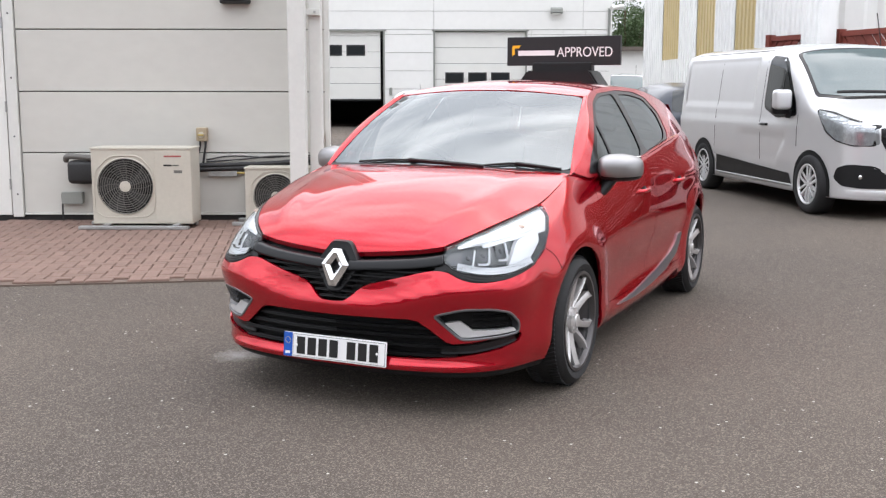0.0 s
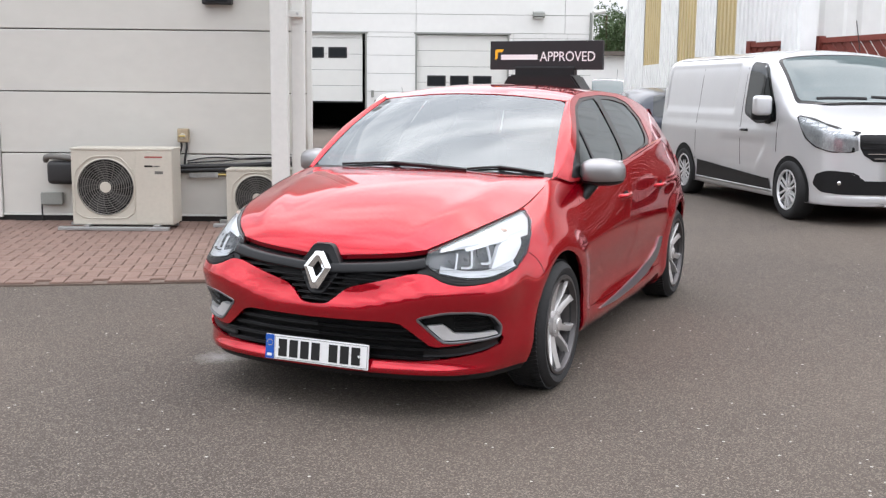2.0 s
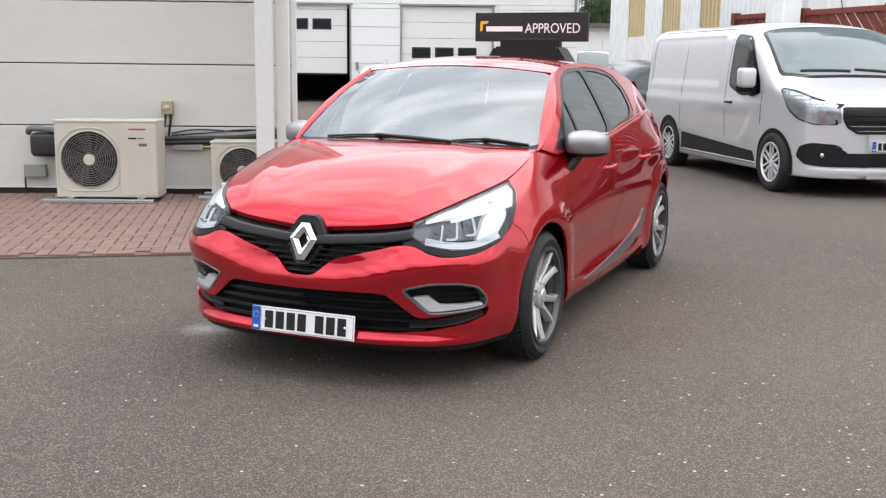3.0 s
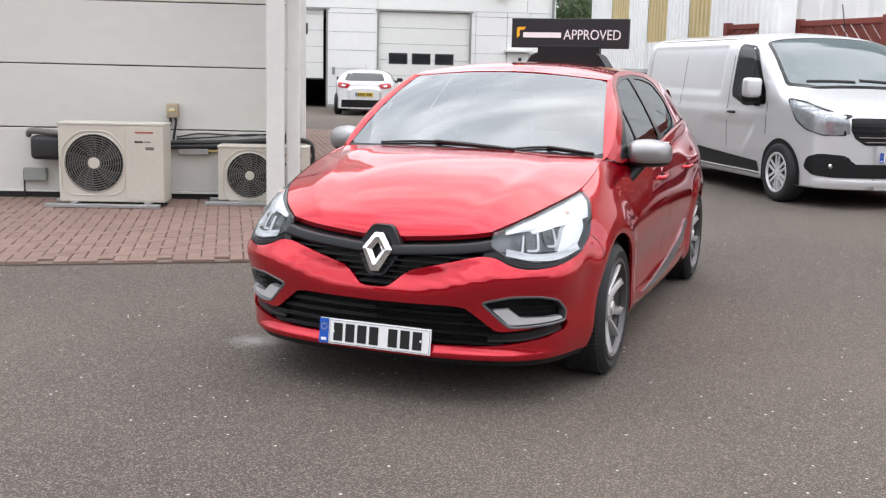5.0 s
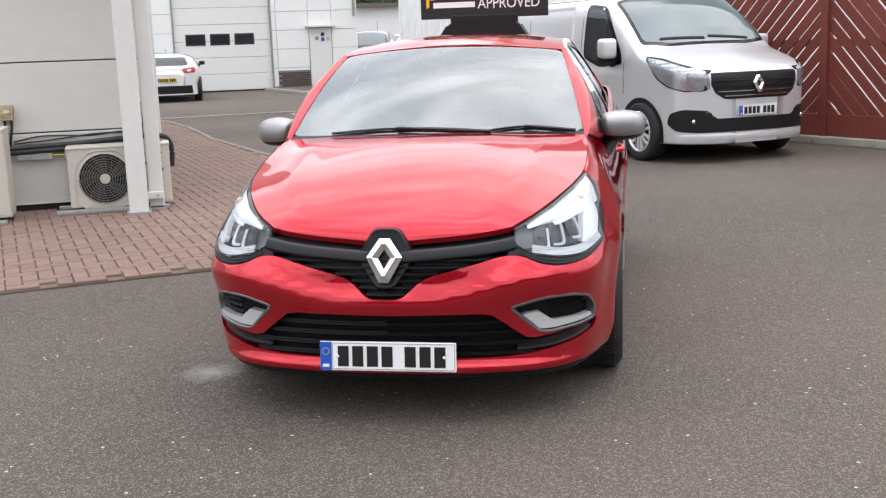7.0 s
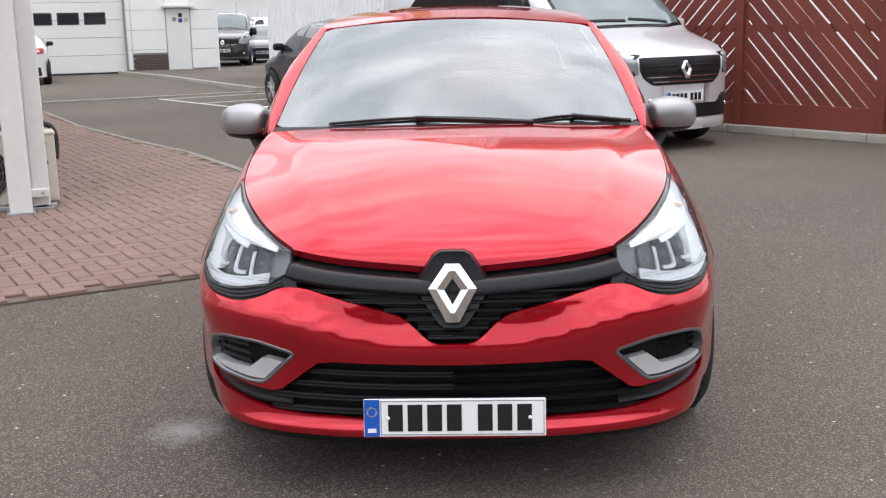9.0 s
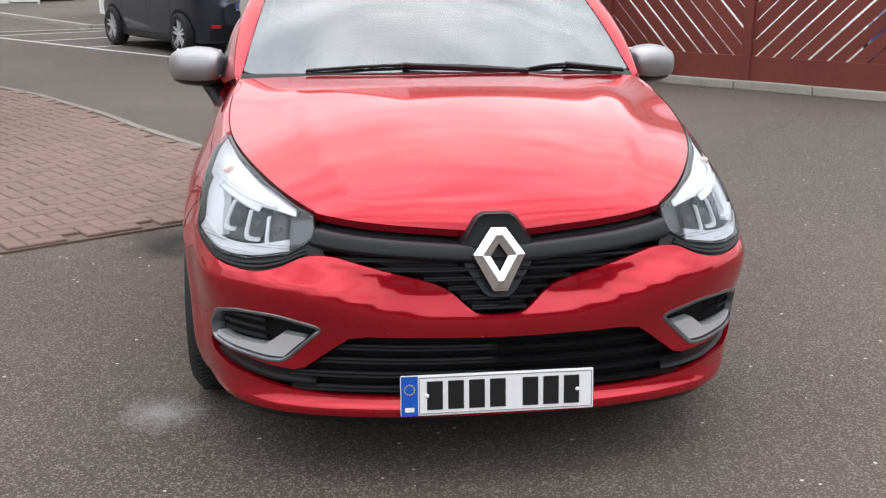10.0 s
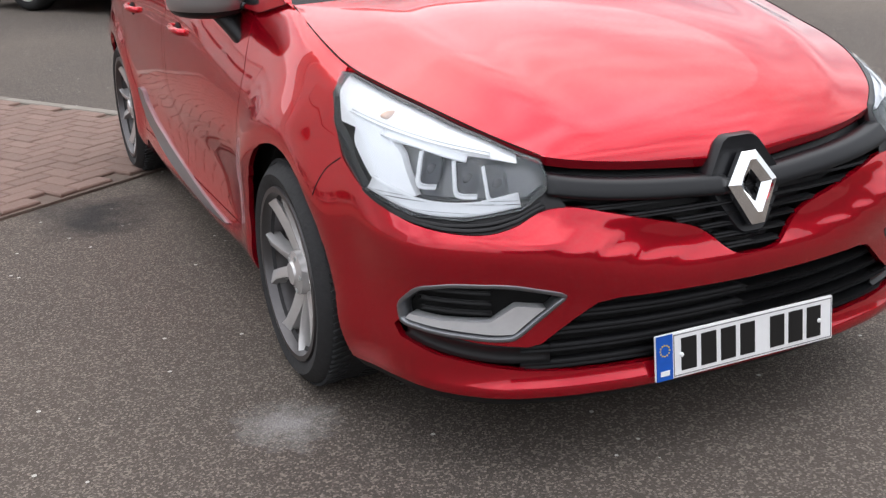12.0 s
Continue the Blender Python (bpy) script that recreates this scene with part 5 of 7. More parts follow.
def diamond_badge(parent, m, size):
    """A plain chrome diamond ring, faceted to a ridge, facing -y."""
    k = size
    outer = [(0.020, 0.082), (0.068, 0.012), (0.018, -0.082), (-0.018, -0.082), (-0.068, 0.012), (-0.020, 0.082)]
    ridge = [(0.008, 0.062), (0.045, 0.010), (0.006, -0.056), (-0.006, -0.056), (-0.045, 0.010), (-0.008, 0.062)]
    inner = [(0.001, 0.040), (0.023, 0.008), (0.001, -0.031), (-0.001, -0.031), (-0.023, 0.008), (-0.001, 0.040)]
    bm = bmesh.new()
    rows = [[bm.verts.new((x * k, d * k, z * k)) for x, z in ring] for ring, d in ((outer, 0.012), (outer, -0.004), (ridge, -0.016), (inner, -0.004), (inner, 0.012))]
    for a, b in zip(rows, rows[1:]):
        for i in range(6):
            j = (i + 1) % 6
            bm.faces.new((a[i], a[j], b[j], b[i]))
    b = part("diamond_badge", bm, M_CHROME, parent, "chrome diamond badge")
    b.matrix_local = m
    return b


M_SLAT = mat("matt_black_slat", (0.010, 0.010, 0.011), 0.5, vary=0.2, spec=0.25)
M_SATIN_RIM = mat("dark_chrome_trim", (0.23, 0.235, 0.25), 0.3, 0.8, vary=0.05)
M_SATIN_CAP = mat("satin_grey_mirror_cap", (0.33, 0.325, 0.33), 0.34, 0.8, vary=0.04, fine=500.0)
build_hatchback()

# ---- near building ----
PANEL_H = 0.63
WALL_Y = 11.1


def build_near_building():
    w = thing("wall_near_building", "cream horizontally panelled cladding wall of a low building", "wall", kind="structure")
    bm = bmesh.new()
    prism(bm, ((-11, WALL_Y + 0.05), (-1.21, WALL_Y + 0.05), (-3.3, 24), (-11, 24)), "xy", 0, 3.7)
    part("core", bm, M_SHADOWGAP, w)
    part("plinth", boxed(-11, -1.21, WALL_Y + 0.01, WALL_Y + 0.06, 0, 0.085), M_DARK, w)
    z = 0.10
    for k in range(6):
        part("cladding_panel", boxed(-4.38, -1.2, WALL_Y, WALL_Y + 0.06, z + 0.006, z + PANEL_H - 0.006, 0.004, 1), M_PANEL, w)
        part("cladding_panel", boxed(-11, -5.55, WALL_Y, WALL_Y + 0.06, z + 0.006, z + PANEL_H - 0.006, 0.004, 1), M_PANEL, w)
        z += PANEL_H
    part("bottom_flashing", boxed(-4.38, -1.2, WALL_Y - 0.02, WALL_Y + 0.02, 0.085, 0.105), M_WHITEPAINT, w)
    part("corner_trim", boxed(-1.22, -1.17, WALL_Y - 0.012, WALL_Y + 0.05, 0.08, 3.7, 0.004), M_WHITEPAINT, w)
    bm = bmesh.new()
    prism(bm, ((-11.05, WALL_Y - 0.06), (-1.15, WALL_Y - 0.06), (-3.2, 24.05), (-11.05, 24.05)), "xy", 3.7, 3.85)
    part("parapet", bm, M_WHITEPAINT, w)
    d = thing("door_near", "white flush metal door with hinges in a white frame", "door", kind="structure")
    part("frame", boxed(-4.50, -4.39, WALL_Y - 0.025, WALL_Y + 0.05, 0.06, 2.35, 0.006), M_WHITEPAINT, d)
    part("frame", boxed(-5.55, -5.45, WALL_Y - 0.025, WALL_Y + 0.05, 0.06, 2.35, 0.006), M_WHITEPAINT, d)
    part("lintel", boxed(-5.55, -4.39, WALL_Y - 0.024, WALL_Y + 0.05, 2.35, 3.7), M_WHITEPAINT, d)
    leaf = part("leaf", boxed(-5.44, -4.515, WALL_Y - 0.012, WALL_Y + 0.04, 0.08, 2.33, 0.004), M_WHITEDOOR, d)
    for hz in (0.35, 1.15, 2.0):
        b = bmesh.new()
        tube(b, ((-4.508, WALL_Y - 0.03, hz), (-4.508, WALL_Y - 0.03, hz + 0.11)), 0.011)
        part("hinge", b, M_GALV, leaf)
    for sz in (0.3, 0.9, 1.5, 2.15):
        b = bmesh.new()
        tube(b, ((-4.44, WALL_Y - 0.031, sz), (-4.44, WALL_Y - 0.024, sz)), 0.009)
        part("screw_cap", b, M_DARK, d)


build_near_building()


def build_far_building():
    Y = 38.0
    w = thing("wall_far_workshop", "white panelled workshop facade with roller doors", "wall", kind="structure")
    part("core", boxed(-16, -5.45, Y + 0.05, Y + 12, 0, 7.2), M_FARGAP, w)
    part("core", boxed(-5.45, 5.85, Y + 0.05, Y + 12, 3.42, 7.2), M_FARGAP, w)
    part("core", boxed(-2.05, -0.35, Y + 0.05, Y + 4, 0, 3.42), M_FARGAP, w)
    part("core", boxed(2.95, 5.85, Y + 0.05, Y + 12, 0, 3.42), M_FARGAP, w)
    # back wall painted as dark as the shade inside the half-open door
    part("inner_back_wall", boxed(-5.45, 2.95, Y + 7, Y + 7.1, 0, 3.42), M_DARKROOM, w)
    segs = [(-16, -5.45, 0.1), (-2.07, -0.33, 0.1), (2.93, 3.1, 0.1), (3.1, 4.2, 0.62), (5.0, 5.87, 0.1), (4.2, 5.0, 2.05)]
    for x0, x1, zb in segs:
        z = 0.1
        while z < 3.4:
            lo, hi = max(z, zb), min(z + PANEL_H, 3.42)
            if hi - lo > 0.05:
                part("cladding_panel", boxed(x0 + 0.008, x1 - 0.008, Y - 0.01, Y + 0.06, lo + 0.008, hi - 0.008), M_FARPANEL, w)
            z += PANEL_H
    for x0, x1 in ((-16, -5.4), (-5.4, -0.33), (-0.33, 4.89), (4.89, 5.87)):
        z = 3.42
        while z < 7.1:
            part("cladding_panel", boxed(x0 + 0.008, x1 - 0.008, Y - 0.01, Y + 0.06, z + 0.008, z + PANEL_H - 0.008), M_FARPANEL, w)
            z += PANEL_H
    part("side_cladding", boxed(5.84, 5.9, Y, Y + 12, 0, 7.2), M_FARPANEL, w)
    for x0, x1 in ((-5.45, -2.05), (-0.35, 2.95)):
        part("door_lintel_trim", boxed(x0 - 0.05, x1 + 0.05, Y - 0.04, Y + 0.02, 3.36, 3.42), M_GREYPLASTIC, w)
        for xx in (x0, x1 - 0.06):
            part("door_jamb_trim", boxed(xx, xx + 0.06, Y - 0.03, Y + 0.3, 0, 3.36), M_GREYPLASTIC, w)
    # brick plinth below the panel beside the door
    for r in range(7):
        for c in range(5):
            x0 = 3.12 + c * 0.215 + (0.1 if r % 2 else 0)
            part("plinth_brick", boxed(x0, min(x0 + 0.205, 4.2), Y - 0.03, Y + 0.05, 0.02 + r * 0.08, 0.09 + r * 0.08), M_DARKBRICK, w)

    def roller(x0, lift, label):
        d = thing("roller_door", label, "garage door", kind="structure")
        z = lift
        for k in range(6):
            if z > 3.38:
                break
            top = min(z + 0.55, 3.38)
            if abs(z - lift - 1.1) < 0.3 and k == 3 or (k == 2 and False):
                pass
            sec = part("door_section", boxed(x0 + 0.06, x0 + 3.24, Y + 0.09, Y + 0.13, z + 0.004, top - 0.006, 0.006, 1), M_WHITEDOOR, d)
            if k == 3:
                for q in range(3):
                    wx = x0 + 0.42 + q * 0.81
                    fr = part("window_frame", boxed(wx, wx + 0.66, Y + 0.075, Y + 0.1, z - 0.14, z + 0.24, 0.01), M_BLACKPLASTIC, sec)
                    part("pane", boxed(wx + 0.05, wx + 0.61, Y + 0.068, Y + 0.08, z - 0.09, z + 0.19), M_DARKGLASS, sec)
            z += 0.55
        b = boxed(x0 + 0.06, x0 + 3.24, Y + 0.085, Y + 0.135, lift - 0.05, lift + 0.0)
        part("rubber_seal", b, M_BLACKPLASTIC, d)

    roller(-0.35, 0.05, "closed white sectional roller door with three small windows")
    roller(-5.45, 1.0, "half-raised white sectional roller door over a dark workshop")
    d = thing("door_workshop", "white personnel door with small warning signs", "door", kind="structure")
    part("leaf", boxed(4.22, 4.98, Y - 0.02, Y + 0.05, 0.05, 2.03, 0.01), M_WHITEDOOR, d)
    part("canopy", boxed(4.1, 5.1, Y - 0.25, Y + 0.0, 2.06, 2.13, 0.01), M_WHITEPAINT, d)
    for sx, sz, mm in ((4.42, 1.62, M_GREYPLASTIC), (4.62, 1.58, M_BLUEPAINT), (4.8, 1.6, M_CREAM), (4.62, 1.75, M_BLACKPLASTIC)):
        part("warning_sign", boxed(sx, sx + 0.12, Y - 0.03, Y - 0.02, sz, sz + 0.13), mm, d)
    bx = thing("switch_box", "small grey wall switch box on white cladding", "switch box")
    part("body", boxed(-1.9, -1.8, Y - 0.08, Y - 0.01, 1.15, 1.4, 0.01), M_GREYPLASTIC, bx)
    fl = thing("flood_lamp", "dark grey bulkhead flood lamp on white cladding", "lamp")
    b = bmesh.new()
    prism(b, ((0, 4.18), (-0.28, 4.12), (-0.3, 4.0), (0, 3.95)), "yz", 3.75, 4.15)
    bmesh.ops.translate(b, verts=b.verts, vec=(0, Y - 0.01, 0))
    part("housing", b, M_GREYPLASTIC, fl)
    part("lens", boxed(3.8, 4.1, Y - 0.27, Y - 0.05, 3.93, 3.965), M_WHITEDOOR, fl)
    cc = thing("security_camera", "white security camera on a pole bracket", "camera")
    b = bmesh.new()
    tube(b, ((5.80, Y - 0.05, 2.4), (5.80, Y - 0.05, 4.15)), 0.05)
    part("pole", b, M_GREYPLASTIC, cc)
    b = bmesh.new()
    tube(b, ((5.8, Y - 0.5, 4.12), (6.25, Y - 0.1, 4.22)), 0.075, 12)
    part("housing", b, M_WHITEPAINT, cc, smooth=40)


M_DARKGLASS = mat("dark_window_glass", (0.02, 0.023, 0.026), 0.06, vary=0.1)
M_BLUEPAINT = mat("blue_sign_paint", (0.03, 0.07, 0.25), 0.5)
build_far_building()


def build_warehouse():
    w = thing("wall_warehouse", "white profiled metal warehouse wall with yellowed rooflight strips", "wall", kind="structure")
    X = 5.6

    def corrugated(y0, y1, z0, z1, x, pitch, depth, material, name, along_x=False):
        bm = bmesh.new()
        prev = None
        y = y0
        while y < y1 - 1e-6:
            for dy, dx in ((0, 0), (pitch * 0.5, 0), (pitch * 0.62, depth), (pitch * 0.88, depth), (pitch, 0)):
                yy = min(y + dy, y1)
                cur = [bm.verts.new((yy, x + dx, q) if along_x else (x + dx, yy, q)) for q in (z0, z1)]
                if prev and (cur[0].co - prev[0].co).length > 1e-5:
                    bm.faces.new((prev[0], cur[0], cur[1], prev[1]))
                prev = cur
            y += pitch
        part(name, bm, material, w)

    edges = [30.0, 27.7, 25.8, 24.0, 22.4, 20.85, 19.5, 16.1]
    for i in range(0, 8, 2):
        corrugated(edges[i + 1], edges[i], 0, 8, X, 0.25, 0.05, M_CORRUGATED, "profiled_sheet")
    for i in (1, 3, 5):
        a, b = edges[i + 1], edges[i]
        corrugated(a, b, 2.10, 8, X + 0.012, 0.25, 0.05, M_ROOFLIGHT, "rooflight_sheet")
        corrugated(a, b, 0, 2.10, X + 0.006, 0.25, 0.05, M_CORRUGATED, "profiled_sheet")
    corrugated(5.75, 20, 0, 8, 17.2, 0.6, 0.04, M_CORRUGATED, "profiled_sheet", True)
    part("corner_flashing", boxed(X - 0.03, X + 0.2, 16.0, 16.15, 0, 8), M_CORRUGATED, w)
    part("corner_flashing", boxed(X - 0.03, X + 0.3, 29.95, 30.1, 0, 8), M_CORRUGATED, w)
    part("core", boxed(X + 0.12, 20, 17.3, 30.05, 0, 8), M_CORRUGATED, w)
    part("eaves", boxed(X - 0.1, 20.2, 15.9, 30.2, 8, 8.25), M_CORRUGATED, w)


build_warehouse()


# ---- timber fence ----
def clip_strip(poly, nx, nz, lo, hi):
    """The part of a polygon between two parallel lines lo <= n.p <= hi."""
    for s, lim in ((1, lo), (-1, -hi)):
        out = []
        for i in range(len(poly)):
            a, b = poly[i], poly[(i + 1) % len(poly)]
            da, db = s * (a[0] * nx + a[1] * nz) - lim, s * (b[0] * nx + b[1] * nz) - lim
            if da >= 0:
                out.append(a)
            if da * db < 0:
                k = da / (da - db)
                out.append((a[0] + k * (b[0] - a[0]), a[1] + k * (b[1] - a[1])))
        poly = out
        if len(poly) < 3:
            return []
    return poly


def build_fence():
    ang = math.degrees(math.atan2(8.6 - 16.8, 8.0 - 5.7))
    f = thing("timber_fence", "red-brown stained timber fence of diagonal boards with gaps", "fence", pose(5.7, 16.8, 0, 0, 0, ang))
    posts = [-1.1, 0.75, 2.6, 4.46, 6.31, 8.42]
    for i, s in enumerate(posts):
        part("post", boxed(s - 0.055, s + 0.055, -0.07, 0.05, 0, 2.27, 0.006), M_FENCE if i < 5 else M_RAWWOOD, f)
    c = math.sqrt(0.5)
    for i in range(5):
        s0, s1 = posts[i] + 0.055, posts[i + 1] - 0.055
        part("gravel_board", boxed(s0, s1, -0.045, -0.005, 0.1, 0.37, 0.004), M_FENCE, f)
        part("top_rail", boxed(s0, s1, -0.045, 0.02, 2.16, 2.24, 0.004), M_FENCE, f)
        part("back_rail", boxed(s0, s1, 0.012, 0.05, 1.2, 1.29), M_FENCE, f)
        rect = [(s0, 0.37), (s1, 0.37), (s1, 2.16), (s0, 2.16)]
        sign = 1 if i in (1, 3) else -1
        nx, nz = c, c * sign
        vals = [p[0] * nx + p[1] * nz for p in rect]
        d = min(vals)
        while d < max(vals):
            gap = random.uniform(0.012, 0.03)
            poly = clip_strip(rect, nx, nz, d, d + 0.145 - gap)
            if len(poly) > 2:
                bm = bmesh.new()
                off = random.uniform(-0.004, 0.004)
                prism(bm, poly, "xz", -0.02 + off, 0.002 + off)
                part("board", bm, M_FENCE, f)
            d += 0.145
    k = thing("kerb_fence", "weathered pale concrete kerb below the fence", "kerb", pose(5.7, 16.8, 0, 0, 0, ang), kind="structure")
    s = -1.1
    while s < 8.3:
        part("kerb_stone", boxed(s + 0.004, min(s + 0.911, 8.36), -0.14, 0.1, 0, 0.1 + random.uniform(-0.006, 0.006), 0.012), M_CONCRETE, k)
        s += 0.915


build_fence()


# ---- paved apron ----
APRON = [(-10.9, 6.3), (-3.15, 7.44), (-1.5, 7.68), (0.2, 7.88), (0.62, 8.0), (0.84, 8.35), (0.86, 9.1), (0.7, 10.2), (0.62, 11.2), (0.6, 12.2), (0.42, 14.0), (0.1, 15.5), (-0.36, 18.2), (-0.62, 21.2), (-0.98, 23.3), (-1.2, 24.0)]


def apron_polygon():
    return APRON + [(-3.25, 24.0), (-1.19, WALL_Y), (-10.9, WALL_Y)]


def inside(p, poly):
    r = False
    for i in range(len(poly)):
        (x0, y0), (x1, y1) = poly[i - 1], poly[i]
        if (y0 > p[1]) != (y1 > p[1]) and p[0] < (x1 - x0) * (p[1] - y0) / (y1 - y0) + x0:
            r = not r
    return r


def seg_dist(p, a, b):
    a, b, p = Vector(a), Vector(b), Vector(p)
    t = max(0, min(1, (p - a).dot(b - a) / (b - a).length_squared))
    return (p - a - t * (b - a)).length


def build_apron():
    poly = apron_polygon()
    base = thing("pavement_apron", "red herringbone block paving apron with worn joints", "paving", kind="structure")
    bm = bmesh.new()
    prism(bm, poly, "xy", -0.05, 0.012)
    part("sand_bed", bm, M_BRICK_BED, base)
    # edging strip
    pts = [Vector((*p, 0)) for p in APRON]
    kerb = thing("kerb_apron", "pale concrete edging strip flush beside the block paving", "kerb", kind="structure")
    for a, b in zip(pts[5:], pts[6:]):
        d = (b - a)
        n = max(1, round(d.length / 0.6))
        ang = math.degrees(math.atan2(d.y, d.x))
        for i in range(n):
            p = a + d * (i / n)
            e = part("kerb_stone", boxed(0.003, d.length / n - 0.003, -0.075, 0.0, -0.02, 0.026, 0.006, 1), M_EDGING, kerb)
            e.matrix_local = pose(p.x, p.y, 0, 0, 0, ang)
    # blocks: herringbone of 0.2 x 0.1, turned with the front edge
    L, W, joint = 0.2, 0.1, 0.003
    rot = Matrix.Rotation(radians(7.5), 2)
    bricks = []
    for iy in range(-70, 190):
        for ix in range(-130, 40):
            k = (ix - iy) % 4
            if k == 0:
                bricks.append((ix * W, iy * W, ix * W + L, iy * W + W))
            elif k == 3:
                bricks.append((ix * W, iy * W, ix * W + W, iy * W + L))
    near, far = [], []
    org = Vector((-1.0, 7.75))
    for x0, y0, x1, y1 in bricks:
        c = org + rot @ Vector(((x0 + x1) / 2, (y0 + y1) / 2))
        if not inside(c, poly):
            continue
        dist = min(seg_dist(c, APRON[q], APRON[q + 1]) for q in range(len(APRON) - 1))
        lying = (x1 - x0) > (y1 - y0)
        if dist < 0.05:
            continue
        (near if (-1.6 < c.x < 0.9 and c.y < 9.6) else far).append((c, lying))
    near.sort(key=lambda q: q[0].y)
    far += near[300:]
    near = near[:300]
    h = 0.028
    def shape(bm, lying, m):
        a, b = ((L, W) if lying else (W, L))
        a, b = a / 2 - joint, b / 2 - joint
        lo = [bm.verts.new(m @ Vector((sx * a, sy * b, 0))) for sx, sy in ((-1, -1), (1, -1), (1, 1), (-1, 1))]
        hi = [bm.verts.new(m @ Vector((sx * a, sy * b, h - 0.006))) for sx, sy in ((-1, -1), (1, -1), (1, 1), (-1, 1))]
        tp = [bm.verts.new(m @ Vector((sx * (a - 0.006), sy * (b - 0.006), h))) for sx, sy in ((-1, -1), (1, -1), (1, 1), (-1, 1))]
        bm.faces.new(tp)
        for q in range(4):
            r = (q + 1) % 4
            bm.faces.new((lo[q], lo[r], hi[r], hi[q]))
            bm.faces.new((hi[q], hi[r], tp[r], tp[q]))
    meshes = []
    for lying in (True, False):
        bm = bmesh.new()
        shape(bm, lying, Matrix.Identity(4))
        meshes.append(mesh_from("paving_brick", bm, M_BRICK))
    for c, lying in near:
        ob = new("paving_brick", meshes[0 if lying else 1])
        ob.parent = base
        ob.matrix_local = pose(c.x, c.y, random.uniform(-0.0015, 0.0015), random.uniform(-0.5, 0.5), random.uniform(-0.5, 0.5), 7.5)
    verts, faces = [], []
    for c, lying in far:
        a, b = ((L, W) if lying else (W, L))
        a, b = a / 2 - joint, b / 2 - joint
        m = pose(c.x, c.y, random.uniform(-0.002, 0.002), random.uniform(-0.6, 0.6), random.uniform(-0.6, 0.6), 7.5)
        o = len(verts)
        for z, i in ((0, 0), (h - 0.006, 0), (h, 0.006)):
            verts += [m @ Vector((sx * (a - i), sy * (b - i), z)) for sx, sy in ((-1, -1), (1, -1), (1, 1), (-1, 1))]
        faces.append((o + 8, o + 9, o + 10, o + 11))
        for q in range(4):
            r = (q + 1) % 4
            faces += [(o + q, o + r, o + 4 + r, o + 4 + q), (o + 4 + q, o + 4 + r, o + 8 + r, o + 8 + q)]
    me = bpy.data.meshes.new("paving_bricks_rest")
    me.from_pydata(verts, [], faces)
    me.materials.append(M_BRICK)
    ob = new("paving_bricks", me)
    ob.parent = base
    tagged(ob, "red block paving bricks", kind="stuff")


build_apron()


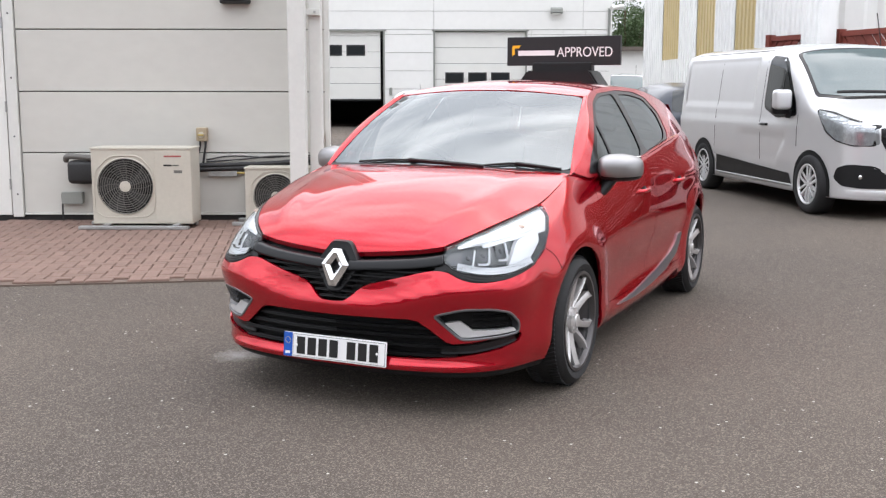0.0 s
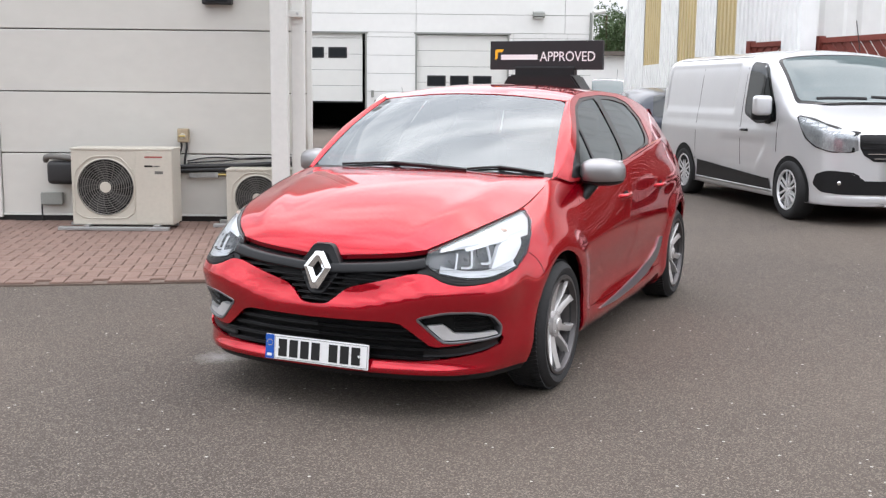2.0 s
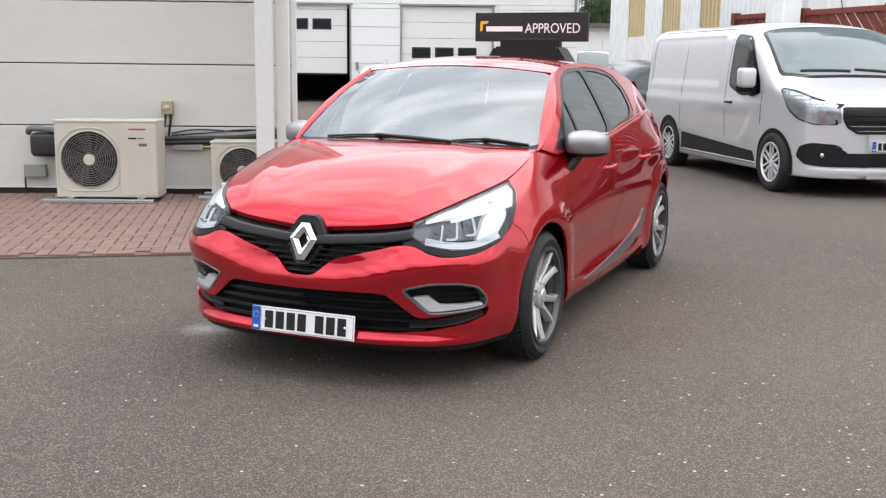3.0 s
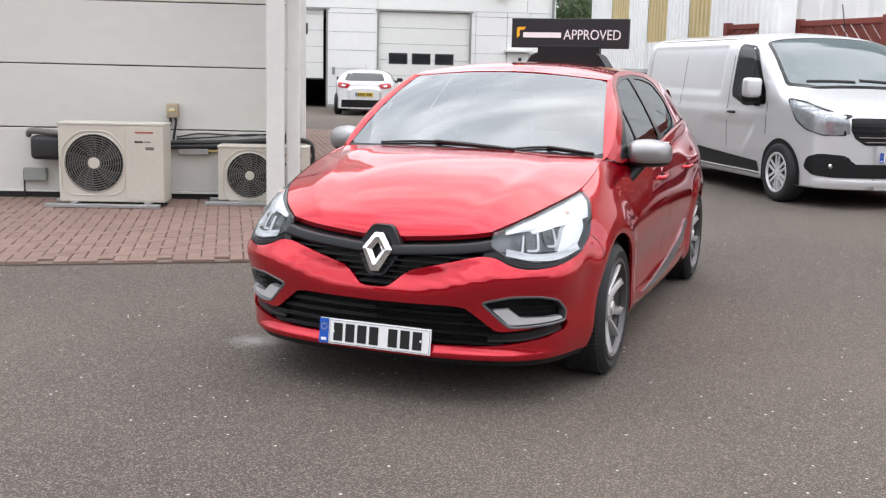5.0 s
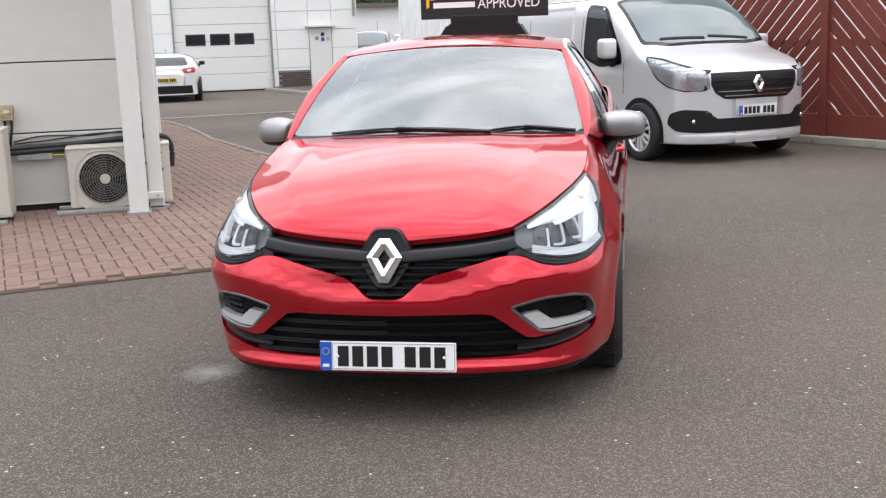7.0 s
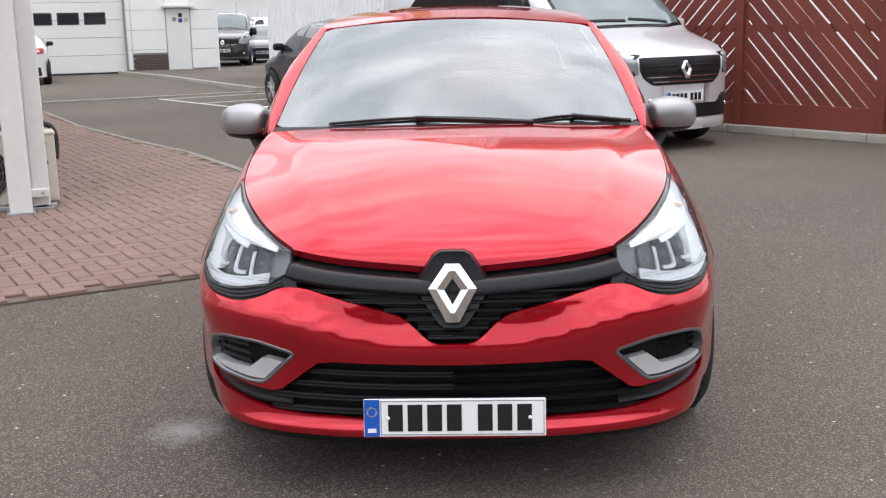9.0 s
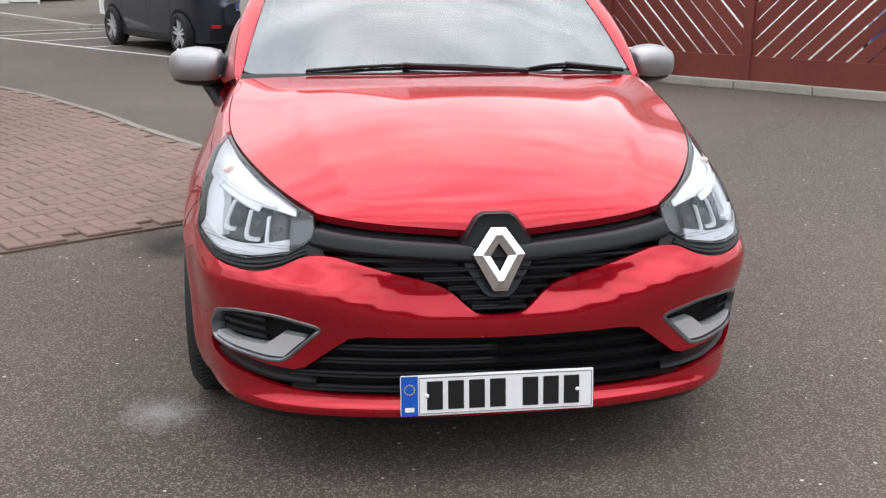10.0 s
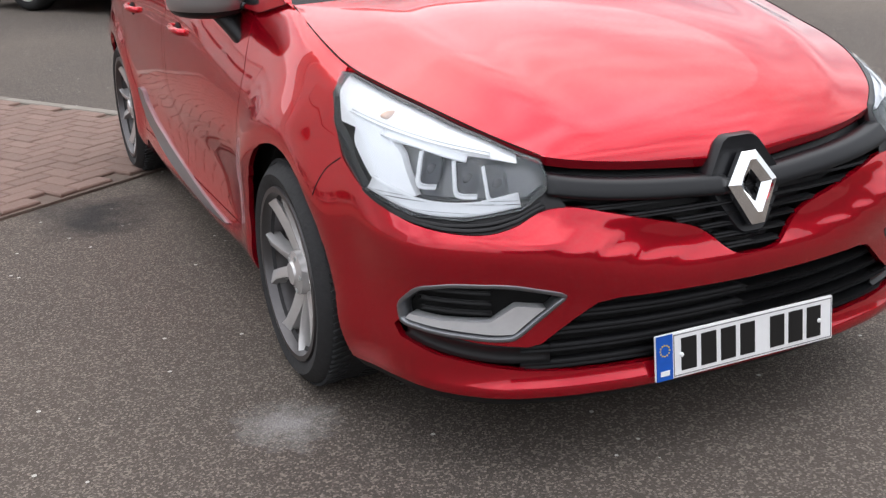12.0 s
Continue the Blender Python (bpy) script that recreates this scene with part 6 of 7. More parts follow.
# ---- other vehicles ----
class Body:
    """A whole vehicle skin from its plan half-width, its skyline and the lean of its sides."""

    def __init__(self, length, width_keys, top_keys, belt, roof, tumble, z0=0.2, square=7.0):
        self.L, self.z0, self.belt, self.roof, self.tumble, self.square = length, z0, belt, roof, tumble, square
        self.w, self.top = smooth_key(*width_keys), smooth_key(*top_keys)
        self.press = lambda y, z: 0 * z

    def half(self, y, z):
        y, z = np.asarray(y, float), np.asarray(z, float)
        top = self.top(y)
        t = np.clip((z - self.z0) / (top - self.z0), 0, 1)
        k = np.clip((z - self.belt) / (self.roof - self.belt), -1, 1.2)
        lean = 1 - self.tumble * np.where(k > 0, np.abs(k) ** 1.25, 0.18 * k ** 2)
        return self.w(y) * lean * np.sqrt(np.clip(1 - t ** self.square, 0, 1)) + self.press(y, z) * (t < 0.97)

    def side(self, y, z, off=0.0):
        x = self.half(y, z)
        return np.stack([x + off, np.asarray(y, float) + 0 * x, np.asarray(z, float) + 0 * x], -1)

    def upper(self, x, y, off=0.0):
        x, y = np.asarray(x, float), np.asarray(y, float)
        lo, hi = np.full(x.shape, self.z0 + 0.3) + 0 * y, self.top(y) + 0 * x
        for _ in range(30):
            m = (lo + hi) / 2
            ok = self.half(y, m) >= np.abs(x)
            lo, hi = np.where(ok, m, lo), np.where(ok, hi, m)
        return np.stack([x + 0 * y, y + 0 * x, (lo + hi) / 2 + off], -1)

    def end(self, front):
        def f(x, z, off=0.0):
            x, z = np.asarray(x, float), np.asarray(z, float)
            a, b = np.zeros(x.shape) + (0.0 if front else self.L), np.zeros(x.shape) + self.L * (0.45 if front else 0.6)
            for _ in range(34):
                m = (a + b) / 2
                ok = (self.half(m, z) >= np.abs(x)) & (self.top(m) > z)
                a, b = np.where(ok, a, m), np.where(ok, m, b)
            return np.stack([x + 0 * z, (a + b) / 2 + (-off if front else off), z + 0 * x], -1)
        return f

    def skin(self, name, material, parent):
        """Stations from nose to tail, each a round from sill to skyline."""
        ys = np.concatenate([np.linspace(0.001, 0.3, 22), np.linspace(0.33, self.L - 0.33, 130), np.linspace(self.L - 0.3, self.L - 0.001, 22)])
        n = 56
        verts, faces = [], []
        for y in ys:
            top = float(self.top(y))
            zs = self.z0 + (top - self.z0) * np.sin(np.linspace(0, 1, n) * np.pi / 2)
            x = self.half(np.full(n, y), zs)
            row = [(a, y, b) for a, b in zip(x, zs)] + [(-a, y, b) for a, b in zip(x[::-1][1:], zs[::-1][1:])]
            verts += row
        m = 2 * n - 1
        for i in range(len(ys) - 1):
            for k in range(m - 1):
                a = i * m + k
                faces.append((a, a + m, a + m + 1, a + 1))
        faces.append(tuple(range(m))[::-1])
        faces.append(tuple(range((len(ys) - 1) * m, len(ys) * m)))
        for i in range(len(ys) - 1):
            faces.append((i * m, i * m + m - 1, (i + 1) * m + m - 1, (i + 1) * m))
        me = bpy.data.meshes.new(name)
        me.from_pydata([tuple(map(float, v)) for v in verts], [], faces)
        me.materials.append(material)
        me.polygons.foreach_set("use_smooth", [len(q) == 4 for q in faces])
        ob = new(name, me)
        ob.parent = parent
        return ob


def circle(cy, cz, r, a0=0.0, a1=math.tau, n=28):
    return [(cy + r * math.cos(a), cz + r * math.sin(a)) for a in np.linspace(a0, a1, n, endpoint=(a1 - a0) < 6.2)]


def arches_and_wheels(v, body, axles, r, width, rim, style, track):
    for wy in axles:
        half = [(wy + (r + 0.05) * math.cos(a), r + (r + 0.05) * math.sin(a)) for a in np.linspace(0, math.pi, 24)] + [(wy - r - 0.05, body.z0 + 0.005), (wy + r + 0.05, body.z0 + 0.005)]
        for sx in (1, -1):
            # black patch laid on the closed skin as the arch's shade
            a = patch("arch_shade", body.side, half, [], M_VOID, v, off=0.006, step=0.08)
            if sx < 0:
                bmesh_flip(a)
            wheel(v, sx * track, wy, r, width, rim, style, sx)


def both_sides(name, surf, poly, material, v, off=0.005, step=0.06, label=""):
    for sx in (1, -1):
        o = patch(name, surf, poly, [], material, v, off=off, step=step, label=label)
        if sx < 0:
            bmesh_flip(o)


def both_ribbons(name, surf, line, width, lift, depth, material, v):
    for sx in (1, -1):
        o = part(name, ribbon(surf, line, width, lift, depth), material, v, smooth=50)
        if sx < 0:
            bmesh_flip(o)


def build_van(name, label, m, paint, detail=True):
    v = thing(name, label, "van", m)
    L = 5.0
    b = Body(L, ([0, 0.02, 0.07, 0.16, 0.32, 0.6, 0.95, 2.0, 4.6, 4.93, 5.0], [0.28, 0.43, 0.61, 0.765, 0.885, 0.950, 0.972, 0.978, 0.975, 0.95, 0.90]),
             ([0, 0.03, 0.08, 0.16, 0.40, 0.70, 0.86, 1.10, 1.40, 1.62, 1.85, 2.4, 4.7, 4.93, 5.0], [0.88, 0.985, 1.04, 1.08, 1.160, 1.245, 1.30, 1.51, 1.765, 1.890, 1.93, 1.962, 1.962, 1.95, 1.90]), 1.05, 1.95, 0.105, 0.22, 30.0)

    def ease(a):
        a = np.clip(a, 0, 1)
        return a * a * (3 - 2 * a)

    def press(y, z):
        panel = ease((y - 2.36) / 0.05) * ease((4.78 - y) / 0.05) * ease((z - 1.16) / 0.05) * ease((1.80 - z) / 0.05)
        belt = ease((1.04 - z) / 0.06) * ease((z - 0.40) / 0.2) * ease((y - 1.0) / 0.3)
        door = ease((y - 1.42 - 0.9 * np.clip(0.80 - z, 0, 1)) / 0.05) * ease((2.9 - y) / 0.4) * ease((0.90 - z) / 0.06) * ease((z - 0.50) / 0.05)
        return -0.016 * panel + 0.016 * belt - 0.012 * door

    b.press = press
    b.skin("body", paint, v)
    fr = b.end(True)
    arches_and_wheels(v, b, (0.83, 3.93), 0.335, 0.215, 0.225, "six", 0.885)
    # windscreen and side windows
    ws = rounded([(-0.83, 0.97), (-0.5, 0.89), (0.5, 0.89), (0.83, 0.97), (0.775, 1.56), (0.4, 1.545), (-0.4, 1.545), (-0.775, 1.56)], 0.14, 2)
    patch("windscreen_surround", b.upper, rounded([(-0.87, 0.95), (-0.5, 0.84), (0.5, 0.84), (0.87, 0.95), (0.805, 1.60), (0.4, 1.58), (-0.4, 1.58), (-0.805, 1.60)], 0.12, 2), [], M_GLOSSBLACK, v, off=0.004, step=0.06)
    patch("windscreen", b.upper, ws, [], M_VANGLASS, v, off=0.009, step=0.06, label="bluish windscreen reflecting the sky")
    win = rounded([(1.26, 1.14), (1.30, 1.24), (1.60, 1.66), (1.70, 1.73), (2.00, 1.76), (2.03, 1.72), (2.03, 1.20), (1.70, 1.10)], 0.18, 2)
    both_sides("window_seal", b.side, rounded([(1.20, 1.09), (1.24, 1.24), (1.58, 1.70), (1.70, 1.77), (2.03, 1.80), (2.07, 1.75), (2.07, 1.17), (1.70, 1.055)], 0.18, 2), M_GLOSSBLACK, v, 0.004)
    both_sides("cab_window", b.side, win, M_VANGLASS_DARK, v, 0.009)
    both_ribbons("window_bar", b.side, [(1.60, z) for z in np.linspace(1.10, 1.64, 8)], 0.03, 0.014, 0.0, M_GLOSSBLACK, v)
    # lower side cladding
    both_sides("side_cladding", b.side, [(1.26, 0.30), (3.50, 0.30), (3.47, 0.52), (1.32, 0.42)], M_CARBLACK, v, 0.008)
    both_sides("rear_cladding", b.side, [(4.35, 0.30), (4.96, 0.30), (4.96, 0.62), (4.35, 0.55)], M_CARBLACK, v, 0.008)
    both_ribbons("sill_step", b.side, [(y, 0.285) for y in np.linspace(1.26, 3.50, 14)], 0.03, 0.014, 0.02, M_GALV, v)
    # panel pressings and shut lines
    for line in ([(1.16, z) for z in np.linspace(0.75, 1.12, 8)], [(2.14 - 0.1 * max(0, 0.75 - z), z) for z in np.linspace(0.42, 1.84, 14)], [(3.55, z) for z in np.linspace(0.52, 1.86, 12)], [(y, 1.86) for y in np.linspace(2.2, 4.8, 14)]):
        both_ribbons("shut_line", b.side, line, 0.010, 0.0015, 0.0, M_VOID, v)
    both_ribbons("door_handle", b.side, [(y, 0.97) for y in np.linspace(1.90, 2.06, 6)], 0.032, 0.030, 0.0, M_CARBLACK, v)
    # nose
    gp = rounded([(-0.575, 0.99), (0.575, 0.99), (0.575, 0.86), (0.53, 0.77), (0.42, 0.70), (-0.42, 0.70), (-0.53, 0.77), (-0.575, 0.86)], 0.10, 2)
    patch("grille_panel", fr, gp, [], M_CARBLACK, v, off=0.006, step=0.05, flange=0.02)
    for z, hw in ((0.735, 0.43), (0.785, 0.50), (0.840, 0.55), (0.90, 0.56)):
        part("grille_bar", ribbon(fr, [(x, z) for x in np.linspace(-hw, hw, 20)], 0.014, 0.020, 0.0), M_CHROME if z < 0.82 else M_CARBLACK, v, smooth=50)
    for sx in (1, -1):
        lamp = new("headlight")
        lamp.parent = v
        tagged(lamp, "clear headlight with chrome reflector")
        side_poly = rounded([(0.075, 0.80), (0.20, 0.795), (0.38, 0.845), (0.53, 0.93), (0.76, 1.175), (0.55, 1.145), (0.25, 1.065), (0.085, 1.01)], 0.14, 2)
        a = [patch("reflector", b.side, side_poly, [], M_REFLECTOR_DARK, lamp, off=0.004, step=0.04), patch("lens", b.side, side_poly, [], M_LENS, lamp, off=0.012, step=0.04, flange=0.02)]
        fpoly = rounded([(0.585, 0.815), (0.80, 0.79), (0.80, 1.0), (0.60, 0.985)], 0.12, 1)
        a += [patch("front_reflector", fr, fpoly, [], M_REFLECTOR_DARK, lamp, off=0.004, step=0.04), patch("front_lens", fr, fpoly, [], M_LENS, lamp, off=0.012, step=0.04, flange=0.02)]
        a[1].visible_shadow = a[3].visible_shadow = False
        a.append(part("lamp_seal", ribbon(b.side, side_poly, 0.012, 0.014, 0.0, closed=True), M_GLOSSBLACK, lamp, smooth=50))
        pod = rounded([(0.46, 0.345), (0.80, 0.345), (0.86, 0.42), (0.85, 0.54), (0.74, 0.585), (0.62, 0.565), (0.50, 0.50)], 0.25, 2)
        f = new("fog_lamp_surround")
        f.parent = v
        q = [patch("surround", fr, pod, [], M_CARBLACK, f, off=0.006, step=0.04, flange=0.02)]
        q.append(patch("corner_surround", b.side, rounded([(0.05, 0.345), (0.28, 0.355), (0.40, 0.44), (0.36, 0.55), (0.22, 0.60), (0.05, 0.585)], 0.3, 2), [], M_CARBLACK, f, off=0.006, step=0.04, flange=0.02))
        c = fr(np.array([0.74]), np.array([0.465]), 0.012)[0]
        bm = bmesh.new()
        bmesh.ops.create_uvsphere(bm, u_segments=16, v_segments=8, radius=1, matrix=Matrix.Translation(c) @ Matrix.Diagonal((0.026, 0.012, 0.026, 1)))
        q.append(part("fog_lamp", bm, M_CHROME, f, smooth=60))
        if sx < 0:
            for o in a + q:
                bmesh_flip(o)
        # mirrors
        mi = new("door_mirror")
        mi.parent = v
        bm = rounded_box(sx * 1.10 - 0.10, sx * 1.10 + 0.10, 1.24, 1.40, 1.16, 1.39, 0.045)
        part("cap", bm, paint, mi, smooth=50)
        part("housing", rounded_box(sx * 1.08 - 0.11, sx * 1.08 + 0.10, 1.32, 1.44, 1.10, 1.36, 0.04), M_CARBLACK, mi, smooth=50)
        part("stalk", rounded_box(sx * 0.95 - 0.08, sx * 0.95 + 0.08, 1.33, 1.42, 1.06, 1.16, 0.03), M_CARBLACK, mi, smooth=50)
    patch("lower_grille", fr, rounded([(-0.55, 0.345), (0.55, 0.345), (0.55, 0.495), (-0.55, 0.495)], 0.1, 1), [], M_CARBLACK, v, off=0.005, step=0.05)
    part("bumper_lip", ribbon(fr, [(x, 0.29) for x in np.linspace(-0.88, 0.88, 30)], 0.07, 0.010, 0.0), paint, v, smooth=50)
    sd = part("badge_shield", ribbon(fr, [(0.0, z) for z in np.linspace(0.74, 0.985, 6)], 0.15, 0.016, 0.0), M_CARBLACK, v, smooth=50)
    c = fr(np.array([0.0]), np.array([0.855]), 0.03)[0]
    diamond_badge(v, pose(0, c[1], 0.855, -14, 0, 0), 1.15)
    c = fr(np.array([0.0]), np.array([0.575]), 0.012)[0]
    number_plate(v, pose(0, c[1] - 0.014, 0.570, 0, 0, 0))
    for x0, x1 in ((-0.02, -0.62), (0.60, 0.05)):
        part("wiper", ribbon(b.upper, [(x, 0.93 + 0.02 * k / 9) for k, x in enumerate(np.linspace(x0, x1, 10))], 0.02, 0.03, -0.005), M_CARBLACK, v, smooth=50)
    bm = bmesh.new()
    tube(bm, ((0.45, 1.95, 1.93), (0.45, 2.08, 2.32)), 0.006, 8)
    part("aerial", bm, M_CARBLACK, v)
    for sx in (1, -1):
        rl = patch("rear_lamp", b.end(False), rounded([(0.80, 0.7), (0.92, 0.7), (0.90, 1.25), (0.80, 1.25)], 0.2, 1), [], M_REDLENS, v, off=0.01, step=0.06)
        if sx < 0:
            bmesh_flip(rl)
    part("underfloor", boxed(-0.75, 0.75, 0.3, 4.8, 0.2, 0.28), M_VOID, v)
    return v


M_VANGLASS = mat("tinted_windscreen", (0.10, 0.135, 0.14), 0.03, vary=0.1, scale=2.0, spec=1.0)
M_VANGLASS_DARK = mat("dark_cab_glass", (0.025, 0.03, 0.032), 0.03, vary=0.2, scale=2.0, spec=0.8)
M_REFLECTOR_DARK = mat("headlamp_chrome_bowl", (0.50, 0.51, 0.52), 0.22, 0.5, vary=0.35, scale=14.0)
VAN = build_van("panel_van", "silver metallic panel van parked beside the timber fence", pose(5.20, 11.30, 0, 0, 0, 8), M_SILVERPAINT)
build_van("panel_van", "black panel van parked beyond the workshop corner", pose(6.7, 41.2, 0, 0, 0, -16), M_BLACKCAR)
build_van("panel_van", "white panel van parked far beyond the workshop", pose(11.2, 62.0, 0, 0, 0, -70), M_WHITECAR)


def build_car(name, label, m, paint, length, width, height, glass, rim_style, tail_style, r=0.315):
    v = thing(name, label, "car", m)
    L, w, H = length, width / 2, height
    k = L / 4.08
    b = Body(L, ([0, 0.03 * k, 0.10 * k, 0.25 * k, 0.55 * k, 1.0 * k, 2.0 * k, 3.3 * k, 3.75 * k, 3.98 * k, 4.05 * k, 4.08 * k], [0.40 * w, 0.62 * w, 0.78 * w, 0.89 * w, 0.96 * w, 0.99 * w, w, 0.995 * w, 0.95 * w, 0.86 * w, 0.74 * w, 0.5 * w]),
             ([0, 0.06 * k, 0.2 * k, 0.6 * k, 1.05 * k, 1.45 * k, 1.85 * k, 2.4 * k, 3.0 * k, 3.5 * k, 3.70 * k, 3.97 * k, 4.05 * k, 4.08 * k], [0.60, 0.68, 0.76, 0.88, 0.97, 0.97 + (H - 0.97) * 0.55, H - 0.05, H, H - 0.01, H - 0.04, H - 0.09, 1.04, 0.95, 0.78]), 0.92, H, 0.30, 0.2, 22.0)
    b.skin("body", paint, v)
    arches_and_wheels(v, b, (0.84 * k, 3.43 * k), r, 0.2, r - 0.09, rim_style, w - 0.085)
    g1 = rounded([(1.40 * k, 0.97), (1.75 * k, H - 0.16), (1.98 * k, H - 0.10), (2.22 * k, H - 0.09), (2.22 * k, 0.98)], 0.2, 2)
    g2 = rounded([(2.30 * k, 0.98), (2.30 * k, H - 0.09), (2.75 * k, H - 0.12), (3.10 * k, H - 0.24), (3.05 * k, 1.06)], 0.2, 2)
    both_sides("front_door_glass", b.side, g1, glass, v)
    both_sides("rear_door_glass", b.side, g2, glass, v)
    both_ribbons("window_pillar", b.side, [(2.26 * k, z) for z in np.linspace(0.97, H - 0.09, 8)], 0.06, 0.006, 0.0, M_GLOSSBLACK, v)
    for yy in (1.25, 2.27, 3.12):
        both_ribbons("shut_line", b.side, [(yy * k, z) for z in np.linspace(0.33, 0.93, 10)], 0.008, 0.001, 0.0, M_VOID, v)
    both_sides("sill_trim", b.side, [(1.25 * k, 0.22), (3.0 * k, 0.22), (3.0 * k, 0.30), (1.25 * k, 0.30)], M_CARBLACK, v)
    for yy in (2.05, 2.92):
        both_ribbons("door_handle", b.side, [(q, 0.86) for q in np.linspace((yy - 0.07) * k, (yy + 0.07) * k, 5)], 0.026, 0.024, 0.0, paint, v)
    patch("windscreen", b.upper, rounded([(-0.68 * w / 0.86, 1.10 * k), (0.68 * w / 0.86, 1.10 * k), (0.52 * w / 0.86, 1.74 * k), (-0.52 * w / 0.86, 1.74 * k)], 0.15, 2), [], M_VANGLASS, v, off=0.006, step=0.06)
    rear, front = b.end(False), b.end(True)
    rw = [(-0.57 * w / 0.86, 1.01), (0.57 * w / 0.86, 1.01), (0.49 * w / 0.86, H - 0.12), (-0.49 * w / 0.86, H - 0.12)]
    patch("rear_window", rear, rounded(rw, 0.18, 2), [], M_VANGLASS_DARK, v, off=0.006, step=0.05)
    patch("rear_bumper_trim", rear, [(-0.66 * w / 0.86, 0.24), (0.66 * w / 0.86, 0.24), (0.64 * w / 0.86, 0.46), (-0.64 * w / 0.86, 0.46)], [], M_CARBLACK, v, off=0.006, step=0.05)
    zp = 0.72 if tail_style == "diamond" else 0.62
    c = rear(np.array([0.0]), np.array([zp]), 0.014)[0]
    number_plate(v, pose(0, c[1] + 0.012, zp, 0, 0, 180), yellow=True)
    for sx in (1, -1):
        if tail_style == "diamond":
            y0 = L - 0.30
            p = [(y0 - 0.22, 0.93), (y0 - 0.02, 1.01), (y0 + 0.17, 0.92), (y0 - 0.04, 0.83)]
            o = patch("rear_lamp", b.side, rounded(p, 0.2, 1), [], M_LAMPWHITE, v, off=0.012, step=0.05, label="pale diamond-shaped rear lamp")
            q = patch("lamp_core", b.side, rounded([(y0 - 0.12, 0.925), (y0 - 0.02, 0.965), (y0 + 0.08, 0.92), (y0 - 0.03, 0.875)], 0.2, 1), [], M_SLATEPAINT, v, off=0.018, step=0.05)
            ls = [o, q, patch("reflector_strip", rear, [(0.50, 0.42), (0.64, 0.42), (0.64, 0.47), (0.50, 0.47)], [], M_REDLENS, v, off=0.012, step=0.05)]
        else:
            p = [(0.38 * w / 0.86, 0.92), (0.74 * w / 0.86, 0.98), (0.76 * w / 0.86, 0.82), (0.46 * w / 0.86, 0.79)]
            ls = [patch("rear_lamp", rear, rounded(p, 0.3, 2), [], M_REDLENS, v, off=0.012, step=0.04), patch("lamp_core", rear, rounded([(0.52 * w / 0.86, 0.89), (0.64 * w / 0.86, 0.91), (0.65 * w / 0.86, 0.855), (0.54 * w / 0.86, 0.845)], 0.3, 1), [], M_LAMPWHITE, v, off=0.018, step=0.04)]
        hl = patch("headlight", front, rounded([(0.40 * w / 0.86, 0.60), (0.70 * w / 0.86, 0.62), (0.72 * w / 0.86, 0.74), (0.46 * w / 0.86, 0.68)], 0.2, 1), [], M_REFLECTOR_DARK, v, off=0.008, step=0.05)
        ls.append(hl)
        if sx < 0:
            for o in ls:
                bmesh_flip(o)
        mi = new("door_mirror")
        mi.parent = v
        part("cap", rounded_box(sx * (w + 0.06) - 0.10, sx * (w + 0.06) + 0.09, 1.40 * k, 1.52 * k, 0.98, 1.10, 0.04), M_CARBLACK, mi, smooth=50)
        part("stalk", rounded_box(sx * (w - 0.04) - 0.05, sx * (w - 0.04) + 0.05, 1.42 * k, 1.50 * k, 0.92, 1.01, 0.02), M_CARBLACK, mi, smooth=50)
    c = front(np.array([0.0]), np.array([0.42]), 0.012)[0]
    number_plate(v, pose(0, c[1] - 0.012, 0.42, 0, 0, 0))
    patch("lower_grille", front, rounded([(-0.5, 0.26), (0.5, 0.26), (0.5, 0.36), (-0.5, 0.36)], 0.2, 1), [], M_CARBLACK, v, off=0.006, step=0.05)
    bm = bmesh.new()
    tube(bm, ((0, 3.3 * k, H - 0.08), (0, 3.55 * k, H + 0.12)), 0.006, 6)
    part("aerial", bm, M_CARBLACK, v)
    part("underfloor", boxed(-w * 0.75, w * 0.75, 0.3, L - 0.3, 0.16, 0.26), M_VOID, v)
    return v


# cars face away from the forecourt unless turned
build_car("electric_hatchback", "dark slate blue hatchback with diamond rear lamps parked in a bay", pose(3.94, 21.55, 0, 0, 0, 185.3), M_SLATEPAINT, 4.08, 1.73, 1.50, M_VANGLASS_DARK, "ten_dark", "diamond")
build_car("coupe_car", "white coupe with dark lower bumper parked facing the workshop", pose(-0.50, 36.2, 0, 0, 0, 177), M_WHITECAR, 4.3, 1.80, 1.37, M_VANGLASS_DARK, "ten", "plain")
build_car("dark_car", "dark grey car parked beyond the workshop corner", pose(8.7, 43.5, 0, 0, 0, -16), M_BLACKCAR, 4.3, 1.8, 1.5, M_VANGLASS_DARK, "ten", "plain")
build_car("blue_car", "blue car parked on gravel behind the timber fence", pose(10.35, 10.55, 0, 0, 0, -72), M_BLUECAR, 4.1, 1.75, 1.46, M_VANGLASS_DARK, "ten", "plain")
build_car("black_car", "black car parked on gravel beyond the fence end", pose(11.6, 9.15, 0, 0, 0, -58), M_BLACKCAR, 4.3, 1.8, 1.48, M_VANGLASS_DARK, "ten", "plain")


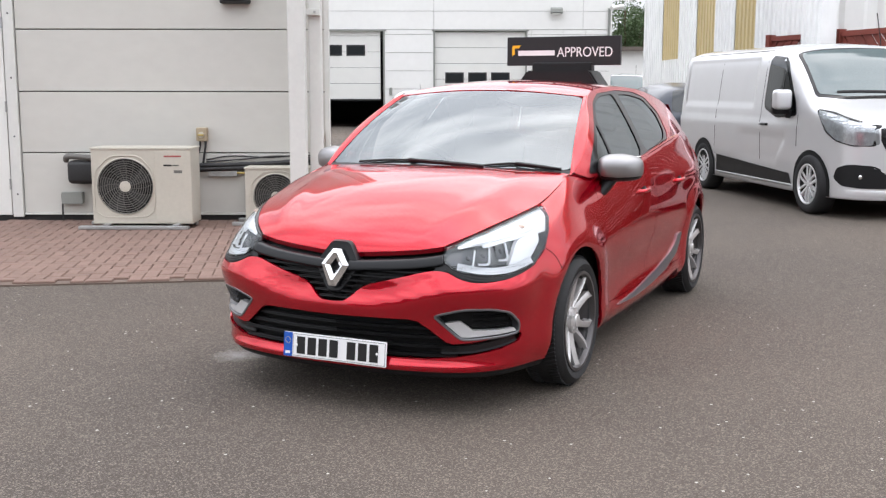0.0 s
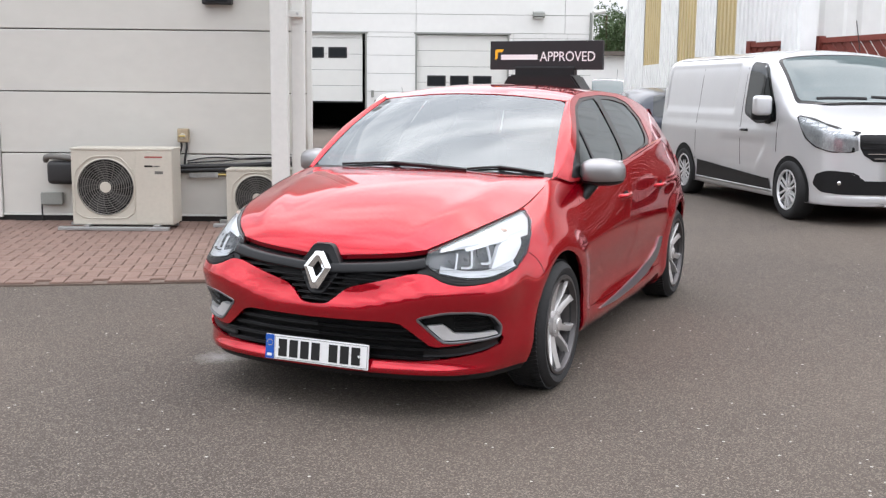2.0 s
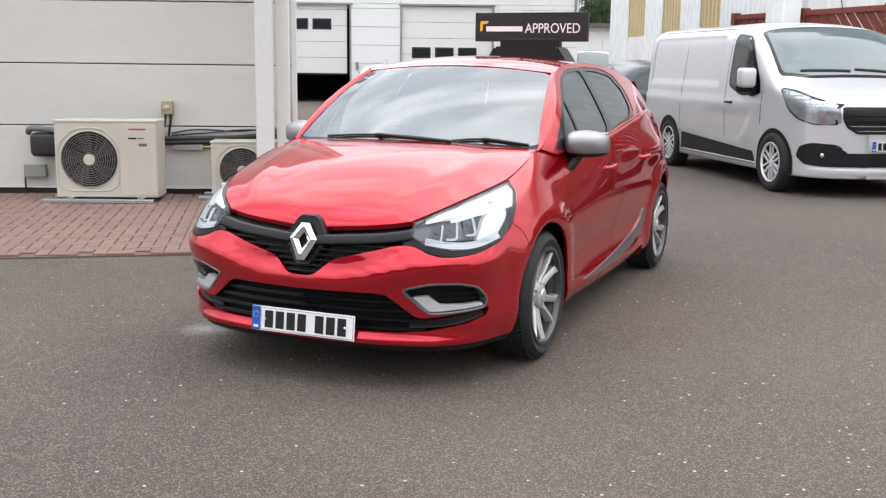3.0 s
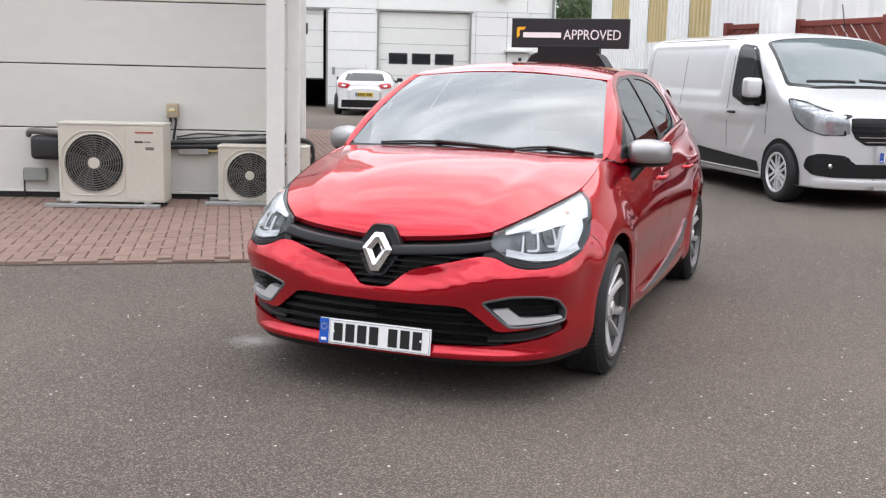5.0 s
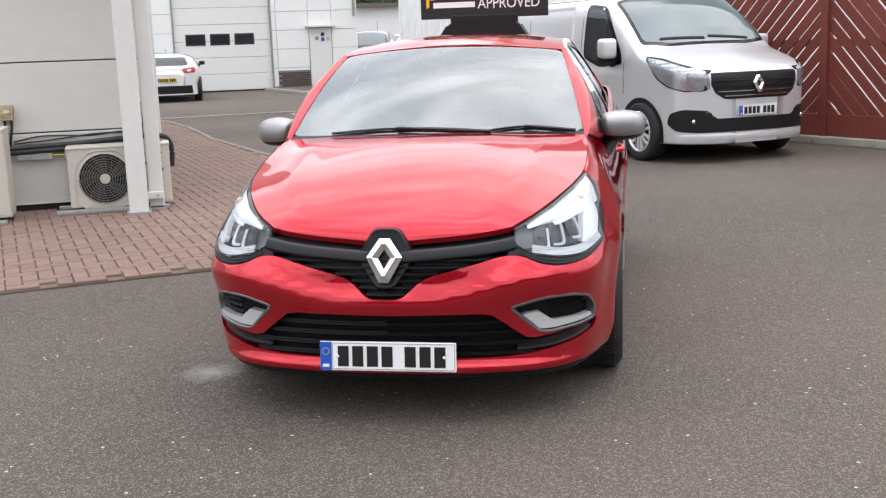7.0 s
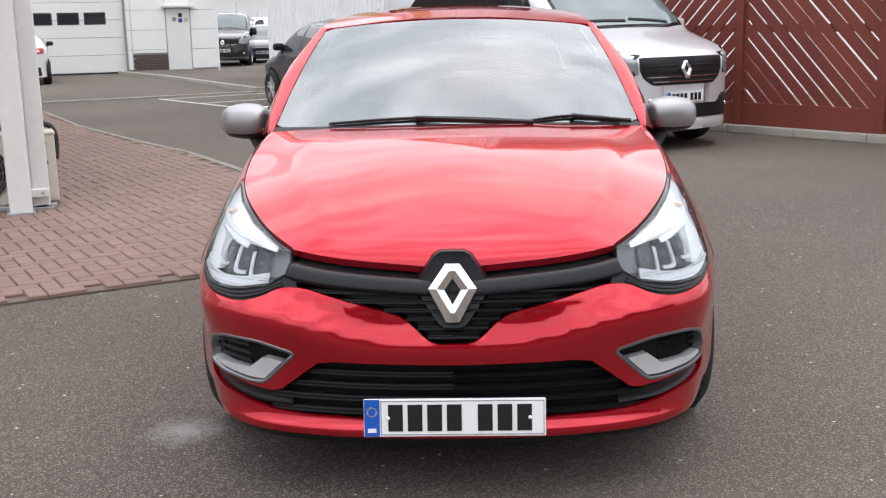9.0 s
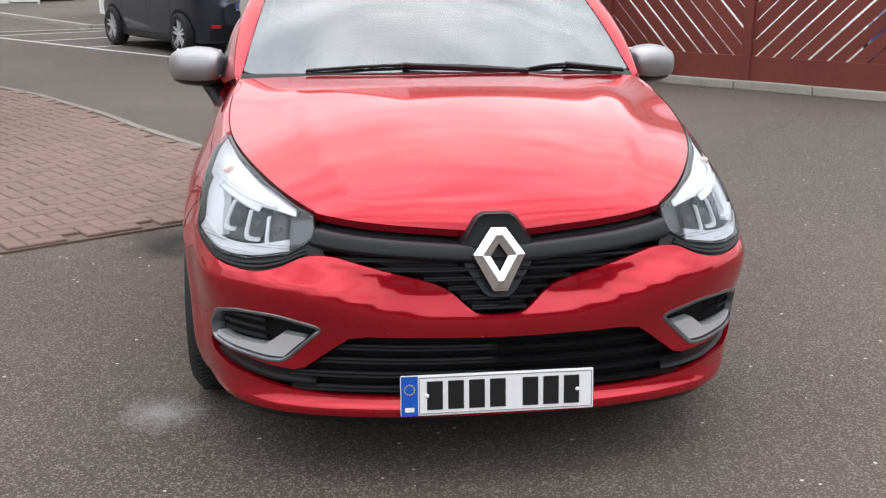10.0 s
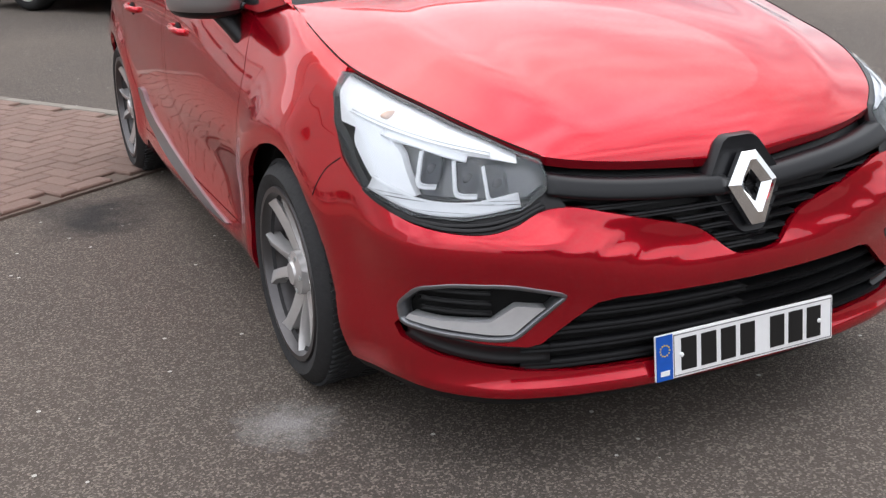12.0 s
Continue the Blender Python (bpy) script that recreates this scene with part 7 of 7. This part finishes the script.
# ---- roof sign ----
def build_roof_sign():
    s = thing("roof_sign", "black advertising board standing on the red car roof", "sign", pose(-0.472, 4.562, 0, 0, 0, -25) @ pose(0, 3.04, 0))
    bm = bmesh.new()
    prism(bm, ((-0.30, 1.405), (0.30, 1.405), (0.22, 1.52), (-0.22, 1.52)), "xz", -0.12, 0.12)
    bmesh.ops.bevel(bm, geom=list(bm.edges), offset=0.012, segments=2, affect="EDGES")
    part("base", bm, M_CARBLACK, s, smooth=40)
    part("neck", boxed(-0.21, 0.21, -0.04, 0.04, 1.51, 1.575, 0.008), M_CARBLACK, s)
    bd = part("board", boxed(-0.40, 0.40, -0.02, 0.02, 1.555, 1.748, 0.004), M_SIGNBLACK, s)
    part("brand_bar", boxed(-0.318, -0.055, -0.0225, -0.0195, 1.622, 1.656), M_SIGNWHITE, bd)
    text_mesh("APPROVED", 0.092, M_SIGNWHITE, bd, pose(0.155, -0.021, 1.640, 90, 0, 0), width=0.385)
    bm = bmesh.new()
    prism(bm, ((-0.362, 1.62), (-0.344, 1.632), (-0.344, 1.672), (-0.312, 1.672), (-0.300, 1.692), (-0.352, 1.692), (-0.362, 1.684)), "xz", -0.0225, -0.0195)
    part("yellow_mark", bm, M_SIGNYELLOW, bd)


build_roof_sign()


# ---- air conditioning units and wall fittings ----
def build_ac(x0, x1, y0, y1, z0, z1, fan_x, fan_z, fan_r, seam_x, label):
    a = thing("air_conditioner", label, "air conditioner", group="outdoor air conditioning units")
    part("casing", boxed(x0, x1, y0, y1, z0, z1 - 0.02, 0.008), M_CREAM, a)
    part("lid", boxed(x0 - 0.006, x1 + 0.006, y0 - 0.008, y1 + 0.004, z1 - 0.022, z1, 0.006), M_CREAM, a)
    part("access_panel", boxed(seam_x + 0.004, x1 - 0.006, y0 - 0.006, y0 + 0.01, z0 + 0.02, z1 - 0.03, 0.004), M_CREAM, a)
    fr = rounded([(fan_x - fan_r - 0.02, fan_z - fan_r - 0.02), (seam_x - 0.01, fan_z - fan_r - 0.02), (seam_x - 0.01, fan_z + fan_r * 0.5), (fan_x + fan_r * 0.5, fan_z + fan_r + 0.015), (fan_x - fan_r * 0.5, fan_z + fan_r + 0.015), (fan_x - fan_r - 0.02, fan_z + fan_r * 0.5)], 0.3, 2)
    bm = bmesh.new()
    tube(bm, [(x, y0 - 0.004, z) for x, z in fr], 0.006, 6, closed=True)
    part("grille_frame", bm, M_CREAM, a)
    bm = bmesh.new()
    lathe(bm, [(fan_r, y0 - 0.003), (fan_r - 0.01, y0 - 0.010), (fan_r - 0.02, y0 - 0.003)], "y", 48, (fan_x, 0, fan_z))
    part("fan_rim", bm, M_CREAM, a, smooth=60)
    # no hole: a black disc on the casing paints the shade behind the grille
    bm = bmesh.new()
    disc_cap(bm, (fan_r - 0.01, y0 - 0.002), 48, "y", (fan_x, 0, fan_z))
    part("fan_opening_shade", bm, M_VOID, a)
    for k in range(5):
        t = k * math.tau / 5
        bm = bmesh.new()
        prism(bm, [(fan_x + q * math.cos(t + w), fan_z + q * math.sin(t + w)) for q, w in ((0.06, 0), (fan_r * 0.9, 0.2), (fan_r * 0.9, 0.85), (0.06, 0.9))], "xz", y0 - 0.0035, y0 - 0.0025)
        part("fan_blade", bm, M_FANBLADE, a)
    n = int(fan_r / 0.022)
    for i in range(2, n + 1):
        bm = bmesh.new()
        rr = i * (fan_r - 0.015) / n
        tube(bm, [(fan_x + rr * math.cos(t), y0 - 0.010, fan_z + rr * math.sin(t)) for t in np.linspace(0, math.tau, 41)[:-1]], 0.0042, 5, closed=True)
        part("grille_ring", bm, M_GREYDARK, a)
    for i in range(16):
        t = i * math.tau / 16
        bm = bmesh.new()
        tube(bm, [(fan_x + q * math.cos(t + 0.5 * (q / fan_r)), y0 - 0.012, fan_z + q * math.sin(t + 0.5 * (q / fan_r))) for q in np.linspace(0.05, fan_r - 0.012, 6)], 0.0028, 5)
        part("grille_rib", bm, M_GREYDARK, a)
    bm = bmesh.new()
    lathe(bm, [(0.055 * fan_r / 0.29, y0 - 0.008), (0.055 * fan_r / 0.29, y0 - 0.018), (0.001, y0 - 0.021)], "y", 28, (fan_x, 0, fan_z))
    part("fan_hub", bm, M_CREAM, a, smooth=40)
    c = (seam_x + x1) / 2
    part("brand_bar", boxed(c - 0.085, c + 0.085, y0 - 0.008, y0 - 0.004, z1 - 0.094, z1 - 0.078), M_REDINK, a)
    part("model_bar", boxed(c - 0.09, c - 0.01, y0 - 0.008, y0 - 0.004, z1 - 0.182, z1 - 0.166), M_PLATEINK, a)
    part("model_bar", boxed(c + 0.0, c + 0.06, y0 - 0.008, y0 - 0.004, z1 - 0.180, z1 - 0.168), M_GREYDARK, a)
    part("rating_plate", boxed(c + 0.01, c + 0.09, y0 - 0.008, y0 - 0.004, z1 - 0.25, z1 - 0.222), M_GREYDARK, a)
    part("foot_rail", boxed(x0 - 0.12, x1 - 0.03, y0 - 0.10, y0 - 0.02, 0.03, 0.062, 0.004), M_GALV, a)
    part("foot_rail", boxed(x0 - 0.12, x1 - 0.03, y1 - 0.06, y1 + 0.0, 0.03, 0.062, 0.004), M_GALV, a)
    for fx in (x0 + 0.15, x1 - 0.15):
        part("mount_foot", boxed(fx - 0.03, fx + 0.03, y0 - 0.09, y1, 0.058, z0 + 0.004), M_GALV, a)
    for sx, sz in ((seam_x + 0.02, z1 - 0.012), (x1 - 0.03, z1 - 0.012), (x0 + 0.1, z1 - 0.012)):
        bm = bmesh.new()
        tube(bm, ((sx, y0 - 0.012, sz), (sx, y0 - 0.004, sz)), 0.005, 8)
        part("screw", bm, M_GALV, a)


M_FANBLADE = mat("dark_fan_blade", (0.025, 0.025, 0.025), 0.6)
M_GREYDARK = mat("dark_grille_wire", (0.13, 0.125, 0.115), 0.5, vary=0.15)
M_REDINK = mat("red_brand_ink", (0.34, 0.09, 0.08), 0.5)
build_ac(-3.44, -2.46, 10.40, 10.76, 0.075, 0.825, -3.11, 0.445, 0.285, -2.82, "large cream outdoor air conditioner with dark round fan grille")
build_ac(-2.00, -1.12, 10.72, 11.02, 0.070, 0.610, -1.69, 0.320, 0.235, -1.42, "smaller cream outdoor air conditioner beside white posts")


def pipe_run(name, label, category, pts, radius, material, n=8):
    t = thing(name, label, category)
    bm = bmesh.new()
    tube(bm, [tuple(p) for p in catmull(pts, n)], radius, 8)
    part("run", bm, material, t, smooth=60)
    return t


def build_wall_fittings():
    Y = WALL_Y
    pipe_run("insulated_pipe", "black foam-insulated pipe along the cream wall", "pipe", [(-2.75, Y - 0.06, 0.60), (-2.4, Y - 0.05, 0.605), (-1.9, Y - 0.045, 0.62), (-1.5, Y - 0.05, 0.648), (-1.26, Y - 0.05, 0.655), (-1.13, Y - 0.03, 0.63), (-1.09, Y - 0.02, 0.52), (-1.10, Y - 0.03, 0.36)], 0.024, M_BLACKPLASTIC)
    pipe_run("insulated_pipe", "black foam-insulated pipe sagging along the cream wall", "pipe", [(-2.75, Y - 0.05, 0.555), (-2.2, Y - 0.05, 0.572), (-1.8, Y - 0.05, 0.588), (-1.4, Y - 0.05, 0.605)], 0.027, M_BLACKPLASTIC)
    pipe_run("cable", "thin black cable draped along the cream wall", "cable", [(-2.46, Y - 0.02, 0.66), (-2.2, Y - 0.02, 0.70), (-1.8, Y - 0.02, 0.685), (-1.5, Y - 0.02, 0.71), (-1.25, Y - 0.02, 0.70)], 0.007, M_BLACKPLASTIC)
    pipe_run("cable", "thin black cable draped along the cream wall", "cable", [(-2.46, Y - 0.02, 0.64), (-2.1, Y - 0.025, 0.665), (-1.7, Y - 0.025, 0.70), (-1.25, Y - 0.02, 0.68)], 0.007, M_BLACKPLASTIC)
    for sx, sz in ((-2.49, 0.92), (-1.30, 0.90)):
        s = thing("isolator_switch", "aged cream rotary isolator switch with black cables", "switch", group="isolator switches")
        part("body", boxed(sx - 0.055, sx + 0.055, Y - 0.09, Y, sz - 0.065, sz + 0.075, 0.01), M_CREAM_OLD, s)
        bm = bmesh.new()
        lathe(bm, [(0.032, Y - 0.088), (0.030, Y - 0.105), (0.001, Y - 0.106)], "y", 20, (sx, 0, sz))
        part("dial", bm, M_CREAM, s, smooth=40)
        part("knob", boxed(sx - 0.03, sx + 0.03, Y - 0.12, Y - 0.104, sz - 0.009, sz + 0.009, 0.003), M_BRASS, s)
        for dx, ex in ((-0.025, -0.08), (0.03, 0.0)):
            bm = bmesh.new()
            tube(bm, [tuple(p) for p in catmull([(sx + dx, Y - 0.045, sz - 0.06), (sx + dx, Y - 0.045, sz - 0.12), (sx + ex * 0.6 + dx * 0.4, Y - 0.04, sz - 0.22), (sx + ex, Y - 0.03, sz - 0.29)], 5)], 0.012, 8)
            part("cable_tail", bm, M_BLACKPLASTIC, s, smooth=60)
    c = thing("conduit_box", "galvanised trunking with a brass gland on the cream wall", "conduit")
    part("trunking", boxed(-2.44, -2.14, Y - 0.06, Y, 0.49, 0.55, 0.004), M_GALV, c)
    bm = bmesh.new()
    tube(bm, ((-2.14, Y - 0.04, 0.525), (-1.99, Y - 0.04, 0.525)), 0.012)
    part("gland", bm, M_BRASS, c)
    part("end_box", boxed(-2.04, -1.96, Y - 0.07, Y, 0.47, 0.57, 0.006), M_GREYPLASTIC, c)
    j = thing("junction_box", "grey weatherproof junction box with a black cable", "junction box")
    part("body", boxed(-3.96, -3.75, Y - 0.07, Y, 0.205, 0.325, 0.012), M_GREYPLASTIC, j)
    part("lid", boxed(-3.965, -3.745, Y - 0.085, Y - 0.065, 0.20, 0.33, 0.008), M_GREYPLASTIC, j)
    bm = bmesh.new()
    tube(bm, ((-3.975, Y - 0.03, 0.03), (-3.975, Y - 0.03, 0.30), (-3.93, Y - 0.03, 0.32)), 0.010)
    part("cable_tail", bm, M_BLACKPLASTIC, j)
    h = thing("pipe_cover", "black pipe lagging bundle behind the air conditioner", "pipe")
    part("wrap", rounded_box(-3.86, -3.52, Y - 0.20, Y, 0.42, 0.66, 0.05), M_BLACKPLASTIC, h, smooth=40)
    bm = bmesh.new()
    tube(bm, [tuple(p) for p in catmull([(-3.90, Y - 0.08, 0.655), (-3.86, Y - 0.14, 0.70), (-3.7, Y - 0.16, 0.695), (-3.50, Y - 0.2, 0.68)], 6)], 0.03, 8)
    part("elbow", bm, M_GREYDARK, h, smooth=60)
    l = thing("bulkhead_lamp", "dark bulkhead lamp fixed high on the cream wall", "lamp")
    part("housing", boxed(-2.26, -1.96, Y - 0.12, Y, 2.245, 2.42, 0.015), M_BLACKPLASTIC, l)
    part("diffuser", boxed(-2.22, -2.0, Y - 0.13, Y - 0.118, 2.27, 2.39, 0.006), M_DARKGLASS, l)


build_wall_fittings()


def build_posts():
    for x0, x1, y0, y1, lab in ((-1.50, -1.335, 10.42, 10.56, "white painted steel box post on the block paving"), (-1.325, -1.195, 10.62, 10.72, "slimmer white painted steel post with a bracket")):
        p = thing("canopy_post", lab, "post", group="canopy posts")
        part("shaft", boxed(x0, x1, y0, y1, 0.02, 3.75, 0.012), M_WHITEPAINT, p)
        part("base_plate", boxed(x0 - 0.02, x1 + 0.02, y0 - 0.03, y1 + 0.03, 0.02, 0.045, 0.004), M_GALV, p)
    for z in (0.16, 2.13):
        b = thing("post_bracket", "white steel strap joining two posts", "bracket", group="post brackets")
        part("strap", boxed(-1.40, -1.20, 10.555, 10.625, z - 0.03, z + 0.03, 0.004), M_WHITEPAINT, b)
        bm = bmesh.new()
        tube(bm, ((-1.25, 10.548, z), (-1.25, 10.556, z)), 0.014, 6)
        part("bolt", bm, M_GALV, b)


build_posts()


# ---- markings, kerbs, gravel, trees ----
def strip(name, a, b, width, material, z, parent):
    a, b = Vector((*a, 0)), Vector((*b, 0))
    d = (b - a).normalized()
    n = Vector((-d.y, d.x, 0)) * width / 2
    bm = bmesh.new()
    q = [bm.verts.new(p + Vector((0, 0, z))) for p in (a - n, b - n, b + n, a + n)]
    bm.faces.new(q)
    return part(name, bm, material, parent)


def build_markings():
    m = thing("road_markings", "worn white parking bay lines on the asphalt", "road marking", kind="structure")
    for a, b in (((1.70, 24.0), (2.75, 19.65)), ((2.75, 19.65), (3.45, 17.05)), ((3.45, 17.05), (5.4, 17.6)), ((2.62, 20.3), (5.3, 21.0)), ((2.15, 22.1), (5.3, 22.9)), ((1.75, 23.8), (5.3, 24.7))):
        strip("bay_line", a, b, 0.09, M_LINE, 0.004, m)
    k = thing("kerb_far", "pale flush kerb across the yard entrance", "kerb", kind="structure")
    x = -1.2
    while x < 3.9:
        y = 24.1 + 0.12 * (x + 1.2)
        e = part("kerb_stone", boxed(0.004, 0.90, -0.06, 0.06, -0.02, 0.035, 0.006, 1), M_CONCRETE, k)
        e.matrix_local = pose(x, y, 0, 0, 0, 6.8)
        x += 0.9
    isl = thing("pavement_island", "raised grey pavement island by the warehouse", "pavement", kind="structure")
    bm = bmesh.new()
    prism(bm, ((3.95, 24.9), (5.5, 25.2), (5.5, 36.5), (4.6, 37.6), (2.6, 37.6), (3.3, 33.0)), "xy", -0.02, 0.09)
    part("slab", bm, M_ASPHALT, isl)
    for a, b in (((3.95, 24.9), (3.3, 33.0)), ((3.3, 33.0), (2.6, 37.6)), ((3.95, 24.9), (5.5, 25.2))):
        d = Vector((b[0] - a[0], b[1] - a[1]))
        n = int(d.length / 0.9)
        ang = math.degrees(math.atan2(d.y, d.x))
        for i in range(n):
            e = part("kerb_stone", boxed(0.004, d.length / n - 0.004, -0.06, 0.06, -0.02, 0.10, 0.01, 1), M_CONCRETE, isl)
            e.matrix_local = pose(a[0] + d.x * i / n, a[1] + d.y * i / n, 0, 0, 0, ang)
    g = thing("gravel_yard", "pale gravel yard beyond the end of the fence", "gravel", kind="structure")
    bm = bmesh.new()
    prism(bm, ((8.05, 8.55), (8.6, 8.1), (10.5, 6.4), (22, 2), (22, 17.1), (6.0, 17.1), (6.2, 15.4)), "xy", -0.02, 0.010)
    part("bed", bm, M_GRAVEL, g)
    verts, faces = [], []
    for i in range(1500):
        u, v = random.random(), random.random()
        x = 8.05 + 4.0 * u
        y = 8.45 - 0.80 * (x - 8.05) + 2.2 * v ** 1.6 + random.uniform(-0.12, 0.1)
        s = random.uniform(0.008, 0.024)
        m = pose(x, y, 0.012 + s * 0.3, random.uniform(0, 360), random.uniform(0, 360), random.uniform(0, 360))
        o = len(verts)
        verts += [m @ (Vector(c) * s * random.uniform(0.7, 1.2)) for c in ((1, 0, 0), (-1, 0, 0), (0, 1, 0), (0, -1, 0), (0, 0, 0.7), (0, 0, -0.7))]
        faces += [(o + a, o + b, o + c) for a, b, c in ((0, 2, 4), (2, 1, 4), (1, 3, 4), (3, 0, 4), (2, 0, 5), (1, 2, 5), (3, 1, 5), (0, 3, 5))]
    me = bpy.data.meshes.new("gravel_stones")
    me.from_pydata(verts, [], faces)
    me.materials.append(M_STONES)
    ob = new("gravel_stones", me)
    tagged(ob, "loose pale gravel stones along the yard edge", "gravel", kind="stuff")


M_STONES = mat("loose_stones", (0.42, 0.38, 0.32), 0.9, vary=0.45, random_piece=0.8)
build_markings()


def build_tree(x, y, h, spread, seed):
    rnd = random.Random(seed)
    t = thing("tree", "broad green deciduous tree far behind the yard", "tree", pose(x, y, 0), group="trees behind the yard")
    bm = bmesh.new()
    tube(bm, ((0, 0, 0), (0.05, 0, h * 0.25), (0.1, 0.05, h * 0.5)), 0.22, 10)
    tips = []
    for k in range(12):
        a = rnd.uniform(0, math.tau)
        r = spread * rnd.uniform(0.35, 0.8)
        e = Vector((r * math.cos(a), r * math.sin(a), h * rnd.uniform(0.5, 0.92)))
        s = Vector((0.08, 0.02, h * rnd.uniform(0.25, 0.48)))
        tube(bm, (s, (s + e) / 2 + Vector((0, 0, 0.25)), e), 0.06, 6)
        tips += [e, (s + e * 2) / 3]
    part("trunk", bm, M_BARK, t, smooth=60)
    verts, faces = [], []
    for c in tips:
        cr = spread * rnd.uniform(0.22, 0.42)
        for i in range(420):
            d = Vector((rnd.gauss(0, 1), rnd.gauss(0, 1), rnd.gauss(0, 0.8))).normalized() * cr * rnd.uniform(0.3, 1.05) ** 0.6
            p = c + d
            s = rnd.uniform(0.06, 0.13)
            m = pose(p.x, p.y, p.z, rnd.uniform(0, 360), rnd.uniform(0, 360), rnd.uniform(0, 360))
            o = len(verts)
            verts += [m @ Vector(q) for q in ((-s, 0, 0), (0, -s * 0.5, 0), (s, 0, 0.02), (0, s * 0.5, 0))]
            faces.append((o, o + 1, o + 2, o + 3))
    me = bpy.data.meshes.new("crown")
    me.from_pydata(verts, [], faces)
    me.materials.append(M_LEAF)
    ob = new("crown", me)
    ob.parent = t


build_tree(12.4, 74, 7.2, 3.2, 1)
build_tree(17.0, 80, 7.8, 3.6, 2)
build_tree(8.2, 78, 7.0, 3.0, 3)


def build_far_shed():
    s = thing("far_shed", "low brown-roofed shed at the back of the yard", "building")
    part("wall", boxed(6, 22, 68, 74, 0, 3.7), M_FARPANEL, s)
    bm = bmesh.new()
    prism(bm, ((67.4, 3.7), (74.6, 3.7), (74.6, 4.1), (67.4, 3.95)), "yz", 5.5, 22.5)
    part("roof", bm, M_GREYROOF, s)


build_far_shed()


# unseen plain wall added behind the camera; its dark colour deepens the car's reflections
def build_rear_closure():
    w = thing("wall_rear_unseen", "unseen plain dark wall added behind the camera to darken reflections", "wall", kind="structure")
    part("core", boxed(-30, 30, -22, -21, 0, 6.2), M_GREYROOF, w)


build_rear_closure()
